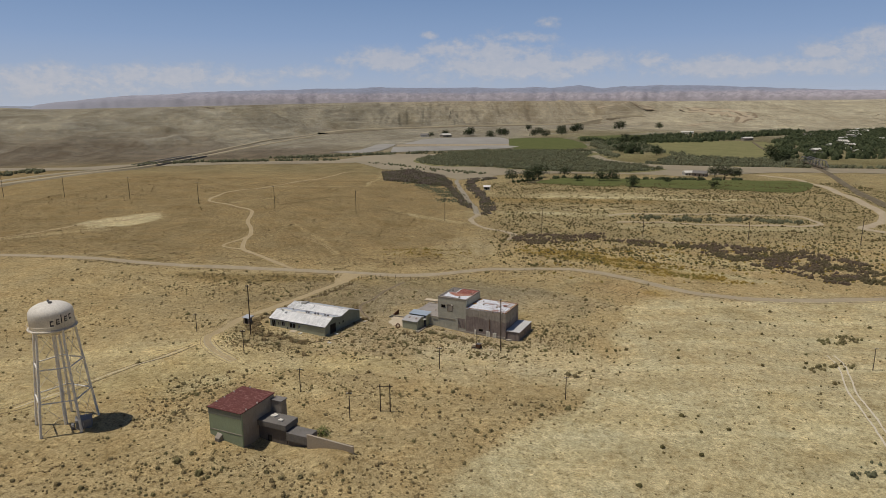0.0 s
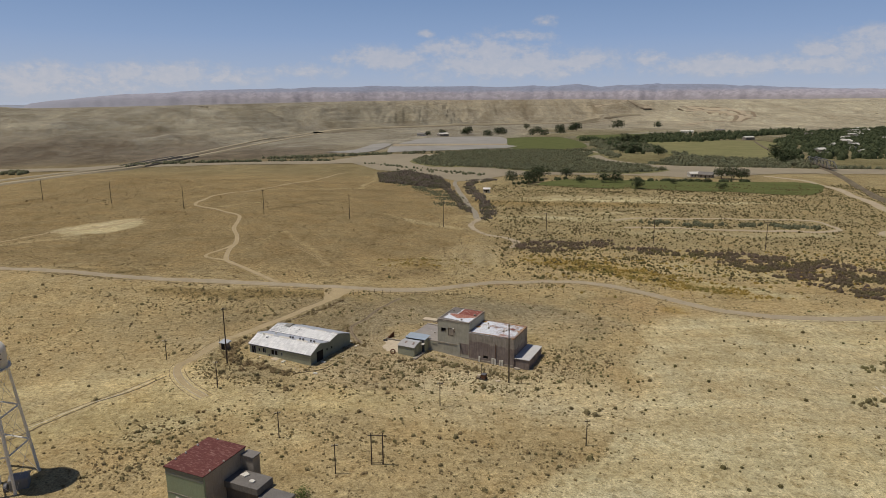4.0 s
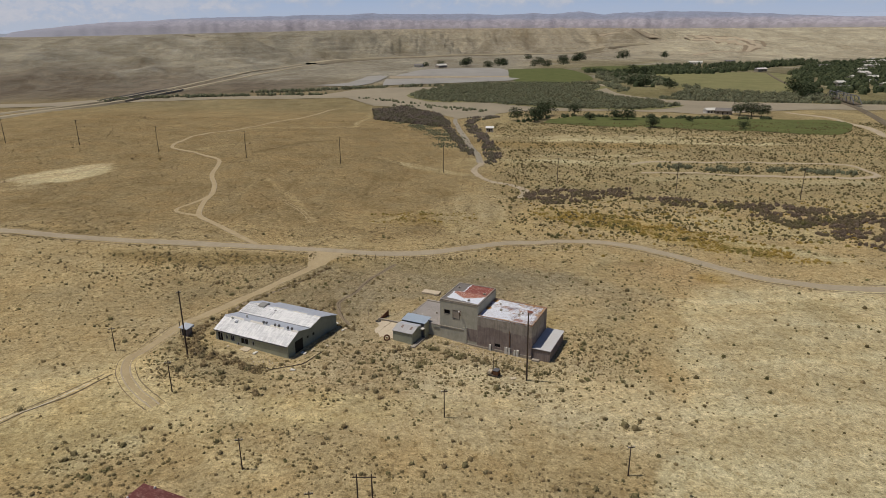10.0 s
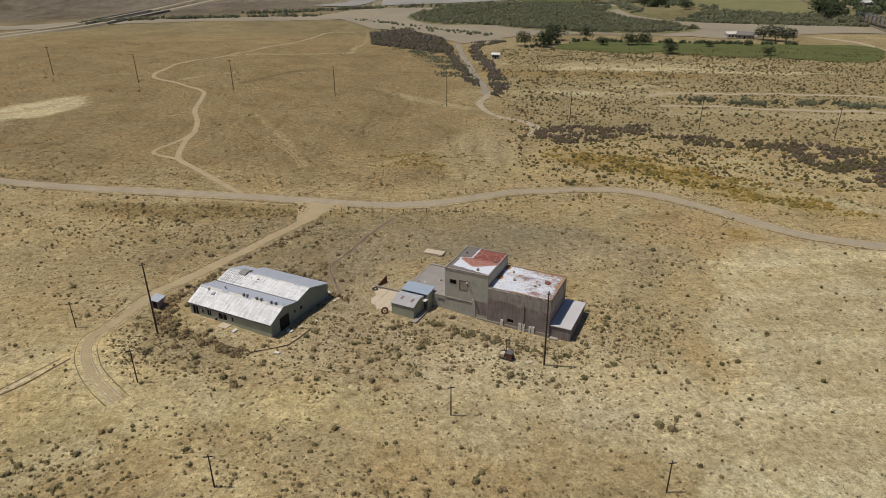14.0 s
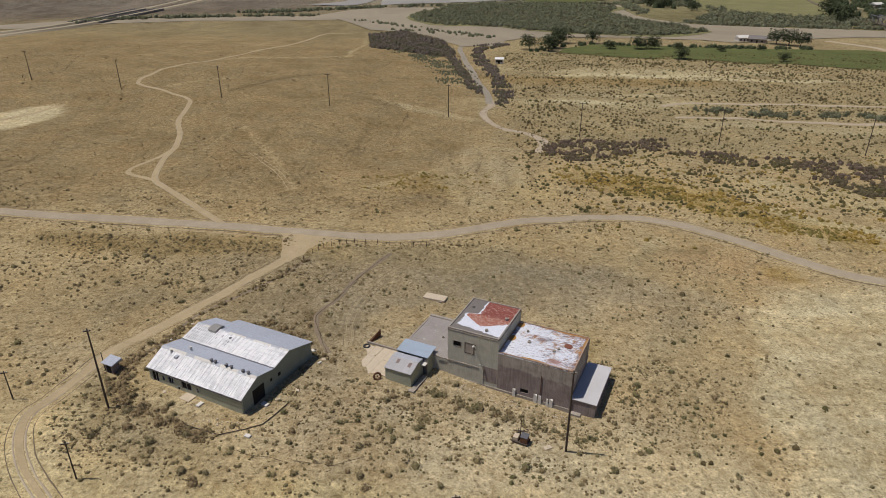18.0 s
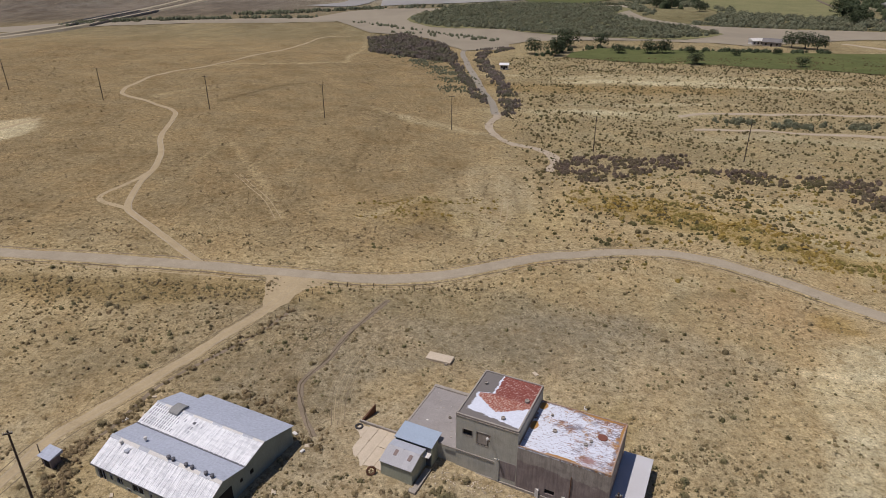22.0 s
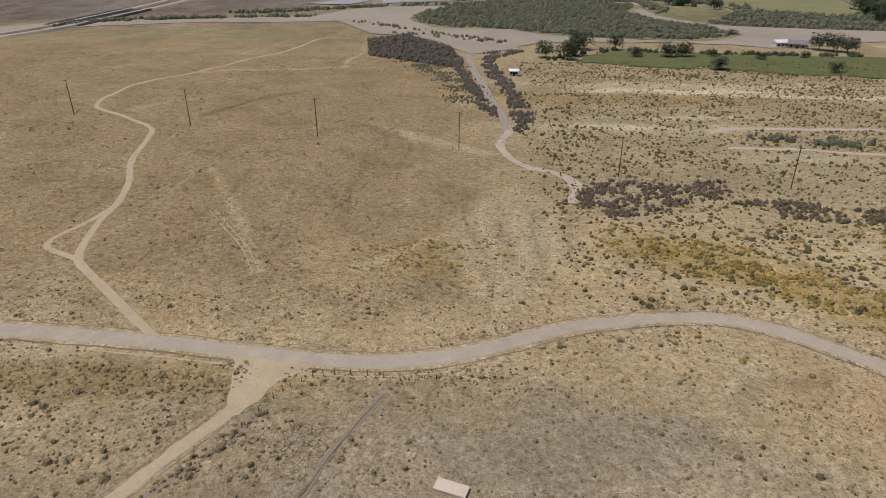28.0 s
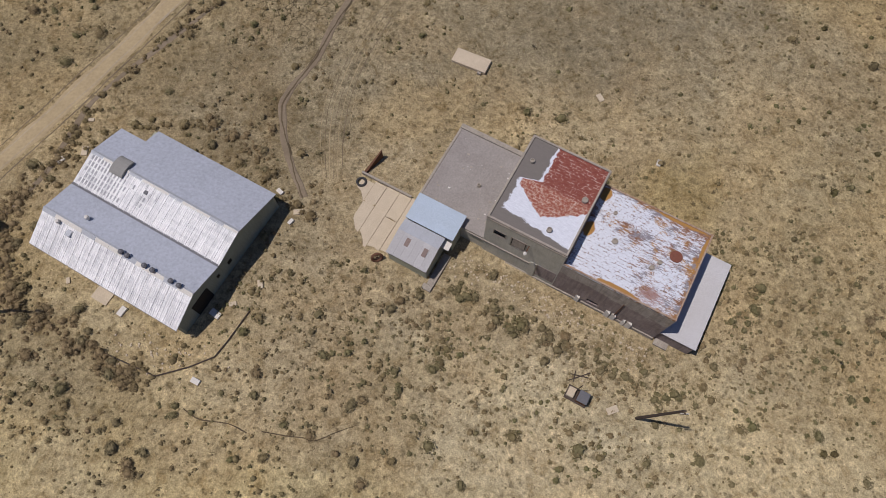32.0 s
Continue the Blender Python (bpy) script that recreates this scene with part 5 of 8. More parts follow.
def build_mill():
    g = -1.9
    mill = thing("mill_building", 0.0, -25.1, 0.0, MILL_TURN, "abandoned flat-roofed stucco mill with a square tower and peeling roof", "building")
    t = 0.35
    # tower: four walls, the front with two window openings
    front = part("tower_front_wall", wall_run(8.7, t, g, 8.3, [(1.0, 2.3, 5.5, 6.4), (3.0, 4.6, 4.6, 6.6)]), OLIVE_WALL, mill)
    part("tower_back_wall", boxes((0, 8.7, 10.5 - t, 10.5, g, 8.3)), OLIVE_WALL, mill)
    part("tower_side_wall", boxes((0, t, t, 10.5 - t, g, 8.3)), OLIVE_WALL, mill)
    part("tower_side_wall", boxes((8.7 - t, 8.7, t, 10.5 - t, g, 8.3)), OLIVE_WALL, mill)
    part("tower_band", boxes((-0.06, 8.76, -0.06, 10.56, 8.3, 8.42)), CONCRETE, mill, "thin concrete band")
    part("tower_roof", boxes((0, 8.7, 0, 10.5, 8.42, 8.55)), patchy_roof("tower_roof_paint", "tower"), mill, "red and white flaking roof paint over grey tar")
    parapet(mill, 0, 8.7, 0, 10.5, 8.55, 0.2, 0.14, CONCRETE, "weathered concrete parapet")
    for a, b, c, d in ((1.0, 2.3, 5.5, 6.4), (3.0, 4.6, 4.6, 6.6)):
        win = part("window", boxes((a, b, t * 0.6, t * 0.7, c, d)), DARK, mill, "dark broken window opening")
        part("window_frame", boxes((a - 0.08, a, -0.04, t * 0.5, c - 0.08, d + 0.08), (b, b + 0.08, -0.04, t * 0.5, c - 0.08, d + 0.08), (a, b, -0.04, t * 0.5, d, d + 0.08), (a, b, -0.04, t * 0.5, c - 0.08, c)), CONCRETE, win)
    part("boarded_panel", boxes((3.1, 4.5, 0.02, 0.1, 4.7, 6.5)), TAN_WALL, mill, "grey board behind the opening")
    # steel bracket and white lamp on the tower front
    bmm = bmesh.new()
    tube(bmm, (4.9, 0, 6.6), (4.9, -1.1, 6.75), 0.05)
    tube(bmm, (4.9, 0, 5.6), (4.9, -1.0, 6.7), 0.05)
    part("bracket", bmm, RUST, mill, "rusty steel bracket")
    part("insulator", lathe([(0.08, 0), (0.2, 0.1), (0.2, 0.3), (0.06, 0.42)], 12), WHITE_BIT, mill).location = (4.9, -1.05, 6.7)
    # hall
    hole = [(12.6, 13.9, 0.0, 0.75)]
    part("hall_front_wall", wall_run(11.95, t, g, 6.1, [(a - 8.7, b - 8.7, c, d) for a, b, c, d in hole]), BROWN_WALL, mill, "dull mauve-brown stucco wall").location = (8.7, 0.0, 0)
    part("hall_back_wall", boxes((8.7, 20.65, 10.2 - t, 10.2, g, 6.1)), BROWN_WALL, mill)
    part("hall_end_wall", boxes((20.65 - t, 20.65, t, 10.2 - t, g, 6.1)), BROWN_WALL, mill)
    part("hall_window", boxes((12.6, 13.9, 0.2, 0.28, 0.0, 0.75)), DARK, mill, "low dark opening")
    part("hall_roof", boxes((8.72, 20.65, 0, 10.2, 6.1, 6.34)), patchy_roof("hall_roof_paint", "hall"), mill, "flaking white roof paint over rust")
    parapet(mill, 8.72, 20.65, 0, 10.2, 6.34, 0.16, 0.10, worn("rusty_roof_edge", (0.45, 0.38, 0.30), (0.30, 0.15, 0.07), 0.9, 0.8, amount=1.0), "rust-stained roof edge")
    part("roof_hatch", lathe([(0.62, 6.34), (0.64, 6.42), (0.60, 6.47), (0.1, 6.5)], 24), worn("red_rust", (0.23, 0.085, 0.055), (0.15, 0.06, 0.04)), mill, "round rusty roof cover").location = (18.2, 6.2, 0)
    for u, v, r in ((16.5, 3.9, 0.26), (17.0, 4.8, 0.22), (12.2, 4.7, 0.3), (11.0, 7.6, 0.2)):
        part("roof_vent", lathe([(r, 6.34), (r, 6.6), (r * 0.7, 6.62), (r * 0.6, 6.5)], 14), CONCRETE, mill).location = (u, v, 0)
    for u, v, r in ((7.7, 6.2, 0.32), (1.2, 7.6, 0.25), (6.0, 1.6, 0.28)):
        part("roof_vent", lathe([(r, 8.55), (r, 8.85), (r * 0.75, 8.87), (r * 0.6, 8.75)], 14), CONCRETE, mill).location = (u, v, 0)
    # patched lower front: plinth, pilaster, pipe and rubble patches
    part("plinth", boxes((-2.0, 20.6, -0.14, -0.003, g, -0.55)), CONCRETE, mill, "pale concrete plinth")
    part("pilaster", boxes((5.6, 6.3, -0.12, -0.003, -0.6, 3.1)), OLIVE_WALL, mill)
    part("ledge", boxes((-2.0, 5.6, -0.1, -0.003, 2.35, 2.55)), CONCRETE, mill)
    part("stain_panel", boxes((6.4, 8.6, -0.03, -0.003, 0.2, 3.0)), BROWN_WALL, mill, "brown patched panel")
    bm2 = bmesh.new()
    tube(bm2, (15.9, -0.1, -0.5), (15.9, -0.1, 4.2), 0.06)
    part("downpipe", bm2, RUST, mill)
    rng = random.Random(5)
    for u in (11.4, 14.9, 15.6, 16.9, 17.4):
        w, h = rng.uniform(0.35, 0.6), rng.uniform(0.7, 1.3)
        part("chipped_patch", prism([(u, -0.2), (u + w, -0.24), (u + w * 0.9, -0.003), (u + 0.05, -0.003)], -1.6, 0, None, [-0.6 + h, -0.6 + h * 0.7, -0.6 + h * 0.9, -0.6 + h * 0.8]), WHITE_BIT, mill, "pale broken plaster")
    # annex
    part("annex_front_wall", boxes((20.65, 24.45, 0.25, 0.25 + t, g - 0.4, 1.25)), BROWN_WALL, mill)
    part("annex_end_wall", boxes((24.45 - t, 24.45, 0.25 + t, 10.6 - t, g - 0.4, 1.25)), BROWN_WALL, mill)
    part("annex_back_wall", boxes((20.65, 24.45, 10.6 - t, 10.6, g - 0.4, 1.25)), BROWN_WALL, mill)
    part("annex_roof", boxes((20.66, 24.6, 0.1, 10.75, 1.25, 1.4), bevel=0.02), worn("annex_roof_sheet", (0.56, 0.545, 0.53), (0.42, 0.39, 0.36), 0.7, 0.8, amount=0.4), mill, "plain pale sheet roof")
    part("step", boxes((20.9, 22.4, -0.5, 0.24, g, -0.95)), CONCRETE, mill)
    # flat-roofed wing behind the shed
    part("wing_wall", boxes((-8.7, -0.003, 0.15, 0.5, g, 2.25)), OLIVE_WALL, mill)
    part("wing_wall", boxes((-8.7, -8.35, 0.5, 11.5, g, 2.25)), CONCRETE, mill)
    part("wing_wall", boxes((-8.35, -0.003, 11.15, 11.5, g, 2.25)), CONCRETE, mill)
    part("wing_roof", boxes((-8.7, -0.003, 0.15, 11.5, 2.25, 2.42)), WING_TOP, mill, "bare grey tarred roof with litter")
    part("wing_kerb", boxes((-8.7, -0.003, 10.95, 11.5, 2.42, 2.62), (-8.7, -8.45, 1.2, 10.95, 2.42, 2.5)), CONCRETE, mill)
    part("roof_pipe", lathe([(0.22, 2.42), (0.22, 2.7), (0.14, 2.7), (0.14, 2.5)], 14), CONCRETE, mill).location = (-3.4, 5.4, 0)
    for k in range(26):
        u, v, s = rng.uniform(-7.8, -0.6), rng.uniform(1.6, 10.4), rng.uniform(0.06, 0.2)
        part("roof_litter", prism([(u, v), (u + s * 1.6, v + s * 0.2), (u + s * 1.4, v + s), (u - s * 0.2, v + s * 0.8)], 2.42, 2.42 + s * 0.35), CONCRETE if k % 3 else WHITE_BIT, mill)
    return mill


build_mill()


PALE_METAL = worn("pale_grey_sheet", (0.47, 0.455, 0.44), (0.36, 0.34, 0.32), 0.7, 1.0, metal=0.1, amount=0.5, bump=0.1, random=0.2)


def build_shed():
    shed = thing("metal_shed", 0.0, -25.1, 0.0, MILL_TURN, "small pale green shed with a bent sheet-metal roof", "shed")
    g = -1.2
    part("front_wall", boxes((-8.3, -3.6, -6.1, -5.95, g, 2.2)), GREEN_WALL, shed)
    part("side_wall", side_prism([(-5.95, g), (-0.03, g), (-0.03, 2.95), (-1.9, 2.95), (-1.9, 2.5), (-3.5, 2.75), (-5.95, 2.2)], -8.3, -8.15), GREEN_WALL, shed)
    part("side_wall", side_prism([(-5.95, g), (-1.9, g), (-1.9, 2.5), (-3.5, 2.75), (-5.95, 2.2)], -3.75, -3.6), GREEN_WALL, shed)
    part("rear_wall", boxes((-8.3, -2.75, -0.02, 0.12, g, 2.95)), GREEN_WALL, shed)
    part("rear_side_wall", boxes((-2.9, -2.75, -1.9, -0.03, g, 2.95)), GREEN_WALL, shed)
    part("rear_front_wall", boxes((-3.6, -2.9, -1.9, -1.75, g, 2.95)), DARK_METAL, shed)
    part("doorway", boxes((-3.63, -3.603, -4.6, -3.2, -0.2, 1.9)), DARK, shed, "dark open doorway")
    part("rear_roof", side_prism([(-2.0, 2.98), (1.15, 3.3), (1.15, 3.38), (-2.0, 3.06)], -8.45, -2.65), BLUE_METAL, shed, "blue-grey sheet roof")
    for k in range(6):
        u = -8.45 + k * 0.82
        part("roof_sheet", side_prism([(-3.5, 2.86), (-1.98, 2.6), (-1.98, 2.66), (-3.5, 2.92)], u, u + 0.81), GREY_METAL, shed)
        part("roof_sheet", side_prism([(-6.25, 2.2), (-3.5, 2.86), (-3.5, 2.92), (-6.25, 2.26)], u, u + 0.81), PALE_METAL, shed)
    for u, v in ((-7.1, -4.35), (-4.9, -4.5)):
        part("skylight", prism([(u, v - 0.45), (u + 0.5, v - 0.45), (u + 0.5, v + 0.45), (u, v + 0.45)], 2.5, 0, None, [2.64, 2.64, 2.84, 2.84]), worn("brown_skylight", (0.26, 0.19, 0.16), (0.18, 0.14, 0.12)), shed, "brown skylight sheet")
    part("awning", prism([(-3.6, -2.9), (-2.7, -2.9), (-2.7, -1.95), (-3.6, -1.95)], 2.0, 2.1), WHITE_BIT, shed)
    part("chute", boxes((-3.3, -2.5, -6.6, -2.6, g, -0.05)), CONCRETE, shed, "low concrete wall beside the door")
    part("chute_block", boxes((-3.6, -2.5, -7.3, -6.62, g, -0.0), bevel=0.05), CONCRETE, shed)
    return shed


build_shed()


def smooth_roof(parent, profile, u0, u1, material):
    """Broad strips of smooth roofing felt along a slope, each lapping the next."""
    (v0, z0), (v1, z1) = profile
    n = 3
    for k in range(n):
        a, b = k / n, (k + 1) / n
        va, za, vb, zb = v0 + (v1 - v0) * a, z0 + (z1 - z0) * a, v0 + (v1 - v0) * b, z0 + (z1 - z0) * b
        lap = 0.012 * (k % 2)
        part("roof_strip", side_prism([(va, za + 0.02), (vb, zb + 0.02), (vb, zb + 0.06 + lap), (va, za + 0.06 + lap)], u0, u1), material, parent)


def warehouse_roof(parent, profile, u0, u1, material, name):
    """Sheets of corrugated roofing along a slope, each a piece of its own."""
    (v0, z0), (v1, z1) = profile
    n = int(round((u1 - u0) / 0.86))
    w = (u1 - u0) / n
    me = None
    for k in range(n):
        if me is None:
            bm = bmesh.new()
            ribs = 4
            pts = []
            for i in range(ribs * 2 + 1):
                pts.append((w * i / (ribs * 2), 0.035 if i % 2 else 0.0))
            low = [bm.verts.new((x, v0, z0 + 0.05 + dz)) for x, dz in pts]
            high = [bm.verts.new((x, v1, z1 + 0.05 + dz)) for x, dz in pts]
            for i in range(len(pts) - 1):
                bm.faces.new((low[i], low[i + 1], high[i + 1], high[i]))
            a = [bm.verts.new((x, v0, z0 + z)) for x, z in ((w - 0.08, 0.03), (w - 0.07, 0.105), (w - 0.01, 0.105), (w, 0.03))]
            b = [bm.verts.new((x, v1, z1 + z)) for x, z in ((w - 0.08, 0.03), (w - 0.07, 0.105), (w - 0.01, 0.105), (w, 0.03))]
            for i in range(3):
                bm.faces.new((a[i], a[i + 1], b[i + 1], b[i]))
            bm.faces.new(a)
            bm.faces.new(b[::-1])
            ob = part("roof_sheet", bm, material, parent)
            me = ob.data
        else:
            ob = new("roof_sheet", me)
            ob.parent = parent
        ob.location = (u0 + w * k, 0, 0.004 * (k % 2))


def build_warehouse():
    wh = thing("warehouse", -47.3, -29.2, 0.0, WH_TURN, "low twin-gabled warehouse with weathered corrugated metal roofs", "warehouse")
    g, L, e, t = -0.2, 18.9, 3.45, 0.25
    E1, R1, VA, R2, E2 = (-0.25, e + 0.05), (3.6, 5.3), (7.3, 4.4), (11.2, 5.35), (17.1, e + 0.05)
    holes = [(0.7, 2.0, 1.0, 3.1), (2.9, 3.35, 1.9, 2.7), (4.2, 5.2, 1.8, 3.0), (6.9, 8.9, 1.7, 3.0), (5.9, 6.4, 1.1, 1.7), (10.0, 10.4, 1.9, 2.7)]
    part("front_wall", wall_run(L, t, g, e, holes), GREEN_WALL, wh)
    part("back_wall", boxes((3.2, L, 16.85 - t, 16.85, g, e)), GREEN_WALL, wh)
    part("back_wall", boxes((0, 3.2, 15.0 - t, 15.0, g, e + 0.4)), GREEN_WALL, wh)
    part("back_wall", boxes((3.2 - t, 3.2, 15.0, 16.85, g, e + 0.2)), GREEN_WALL, wh)
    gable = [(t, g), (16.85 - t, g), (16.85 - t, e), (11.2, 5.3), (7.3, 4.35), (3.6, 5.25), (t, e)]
    # this gable lies in shade, which its darker colour imitates
    part("gable_wall", side_prism(gable, L - t, L), SHADED_GABLE, wh, "weathered green gable wall, its shade put into the paint colour")
    gable_l = [(t, g), (15.0 - t, g), (15.0 - t, e + 0.55), (11.2, 5.3), (7.3, 4.35), (3.6, 5.25), (t, e)]
    part("gable_wall", side_prism(gable_l, 0, t), GREEN_WALL, wh)
    part("gable_door", boxes((L + 0.003, L + 0.05, 2.4, 4.9, 0.2, 3.4)), DARK, wh, "tall dark doorway in the gable")
    for v0, v1, z0, z1 in ((8.2, 8.8, 2.3, 2.9), (6.4, 6.8, 2.5, 3.0)):
        part("gable_window", boxes((L + 0.003, L + 0.04, v0, v1, z0, z1)), DARK, wh)
    for a, b, c, d in holes:
        w = part("window" if c > 1.05 else "door", boxes((a, b, t * 0.55, t * 0.75, c, d)), DARK, wh, "dark broken opening")
        part("frame", boxes((a - 0.07, a, -0.05, t * 0.5, c, d + 0.07), (b, b + 0.07, -0.05, t * 0.5, c, d + 0.07), (a, b, -0.05, t * 0.5, d, d + 0.07)), GREY_METAL, w)
        if b - a > 0.9:
            part("mullion", boxes(((a + b) / 2 - 0.03, (a + b) / 2 + 0.03, 0.02, 0.1, c, d)), GREY_METAL, w)
    part("roof_deck", side_prism([(E1[0] + 0.1, E1[1] - 0.1), (E2[0] - 0.1, E2[1] - 0.1), (E2[0] - 0.1, E2[1]), (R2[0], R2[1]), (VA[0], VA[1]), (R1[0], R1[1]), (E1[0] + 0.1, E1[1])], 3.3, L - 0.3), DARK_METAL, wh)
    part("roof_deck", side_prism([(E1[0] + 0.1, E1[1] - 0.1), (15.0, E1[1] + 0.4), (15.1, 4.1), (R2[0], R2[1]), (VA[0], VA[1]), (R1[0], R1[1]), (E1[0] + 0.1, E1[1])], 0.3, 3.29), DARK_METAL, wh)
    warehouse_roof(wh, (E1, R1), -0.2, L + 0.25, LIMEWASH, "front")
    smooth_roof(wh, (R1, VA), -0.2, L + 0.25, ROLL_ROOF)
    warehouse_roof(wh, (VA, R2), -0.2, L + 0.25, LIMEWASH, "rear")
    z3 = R2[1] + (E2[1] - R2[1]) * (15.2 - R2[0]) / (E2[0] - R2[0])
    smooth_roof(wh, (R2, E2), 3.2, L + 0.25, ROLL_ROOF)
    smooth_roof(wh, (R2, (15.2, z3)), -0.2, 3.2, ROLL_ROOF)
    for v, z, u0 in ((R1[0], R1[1], -0.2), (R2[0], R2[1], -0.2)):
        part("ridge_cap", side_prism([(v - 0.25, z - 0.04), (v, z + 0.1), (v + 0.25, z - 0.02), (v, z + 0.13)], u0, L + 0.25), GREY_METAL, wh)
    # dull panes let into the white sheets, in rows, and the lapped caps of both ridges
    pane = None
    rngp = random.Random(41)
    for row in range(5):
        for k in range(22):
            u = 0.25 + k * 0.43
            if rngp.random() < (0.12 if k < 12 else 0.62 + 0.03 * (k - 12)):
                continue
            v = VA[0] + 0.45 + row * 0.66
            z = VA[1] + (R2[1] - VA[1]) * (v - VA[0]) / (R2[0] - VA[0]) + 0.088
            dz = 0.48 * (R2[1] - VA[1]) / (R2[0] - VA[0])
            if pane is None:
                pane = part("roof_pane", prism([(0, 0), (0.2, 0), (0.2, 0.48), (0, 0.48)], -0.02, 0, None, [0, 0, dz, dz]), worn("dull_roof_pane", (0.40, 0.40, 0.395), (0.28, 0.275, 0.265), 0.6, 2.0, random=0.3), wh, "dull grey translucent roof pane")
                ob = pane
            else:
                ob = new("roof_pane", pane.data)
                ob.parent = wh
            ob.location = (u, v, z)
    for v, z in (R1, R2):
        for k in range(11):
            u = -0.2 + k * (L + 0.45) / 11
            part("ridge_flashing", side_prism([(v - 0.42, z - 0.12), (v - 0.02, z + 0.10), (v - 0.02, z + 0.135 + 0.006 * (k % 2)), (v - 0.42, z - 0.075 + 0.006 * (k % 2))], u, u + (L + 0.45) / 11 - 0.06), WHITE_BIT if k % 3 else GREY_METAL, wh)
    part("valley_gutter", boxes((-0.2, L + 0.25, 7.15, 7.45, 4.44, 4.50)), DARK_METAL, wh)
    part("fascia", boxes((-0.2, L + 0.25, -0.3, -0.26, e - 0.12, e + 0.06)), DARK_METAL, wh)
    # ridge ventilators, pipes and a hood
    for u in (10.2, 11.0, 13.2, 14.2, 16.5, 17.5):
        vent = part("roof_ventilator", lathe([(0.16, 5.2), (0.16, 5.55), (0.27, 5.58), (0.27, 5.8), (0.1, 5.9)], 12), DARK_METAL, wh, "dark turbine ventilator")
        vent.location = (u, 3.55, 0)
    for u, v, z in ((2.2, 3.0, 4.9), (4.6, 4.8, 5.0)):
        part("roof_pipe", lathe([(0.14, z), (0.14, z + 0.45), (0.24, z + 0.46), (0.2, z + 0.7), (0.05, z + 0.75)], 12), WHITE_BIT, wh).location = (u, v, 0)
    part("skylight_box", boxes((3.5, 4.1, 2.2, 2.9, 4.5, 5.1), bevel=0.03), GREY_METAL, wh)
    hood = bmesh.new()
    prof = [(11.2 + 1.1 * math.cos(math.pi * k / 8), 5.3 + 0.42 * math.sin(math.pi * k / 8)) for k in range(9)]
    side_prism(prof, 3.0, 4.7, hood)
    part("roof_hood", hood, worn("dull_hood_metal", (0.30, 0.29, 0.26), (0.2, 0.19, 0.17), 0.7), wh, "rounded dull metal roof hood")
    part("roof_curb", boxes((7.7, 8.1, 9.9, 10.3, 4.9, 5.25), bevel=0.02), DARK_METAL, wh)
    return wh


build_warehouse()


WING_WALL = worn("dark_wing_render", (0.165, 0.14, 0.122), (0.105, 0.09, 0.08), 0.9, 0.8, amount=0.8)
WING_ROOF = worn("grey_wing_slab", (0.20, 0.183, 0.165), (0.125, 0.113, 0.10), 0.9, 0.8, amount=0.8)


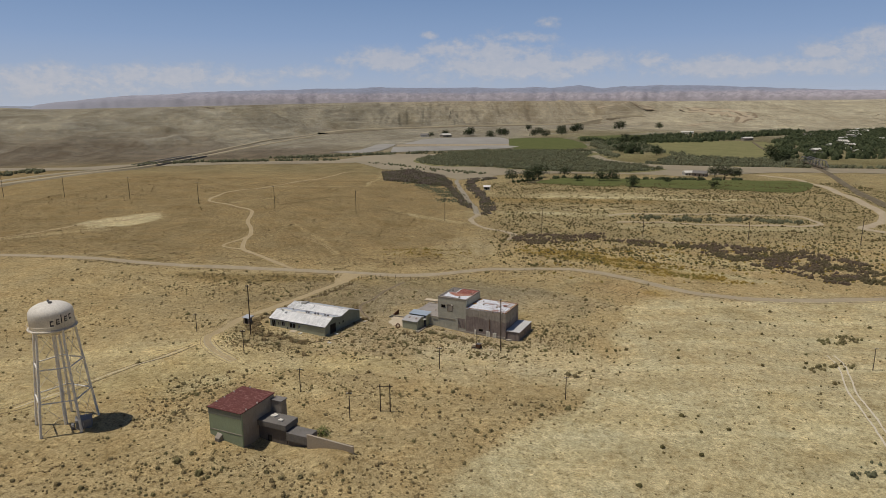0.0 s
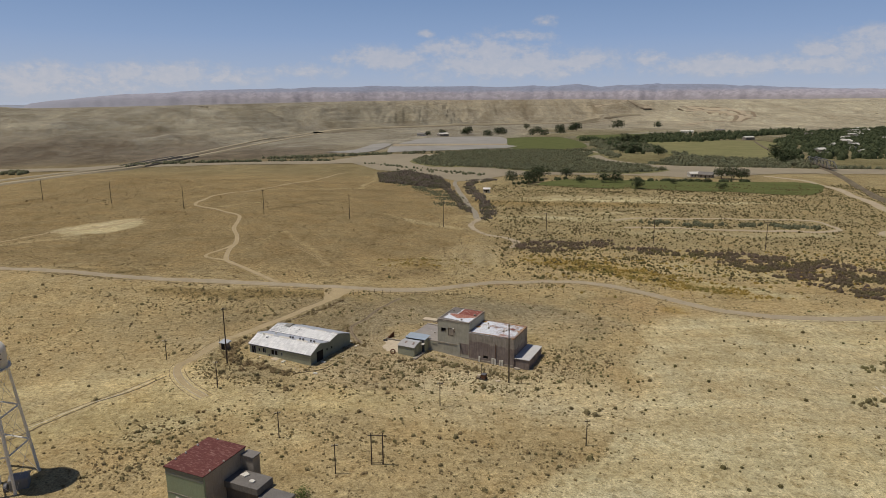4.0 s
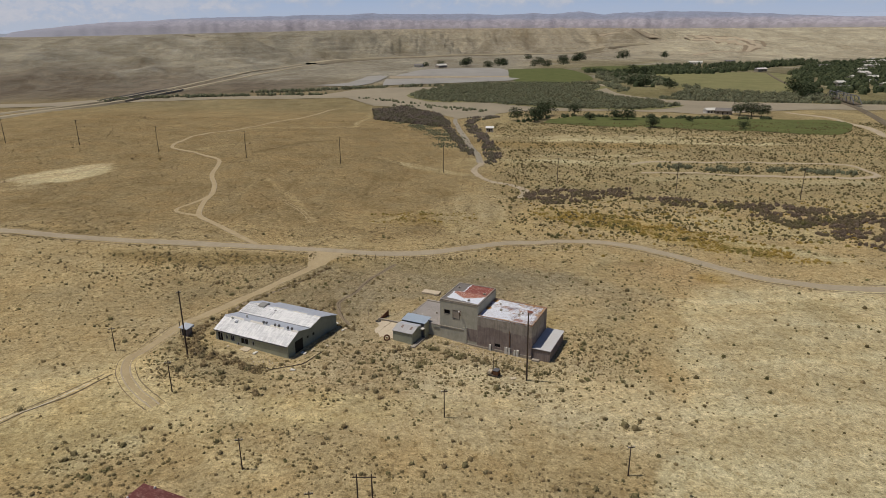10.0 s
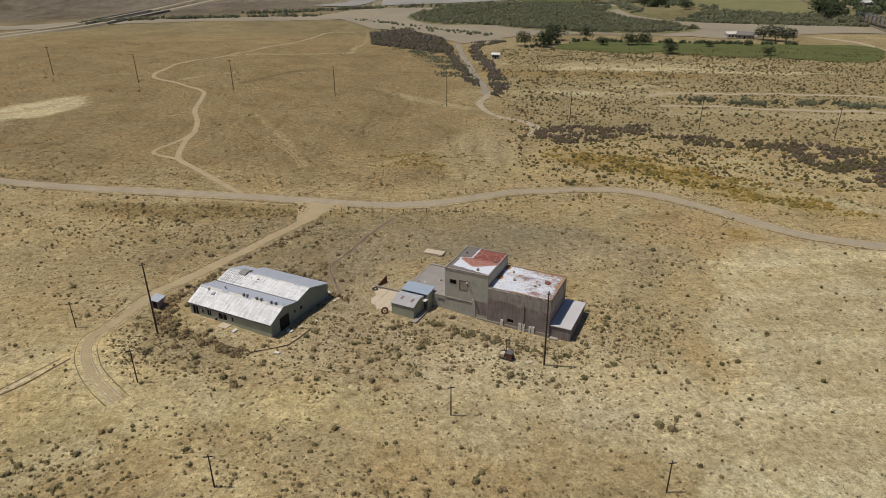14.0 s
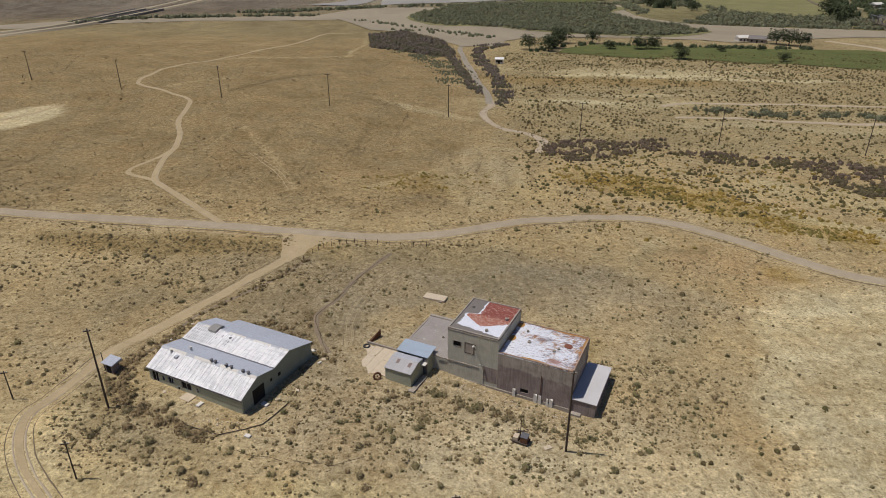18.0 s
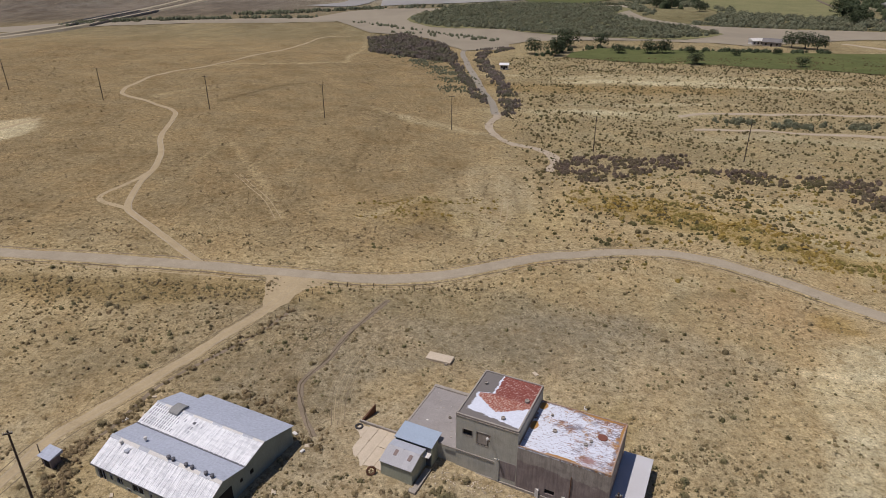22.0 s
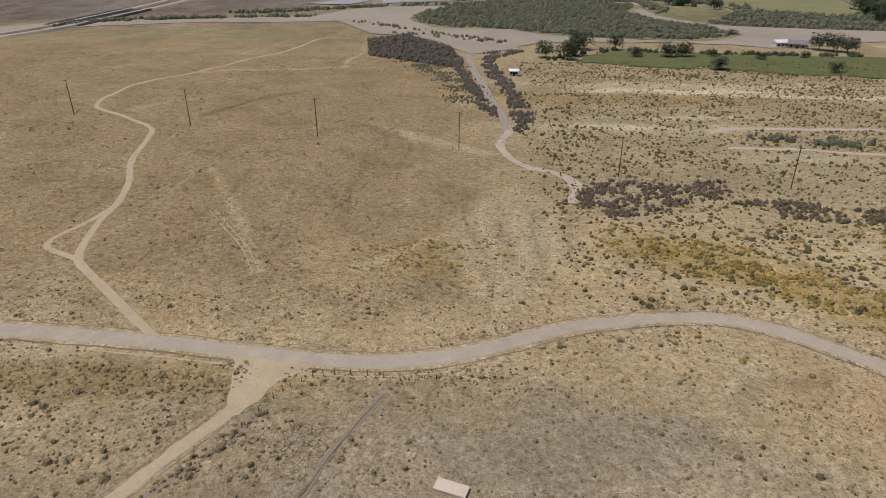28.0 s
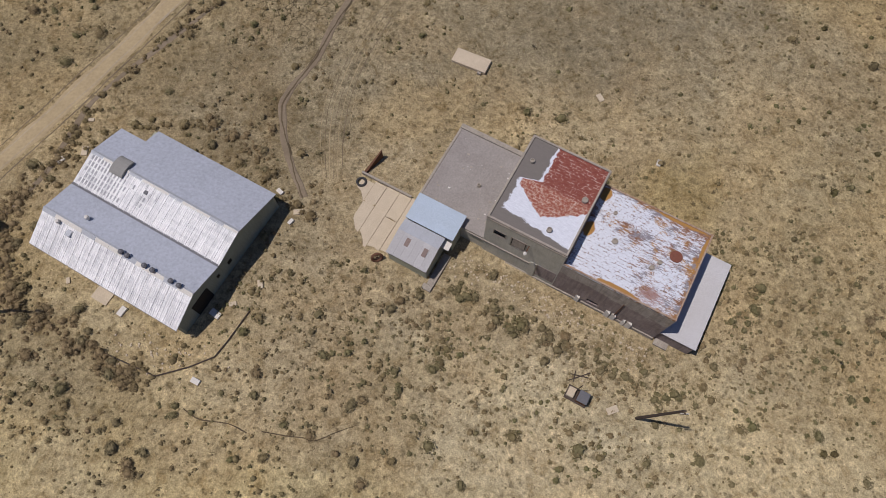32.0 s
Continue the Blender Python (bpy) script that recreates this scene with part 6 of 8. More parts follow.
def build_barn():
    barn = thing("pump_house", -41.0, -91.7, 0.0, BARN_TURN, "tall pale green block building with a rusty red roof", "building")
    g = -2.6
    part("front_wall", boxes((0, 7.6, 0, 0.3, g, 7.2)), MINT_WALL, barn)
    part("front_band", boxes((-0.03, 7.6, -0.04, -0.003, 6.0, 7.1)), worn("grey_band", (0.25, 0.26, 0.21), (0.2, 0.2, 0.16)), barn, "darker painted band")
    part("front_joint", boxes((-0.03, 7.6, -0.05, -0.003, 2.9, 3.02)), CONCRETE, barn)
    part("side_wall", boxes((7.3, 7.6, 0.3, 9.0, g, 7.2)), TAN_WALL, barn)
    part("side_wall", boxes((0, 0.3, 0.3, 9.0, g, 7.2)), MINT_WALL, barn)
    part("back_wall", boxes((0, 7.6, 9.0, 9.3, g, 7.2)), TAN_WALL, barn)
    n = Nodes("rusty_red_roof", 0.75)
    v = n.coords()
    m = n.noise(n.coords((1.0, 3.0, 1)), 1.3, 8, 0.72, 0.4)
    n.bump(m, 0.3, 0.03)
    red = n.done(n.mix(n.ramp(m, [(0.52, 0.0), (0.68, 1.0)]), n.mix(n.noise(v, 0.5, 5), (0.10, 0.030, 0.026), (0.155, 0.05, 0.04)), (0.30, 0.165, 0.135)))
    for k in range(9):
        w = 7.9 / 9
        part("roof_sheet", prism([(-0.15 + k * w, -0.2), (-0.15 + (k + 1) * w - 0.015, -0.2), (-0.15 + (k + 1) * w - 0.015, 9.5), (-0.15 + k * w, 9.5)], 7.24, 0, None, [7.32 + 0.01 * (k % 2)] * 2 + [7.36 + 0.01 * (k % 2)] * 2), red, barn)
    part("eaves", boxes((-0.12, 7.72, -0.16, 9.46, 7.15, 7.237)), worn("dark_eaves", (0.12, 0.11, 0.1), (0.2, 0.18, 0.15)), barn)
    for u, vv in ((7.6, 1.4), (7.62, 4.4), (0.3, 4.0), (0.3, 6.6), (2.0, 9.3), (0.2, 2.0)):
        part("roof_knob", lathe([(0.1, 7.3), (0.16, 7.45), (0.12, 7.6), (0.03, 7.65)], 10), WHITE_BIT, barn).location = (u, vv, 0)
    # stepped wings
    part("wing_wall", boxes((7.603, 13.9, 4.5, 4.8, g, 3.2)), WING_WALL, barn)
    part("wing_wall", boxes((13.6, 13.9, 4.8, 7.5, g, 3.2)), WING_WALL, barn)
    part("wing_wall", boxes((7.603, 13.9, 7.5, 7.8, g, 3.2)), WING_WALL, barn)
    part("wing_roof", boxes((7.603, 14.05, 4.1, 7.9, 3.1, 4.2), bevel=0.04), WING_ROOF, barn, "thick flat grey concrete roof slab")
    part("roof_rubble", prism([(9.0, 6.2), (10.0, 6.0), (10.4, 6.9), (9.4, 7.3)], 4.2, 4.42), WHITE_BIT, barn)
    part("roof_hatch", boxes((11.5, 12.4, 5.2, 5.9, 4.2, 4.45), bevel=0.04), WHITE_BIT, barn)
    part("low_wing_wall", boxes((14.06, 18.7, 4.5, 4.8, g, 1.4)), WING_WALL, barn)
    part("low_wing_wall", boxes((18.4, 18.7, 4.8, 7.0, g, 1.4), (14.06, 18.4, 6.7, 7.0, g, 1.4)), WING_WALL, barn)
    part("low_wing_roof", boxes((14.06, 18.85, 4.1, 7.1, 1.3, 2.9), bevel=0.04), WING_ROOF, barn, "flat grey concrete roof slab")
    part("back_block", boxes((7.603, 10.0, 8.3, 9.9, g, 6.3)), TAN_WALL, barn)
    part("back_block_roof", boxes((7.61, 10.15, 8.15, 10.05, 6.3, 6.5)), GREY_ROOF, barn)
    part("retaining_wall", prism([(18.87, 3.75), (28.4, 3.95), (28.4, 4.3), (18.87, 4.1)], g, 0, None, [3.7, 3.2, 3.2, 3.7]), worn("pale_concrete_wall", (0.44, 0.37, 0.28), (0.33, 0.27, 0.20), 0.9, 0.8), barn, "pale sloping concrete retaining wall")
    part("rail", boxes((21.0, 28.3, 4.34, 4.5, 2.95, 3.2)), WOOD, barn)
    part("doorway", boxes((9.6, 10.5, 4.44, 4.497, -0.4, 1.4)), DARK, barn)
    part("buttress", prism([(2.0, -1.1), (2.8, -0.9), (2.9, -0.003), (1.8, -0.003)], g, 0, None, [1.9, 1.7, 2.3, 2.5]), CONCRETE, barn, "broken concrete buttress")
    return barn


build_barn()


def build_tower():
    g = 0.6
    tw = thing("water_tower", -71.1, -86.8, g, 0.0, "tall white steel water tower with dark lettering on its tank", "water tower")
    zb, zt, R = 20.5, 23.3, 3.75
    dome = [(R * math.cos(a), zt + 2.0 * math.sin(a)) for a in [radians(d) for d in (0, 12, 25, 38, 52, 66, 78, 88)]]
    tank = part("tank", lathe([(0.6, zb - 1.6), (2.0, zb - 1.2), (3.0, zb - 0.6), (R - 0.1, zb - 0.05), (R, zb)] + dome, 48), TANK_PAINT, tw, "white riveted tank with a domed top")
    for p in tank.data.polygons:
        p.use_smooth = True
    part("balcony", lathe([(R + 0.02, zb - 0.05), (R + 0.4, zb - 0.05), (R + 0.4, zb + 0.08), (R + 0.02, zb + 0.08)], 40), TANK_PAINT, tank)
    rail = bmesh.new()
    for k in range(40):
        a, b = k * math.tau / 40, (k + 1) * math.tau / 40
        for z in (zb + 0.95,):
            tube(rail, ((R + 0.36) * math.cos(a), (R + 0.36) * math.sin(a), z), ((R + 0.36) * math.cos(b), (R + 0.36) * math.sin(b), z), 0.03, n=4)
        if k % 2 == 0:
            tube(rail, ((R + 0.36) * math.cos(a), (R + 0.36) * math.sin(a), zb), ((R + 0.36) * math.cos(a), (R + 0.36) * math.sin(a), zb + 0.95), 0.025, n=4)
    part("balcony_rail", rail, TANK_PAINT, tank)
    part("hatch", lathe([(0.35, zt + 1.9), (0.35, zt + 2.2), (0.1, zt + 2.3)], 12), DARK_METAL, tank).location = (0.5, -0.6, 0)
    part("vent", lathe([(0.2, zt + 1.9), (0.2, zt + 2.25), (0.05, zt + 2.3)], 10), DARK_METAL, tank).location = (-0.4, 0.3, 0)
    # plain dark marks of the lettering, bent round the tank
    for k, (kind, a0) in enumerate((("c", -62), ("e", -47), ("l", -34), ("e", -25), ("d", -10))):
        bm = bmesh.new()
        w = 9.0 if kind != "l" else 2.5

        def seg(da0, da1, z0, z1):
            for i in range(4):
                p = [radians(a0 + da0 + (da1 - da0) * (i + j) / 4) for j in (0, 1)]
                q = [((R + 0.02) * math.cos(a), (R + 0.02) * math.sin(a)) for a in p]
                vs = [bm.verts.new((*q[0], z0)), bm.verts.new((*q[1], z0)), bm.verts.new((*q[1], z1)), bm.verts.new((*q[0], z1))]
                bm.faces.new(vs)

        zc = zb + 1.0 + 0.012 * (a0 + 62)
        if kind == "l":
            seg(0, 2.6, zc, zc + 1.6)
        else:
            seg(0, 2.6, zc, zc + 1.05)
            seg(2.6, w, zc, zc + 0.25)
            seg(2.6, w, zc + 0.8, zc + 1.05)
            if kind == "e":
                seg(2.6, w, zc + 0.42, zc + 0.6)
        part("lettering", bm, LETTER, tank)
    # five legs with ring struts and rods, and the riser
    feet = [(5.75 * math.cos(radians(a)), 5.75 * math.sin(radians(a))) for a in (-105, -33, 39, 111, 183)]
    tops = [(3.55 * math.cos(radians(a)), 3.55 * math.sin(radians(a))) for a in (-105, -33, 39, 111, 183)]

    def at_height(k, z):
        u = z / zb
        return (feet[k][0] + (tops[k][0] - feet[k][0]) * u, feet[k][1] + (tops[k][1] - feet[k][1]) * u, z)

    for k in range(5):
        leg = bar("leg", at_height(k, -0.4), at_height(k, zb + 0.6), 0.24, 0.22, 10, LEG_PAINT, tw, "white tubular leg")
        part("footing", boxes((feet[k][0] - 0.6, feet[k][0] + 0.6, feet[k][1] - 0.6, feet[k][1] + 0.6, -0.8, 0.25), bevel=0.05), CONCRETE, leg)
        for z in (6.8, 13.2):
            bar("strut", at_height(k, z), at_height((k + 1) % 5, z), 0.14, None, 8, LEG_PAINT, tw)
        levels = (0.4, 6.8, 13.2, 20.2)
        for z0, z1 in zip(levels, levels[1:]):
            bar("tie_rod", at_height(k, z0), at_height((k + 1) % 5, z1), 0.03, None, 5, TANK_PAINT, tw)
            bar("tie_rod", at_height((k + 1) % 5, z0), at_height(k, z1), 0.03, None, 5, TANK_PAINT, tw)
    bar("riser", (0, 0, -0.5), (0, 0, zb - 1.0), 0.34, 0.34, 16, LEG_PAINT, tw, "thick white riser pipe")
    hut = thing("pump_box", -67.0, -87.6, g, 24, "small grey metal pump box under the water tower", "pump box")
    part("box_body", boxes((-1.3, 1.3, -1.1, 1.1, -0.3, 2.0), bevel=0.05), BOX_METAL, hut)
    part("box_roof", side_prism([(-1.3, 2.0), (1.3, 2.0), (1.2, 2.35), (0.0, 2.75), (-1.2, 2.35)], -1.4, 1.4), BOX_METAL, hut)
    part("box_drum", lathe([(0.75, -0.25), (0.8, -0.2), (0.8, 0.2), (0.75, 0.25)], 20), DARK_METAL, hut).matrix_local = pose(-1.9, -0.4, 0.85, 0, 90, 0)
    return tw


build_tower()

# ---- utility poles ----
pole_count = 0


def utility_pole(x, y, height, name="utility_pole", arms=((0.35, 2.4),), turn=0.0, lean=(0, 0), radius=0.17, label="tall dark weathered wooden utility pole with a crossarm", group="utility poles"):
    z = z_at(x, y)
    p = thing(name, x, y, z, turn, label, "utility pole", group)
    top = Vector((lean[0], lean[1], height))
    bar("pole", (0, 0, -0.5), top, radius, radius * 0.65, 10, WOOD, p)
    for drop, wide in arms:
        c = top * (1 - drop / height)
        arm = part("crossarm", boxes((c.x - wide / 2, c.x + wide / 2, c.y - radius - 0.1, c.y - radius + 0.02, c.z - 0.07, c.z + 0.07)), WOOD, p)
        for s in (-0.9, -0.45, 0.45, 0.9):
            bar("insulator", (c.x + s * wide / 2, c.y - radius - 0.04, c.z + 0.07), (c.x + s * wide / 2, c.y - radius - 0.04, c.z + 0.24), 0.05, 0.04, 6, WHITE_BIT, arm)
    return p


for x, y in ((-395, 245), (-345, 232), (-295, 219), (-246, 206), (-197, 193), (-149, 180.5), (-100, 170), (-51, 161.5), (0, 157.7), (52, 136), (102.5, 124.5), (151.4, 113.2), (200, 102), (249, 91)):
    utility_pole(x, y, 13.5, turn=-12, label="tall dark weathered wooden utility pole in a line")
utility_pole(-50.6, -36.4, 13.9, arms=((0.3, 1.0),), turn=20, label="tall dark wooden utility pole beside the warehouse")
utility_pole(16.8, -42.2, 14.6, arms=((0.3, 0.7),), turn=0, lean=(-0.3, -1.0), label="tall leaning wooden utility pole beside the mill")
for x, y, h in ((-16.4, -82.8, 5.6), (-28.9, -71.6, 5.4), (28.9, -69.8, 5.4), (1.0, -56.6, 5.4), (-47.9, -50.5, 6.2), (-66, -34.6, 5.2), (109, -49.4, 6.0)):
    utility_pole(x, y, h, "telephone_pole", ((0.25, 1.1),), 10, radius=0.11, label="short weathered wooden pole with a small crossarm", group="short poles")

# ---- vegetation ----
DRY = leaf_material("dry_shrub", (0.165, 0.12, 0.062), (0.28, 0.208, 0.112), (0.20, 0.16, 0.078))
SAGE = leaf_material("sage_shrub", (0.145, 0.115, 0.06), (0.245, 0.198, 0.107), (0.165, 0.148, 0.068))
HILL_TUFT = leaf_material("hill_tuft", (0.145, 0.107, 0.06), (0.23, 0.172, 0.098), (0.18, 0.13, 0.068))
GREEN_BUSH = leaf_material("green_bush", (0.075, 0.092, 0.03), (0.155, 0.175, 0.06))
YELLOW = leaf_material("yellow_scrub", (0.25, 0.165, 0.04), (0.37, 0.26, 0.075), (0.19, 0.155, 0.05))
TAMARISK = leaf_material("bare_tamarisk", (0.10, 0.073, 0.052), (0.165, 0.124, 0.092), (0.115, 0.098, 0.05))
PLAIN = leaf_material("plain_shrub", (0.095, 0.074, 0.035), (0.165, 0.13, 0.063), (0.108, 0.098, 0.042))
GROVE = leaf_material("tamarisk_grove", (0.095, 0.075, 0.06), (0.175, 0.14, 0.115), (0.105, 0.098, 0.058))
WILLOW = leaf_material("grey_green_willow", (0.095, 0.10, 0.058), (0.18, 0.185, 0.115), (0.13, 0.125, 0.072))
TREE_GREEN = leaf_material("cottonwood_leaf", (0.038, 0.05, 0.026), (0.088, 0.10, 0.05))
BUSH = (-20.9, -89.7)
BARK = worn("tree_bark", (0.11, 0.085, 0.065), (0.07, 0.055, 0.045))


def leaf_mesh(name, x, y, size, k, material, label, category, seed=0, flat=0.75, blade=0.5, sink=0.05, z=None, parent=None, core=False):
    """Many low plants in one mesh: each a dome of k small leaf clusters."""
    rng = np.random.RandomState(seed)
    x, y, size = (np.asarray(v, float) for v in (x, y, size))
    n = len(x)
    gz = ground_height(x, y) if z is None else np.asarray(z, float)
    a = rng.uniform(0, math.tau, (n, k))
    h = rng.uniform(0.0, 1.0, (n, k))
    rad = np.sqrt(1 - (h * 0.85) ** 2) * rng.uniform(0.62, 1.0, (n, k)) * rng.uniform(0.75, 1.25, (n, 1))
    stretch, turn = rng.uniform(0.65, 1.0, (n, 1)), rng.uniform(0, math.pi, (n, 1))
    px, py = rad * np.cos(a), rad * np.sin(a) * stretch
    px, py = px * np.cos(turn) - py * np.sin(turn), px * np.sin(turn) + py * np.cos(turn)
    s = size[:, None] * 0.5
    c = np.stack([x[:, None] + px * s, y[:, None] + py * s, gz[:, None] + (h * flat * 2 * 0.8 - sink) * s], 2)
    tri = rng.normal(0, 1, (n, k, 3, 3))
    tri /= np.linalg.norm(tri, axis=3, keepdims=True)
    out = np.stack([px, py, h * flat * 1.6 + 0.25], 2)
    out /= np.linalg.norm(out, axis=2, keepdims=True)
    tri -= 0.7 * (tri * out[:, :, None, :]).sum(3, keepdims=True) * out[:, :, None, :]
    tri *= (blade * rng.uniform(0.6, 1.2, (n, k, 1, 1))) * s[:, :, None, None]
    tri[..., 2] *= 0.8
    v = (c[:, :, None, :] + tri).reshape(-1, 3)
    idx = np.arange(len(v))
    if core:  # the twiggy heart of each plant: an uneven low mound
        ang = np.arange(6) * math.tau / 6 + turn
        wob = rng.uniform(0.6, 1.1, (n, 6, 2))
        ring = []
        for q, (rr, hh) in enumerate(((0.78, -0.08), (0.6, 0.62))):
            rx, ry = rr * wob[:, :, q] * np.cos(ang), rr * wob[:, :, q] * np.sin(ang) * (0.6 + 0.4 * stretch)
            ring.append(np.stack([x[:, None] + rx * s, y[:, None] + ry * s, gz[:, None] + hh * flat * 1.5 * s * wob[:, :, 1 - q]], 2))
        tip = np.stack([x, y, gz + 0.85 * flat * 1.5 * s[:, 0]], 1)[:, None, :]
        mound = np.concatenate(ring + [tip], 1)
        quad = [f for i in range(6) for f in ((i, (i + 1) % 6, 6 + (i + 1) % 6), (i, 6 + (i + 1) % 6, 6 + i), (6 + i, 6 + (i + 1) % 6, 12))]
        idx = np.concatenate([idx, (len(v) + np.arange(n)[:, None, None] * 13 + np.array(quad)[None]).ravel()])
        v = np.concatenate([v, mound.reshape(-1, 3)])
    m = len(idx) // 3
    me = bpy.data.meshes.new(name)
    me.vertices.add(len(v))
    me.vertices.foreach_set("co", v.ravel())
    me.loops.add(len(idx))
    me.loops.foreach_set("vertex_index", idx)
    me.polygons.add(m)
    me.polygons.foreach_set("loop_start", np.arange(m) * 3)
    me.update(calc_edges=True)
    me.materials.append(material)
    ob = new(name, me)
    if parent:
        ob.parent = parent
        return ob
    return tagged(ob, label, category, "", "stuff")


def in_frame(x, y, ox, oy, turn, u0, u1, v0, v1):
    c, s = math.cos(radians(turn)), math.sin(radians(turn))
    u, v = (x - ox) * c + (y - oy) * s, -(x - ox) * s + (y - oy) * c
    return (u > u0) & (u < u1) & (v > v0) & (v < v1)


def clear_of_things(x, y):
    """False where roads, buildings and slabs stand."""
    ok = (line_distance(x, y, ROAD_LINE) > 3.0) & (line_distance(x, y, TRACK_LINE) > 2.4) & (line_distance(x, y, TRAIL_LINE) > 2.0)
    ok &= ~in_frame(x, y, 0, -25.1, MILL_TURN, -16.5, 25.2, -7.4, 11.2) | in_frame(x, y, 0, -25.1, MILL_TURN, -2.2, 25.2, -7.4, -0.9) | in_frame(x, y, 0, -25.1, MILL_TURN, -16.5, -7.8, 2.6, 11.2)
    ok &= ~in_frame(x, y, -47.3, -29.2, WH_TURN, -0.6, 19.5, -0.8, 17.5)
    ok &= ~in_frame(x, y, -41, -91.7, BARN_TURN, -0.6, 28.2, -0.4, 10.3)
    ok &= (line_distance(x, y, DITCH_LINE) > 1.0) & (line_distance(x, y, [(-8, 14), (-16, 4), (-18.6, -6), (-17.5, -17)]) > 1.5)
    ok &= (np.hypot(x + 71.1, y + 86.8) > 5.0) & ~in_frame(x, y, -2.6, -0.3, -23, -3.3, 3.3, -2.0, 2.0)
    return ok


def scatter(n, x0, x1, y0, y1, seed, density):
    rng = np.random.RandomState(seed)
    x, y = rng.uniform(x0, x1, n), rng.uniform(y0, y1, n)
    keep = rng.uniform(0, 1, n) < density(x, y)
    x, y = x[keep], y[keep]
    ok = clear_of_things(x, y)
    return x[ok], y[ok], rng


def blob(x, y, cx, cy, rx, ry, turn=0.0):
    c, s = math.cos(radians(turn)), math.sin(radians(turn))
    dx, dy = x - cx, y - cy
    return 1 - smooth(0.5, 1.1, np.hypot((dx * c + dy * s) / rx, (-dx * s + dy * c) / ry))


def near_density(x, y):
    """How thick the low scrub stands round the buildings."""
    d = 0.13 + 0.36 * smooth(0.0, 0.9, wave_noise(x, y, 24, 101)) + 0.2 * smooth(0.1, 0.9, wave_noise(x, y, 9, 102))
    for cx, cy, rx, ry, turn, w in ((0, -38, 34, 10, -20, 0.5), (-20, -38, 20, 12, -25, 0.35), (-48, -42, 14, 6, -25, 0.5), (-24, -14, 16, 8, 40, 0.25), (-66, 20, 40, 5, -4, 0.9), (-70, 8, 42, 10, -6, 0.35), (-52, -36, 7, 12, 15, 0.6), (-44, -47, 16, 5, -20, 0.5), (-50, -74, 12, 9, 30, 0.5), (24, -30, 10, 12, 20, 0.5), (-30, -66, 30, 8, 0, 0.3),
                                    (32, -30, 14, 14, 0, 0.45), (0, -75, 40, 10, 0, 0.3), (-52, -78, 14, 10, 0, 0.4), (-25, -104, 34, 12, 0, 0.55), (-60, -106, 20, 10, 0, 0.4), (70, 8, 12, 8, 0, 0.2), (20, -100, 40, 20, 0, 0.2),
                                    (24, 32, 34, 4, 20, 0.3), (-10, 22, 26, 3, 5, 0.5), (80, 22, 14, 4, -40, 0.5)):
        d = d + w * blob(x, y, cx, cy, rx, ry, turn)
    bare = smooth(-4, 8, x - np.interp(y, [-140, -100, -92, -81, -73.6, -58.7, -42, -27, -4.6, 17.6], [-12, 6, 11.7, 21, 29, 41, 46.6, 50.6, 58.8, 75]) + 3 * wave_noise(x, y, 60, 21)) * (1 - smooth(0, 30, y))
    d = d * (1 - 0.86 * bare)
    for cx, cy, rx, ry, turn in ((-86, -62, 30, 22, 20), (-62, -60, 30, 6, 25), (-20, -56, 24, 4, 0), (12, 4, 14, 9, 0), (8, -52, 14, 4, -20)):
        d = d * (1 - 0.75 * blob(x, y, cx, cy, rx, ry, turn))
    return d


AREA = (-135, 175, -150, 52)
x, y, rng = scatter(120000, *AREA, 201, lambda x, y: 0.06 + 0.45 * near_density(x, y))
leaf_mesh("weed_tufts", x, y, rng.lognormal(-1.15, 0.42, len(x)), 8, DRY, "small dry weed tufts scattered over the soil", "weeds", 301, 0.6, 0.7)
x, y, rng = scatter(56000, *AREA, 202, lambda x, y: near_density(x, y) ** 1.25)
leaf_mesh("low_shrubs", x, y, np.clip(rng.lognormal(-0.72, 0.4, len(x)), 0.25, 1.6), 22, DRY, "low rounded dry brown desert shrubs", "shrubs", 302, 0.62, 0.34, core=True)
x, y, rng = scatter(19000, -64, 66, -64, 24, 209, lambda x, y: near_density(x, y) * smooth(-0.5, 0.6, wave_noise(x, y, 7, 104)))
leaf_mesh("dry_tufts", x, y, np.clip(rng.lognormal(-0.95, 0.4, len(x)), 0.2, 0.9), 14, SAGE, "small grey-brown tufts between the buildings", "weeds", 309, 0.6, 0.42, core=True)
x, y, rng = scatter(9500, *AREA, 203, lambda x, y: near_density(x, y) ** 1.5)
leaf_mesh("sage_shrubs", x, y, np.clip(rng.lognormal(-0.32, 0.4, len(x)), 0.35, 2.1), 44, SAGE, "rounded olive sagebrush clumps", "shrubs", 303, 0.68, 0.3, core=True)
x, y, rng = scatter(7000, 34, 190, -150, 12, 204, lambda x, y: 0.09 + 0.32 * smooth(0.3, 1.0, wave_noise(x, y, 40, 103)))
leaf_mesh("sparse_shrubs", x, y, np.clip(rng.lognormal(-0.6, 0.5, len(x)), 0.25, 1.6), 34, PLAIN, "sparse dark shrubs on pale bare soil", "shrubs", 304, 0.7, 0.34, core=True)


def hill_density(x, y):
    d = 0.3 + 0.35 * smooth(-0.3, 0.9, wave_noise(x, y, 45, 111))
    for cx, cy, rx, ry, turn, w in ((-2, 56, 22, 9, 12, 0.7), (-55, 40, 22, 8, -5, 0.3), (-20, 45, 20, 8, 0, 0.3)):
        d = d + w * blob(x, y, cx, cy, rx, ry, turn)
    d = d * (1 - 0.85 * blob(x, y, -168, 128, 18, 30, -24))
    return d * (1 - smooth(20, 60, x - 0.18 * (y - 60))) * smooth(30, 40, y + 0.05 * x)


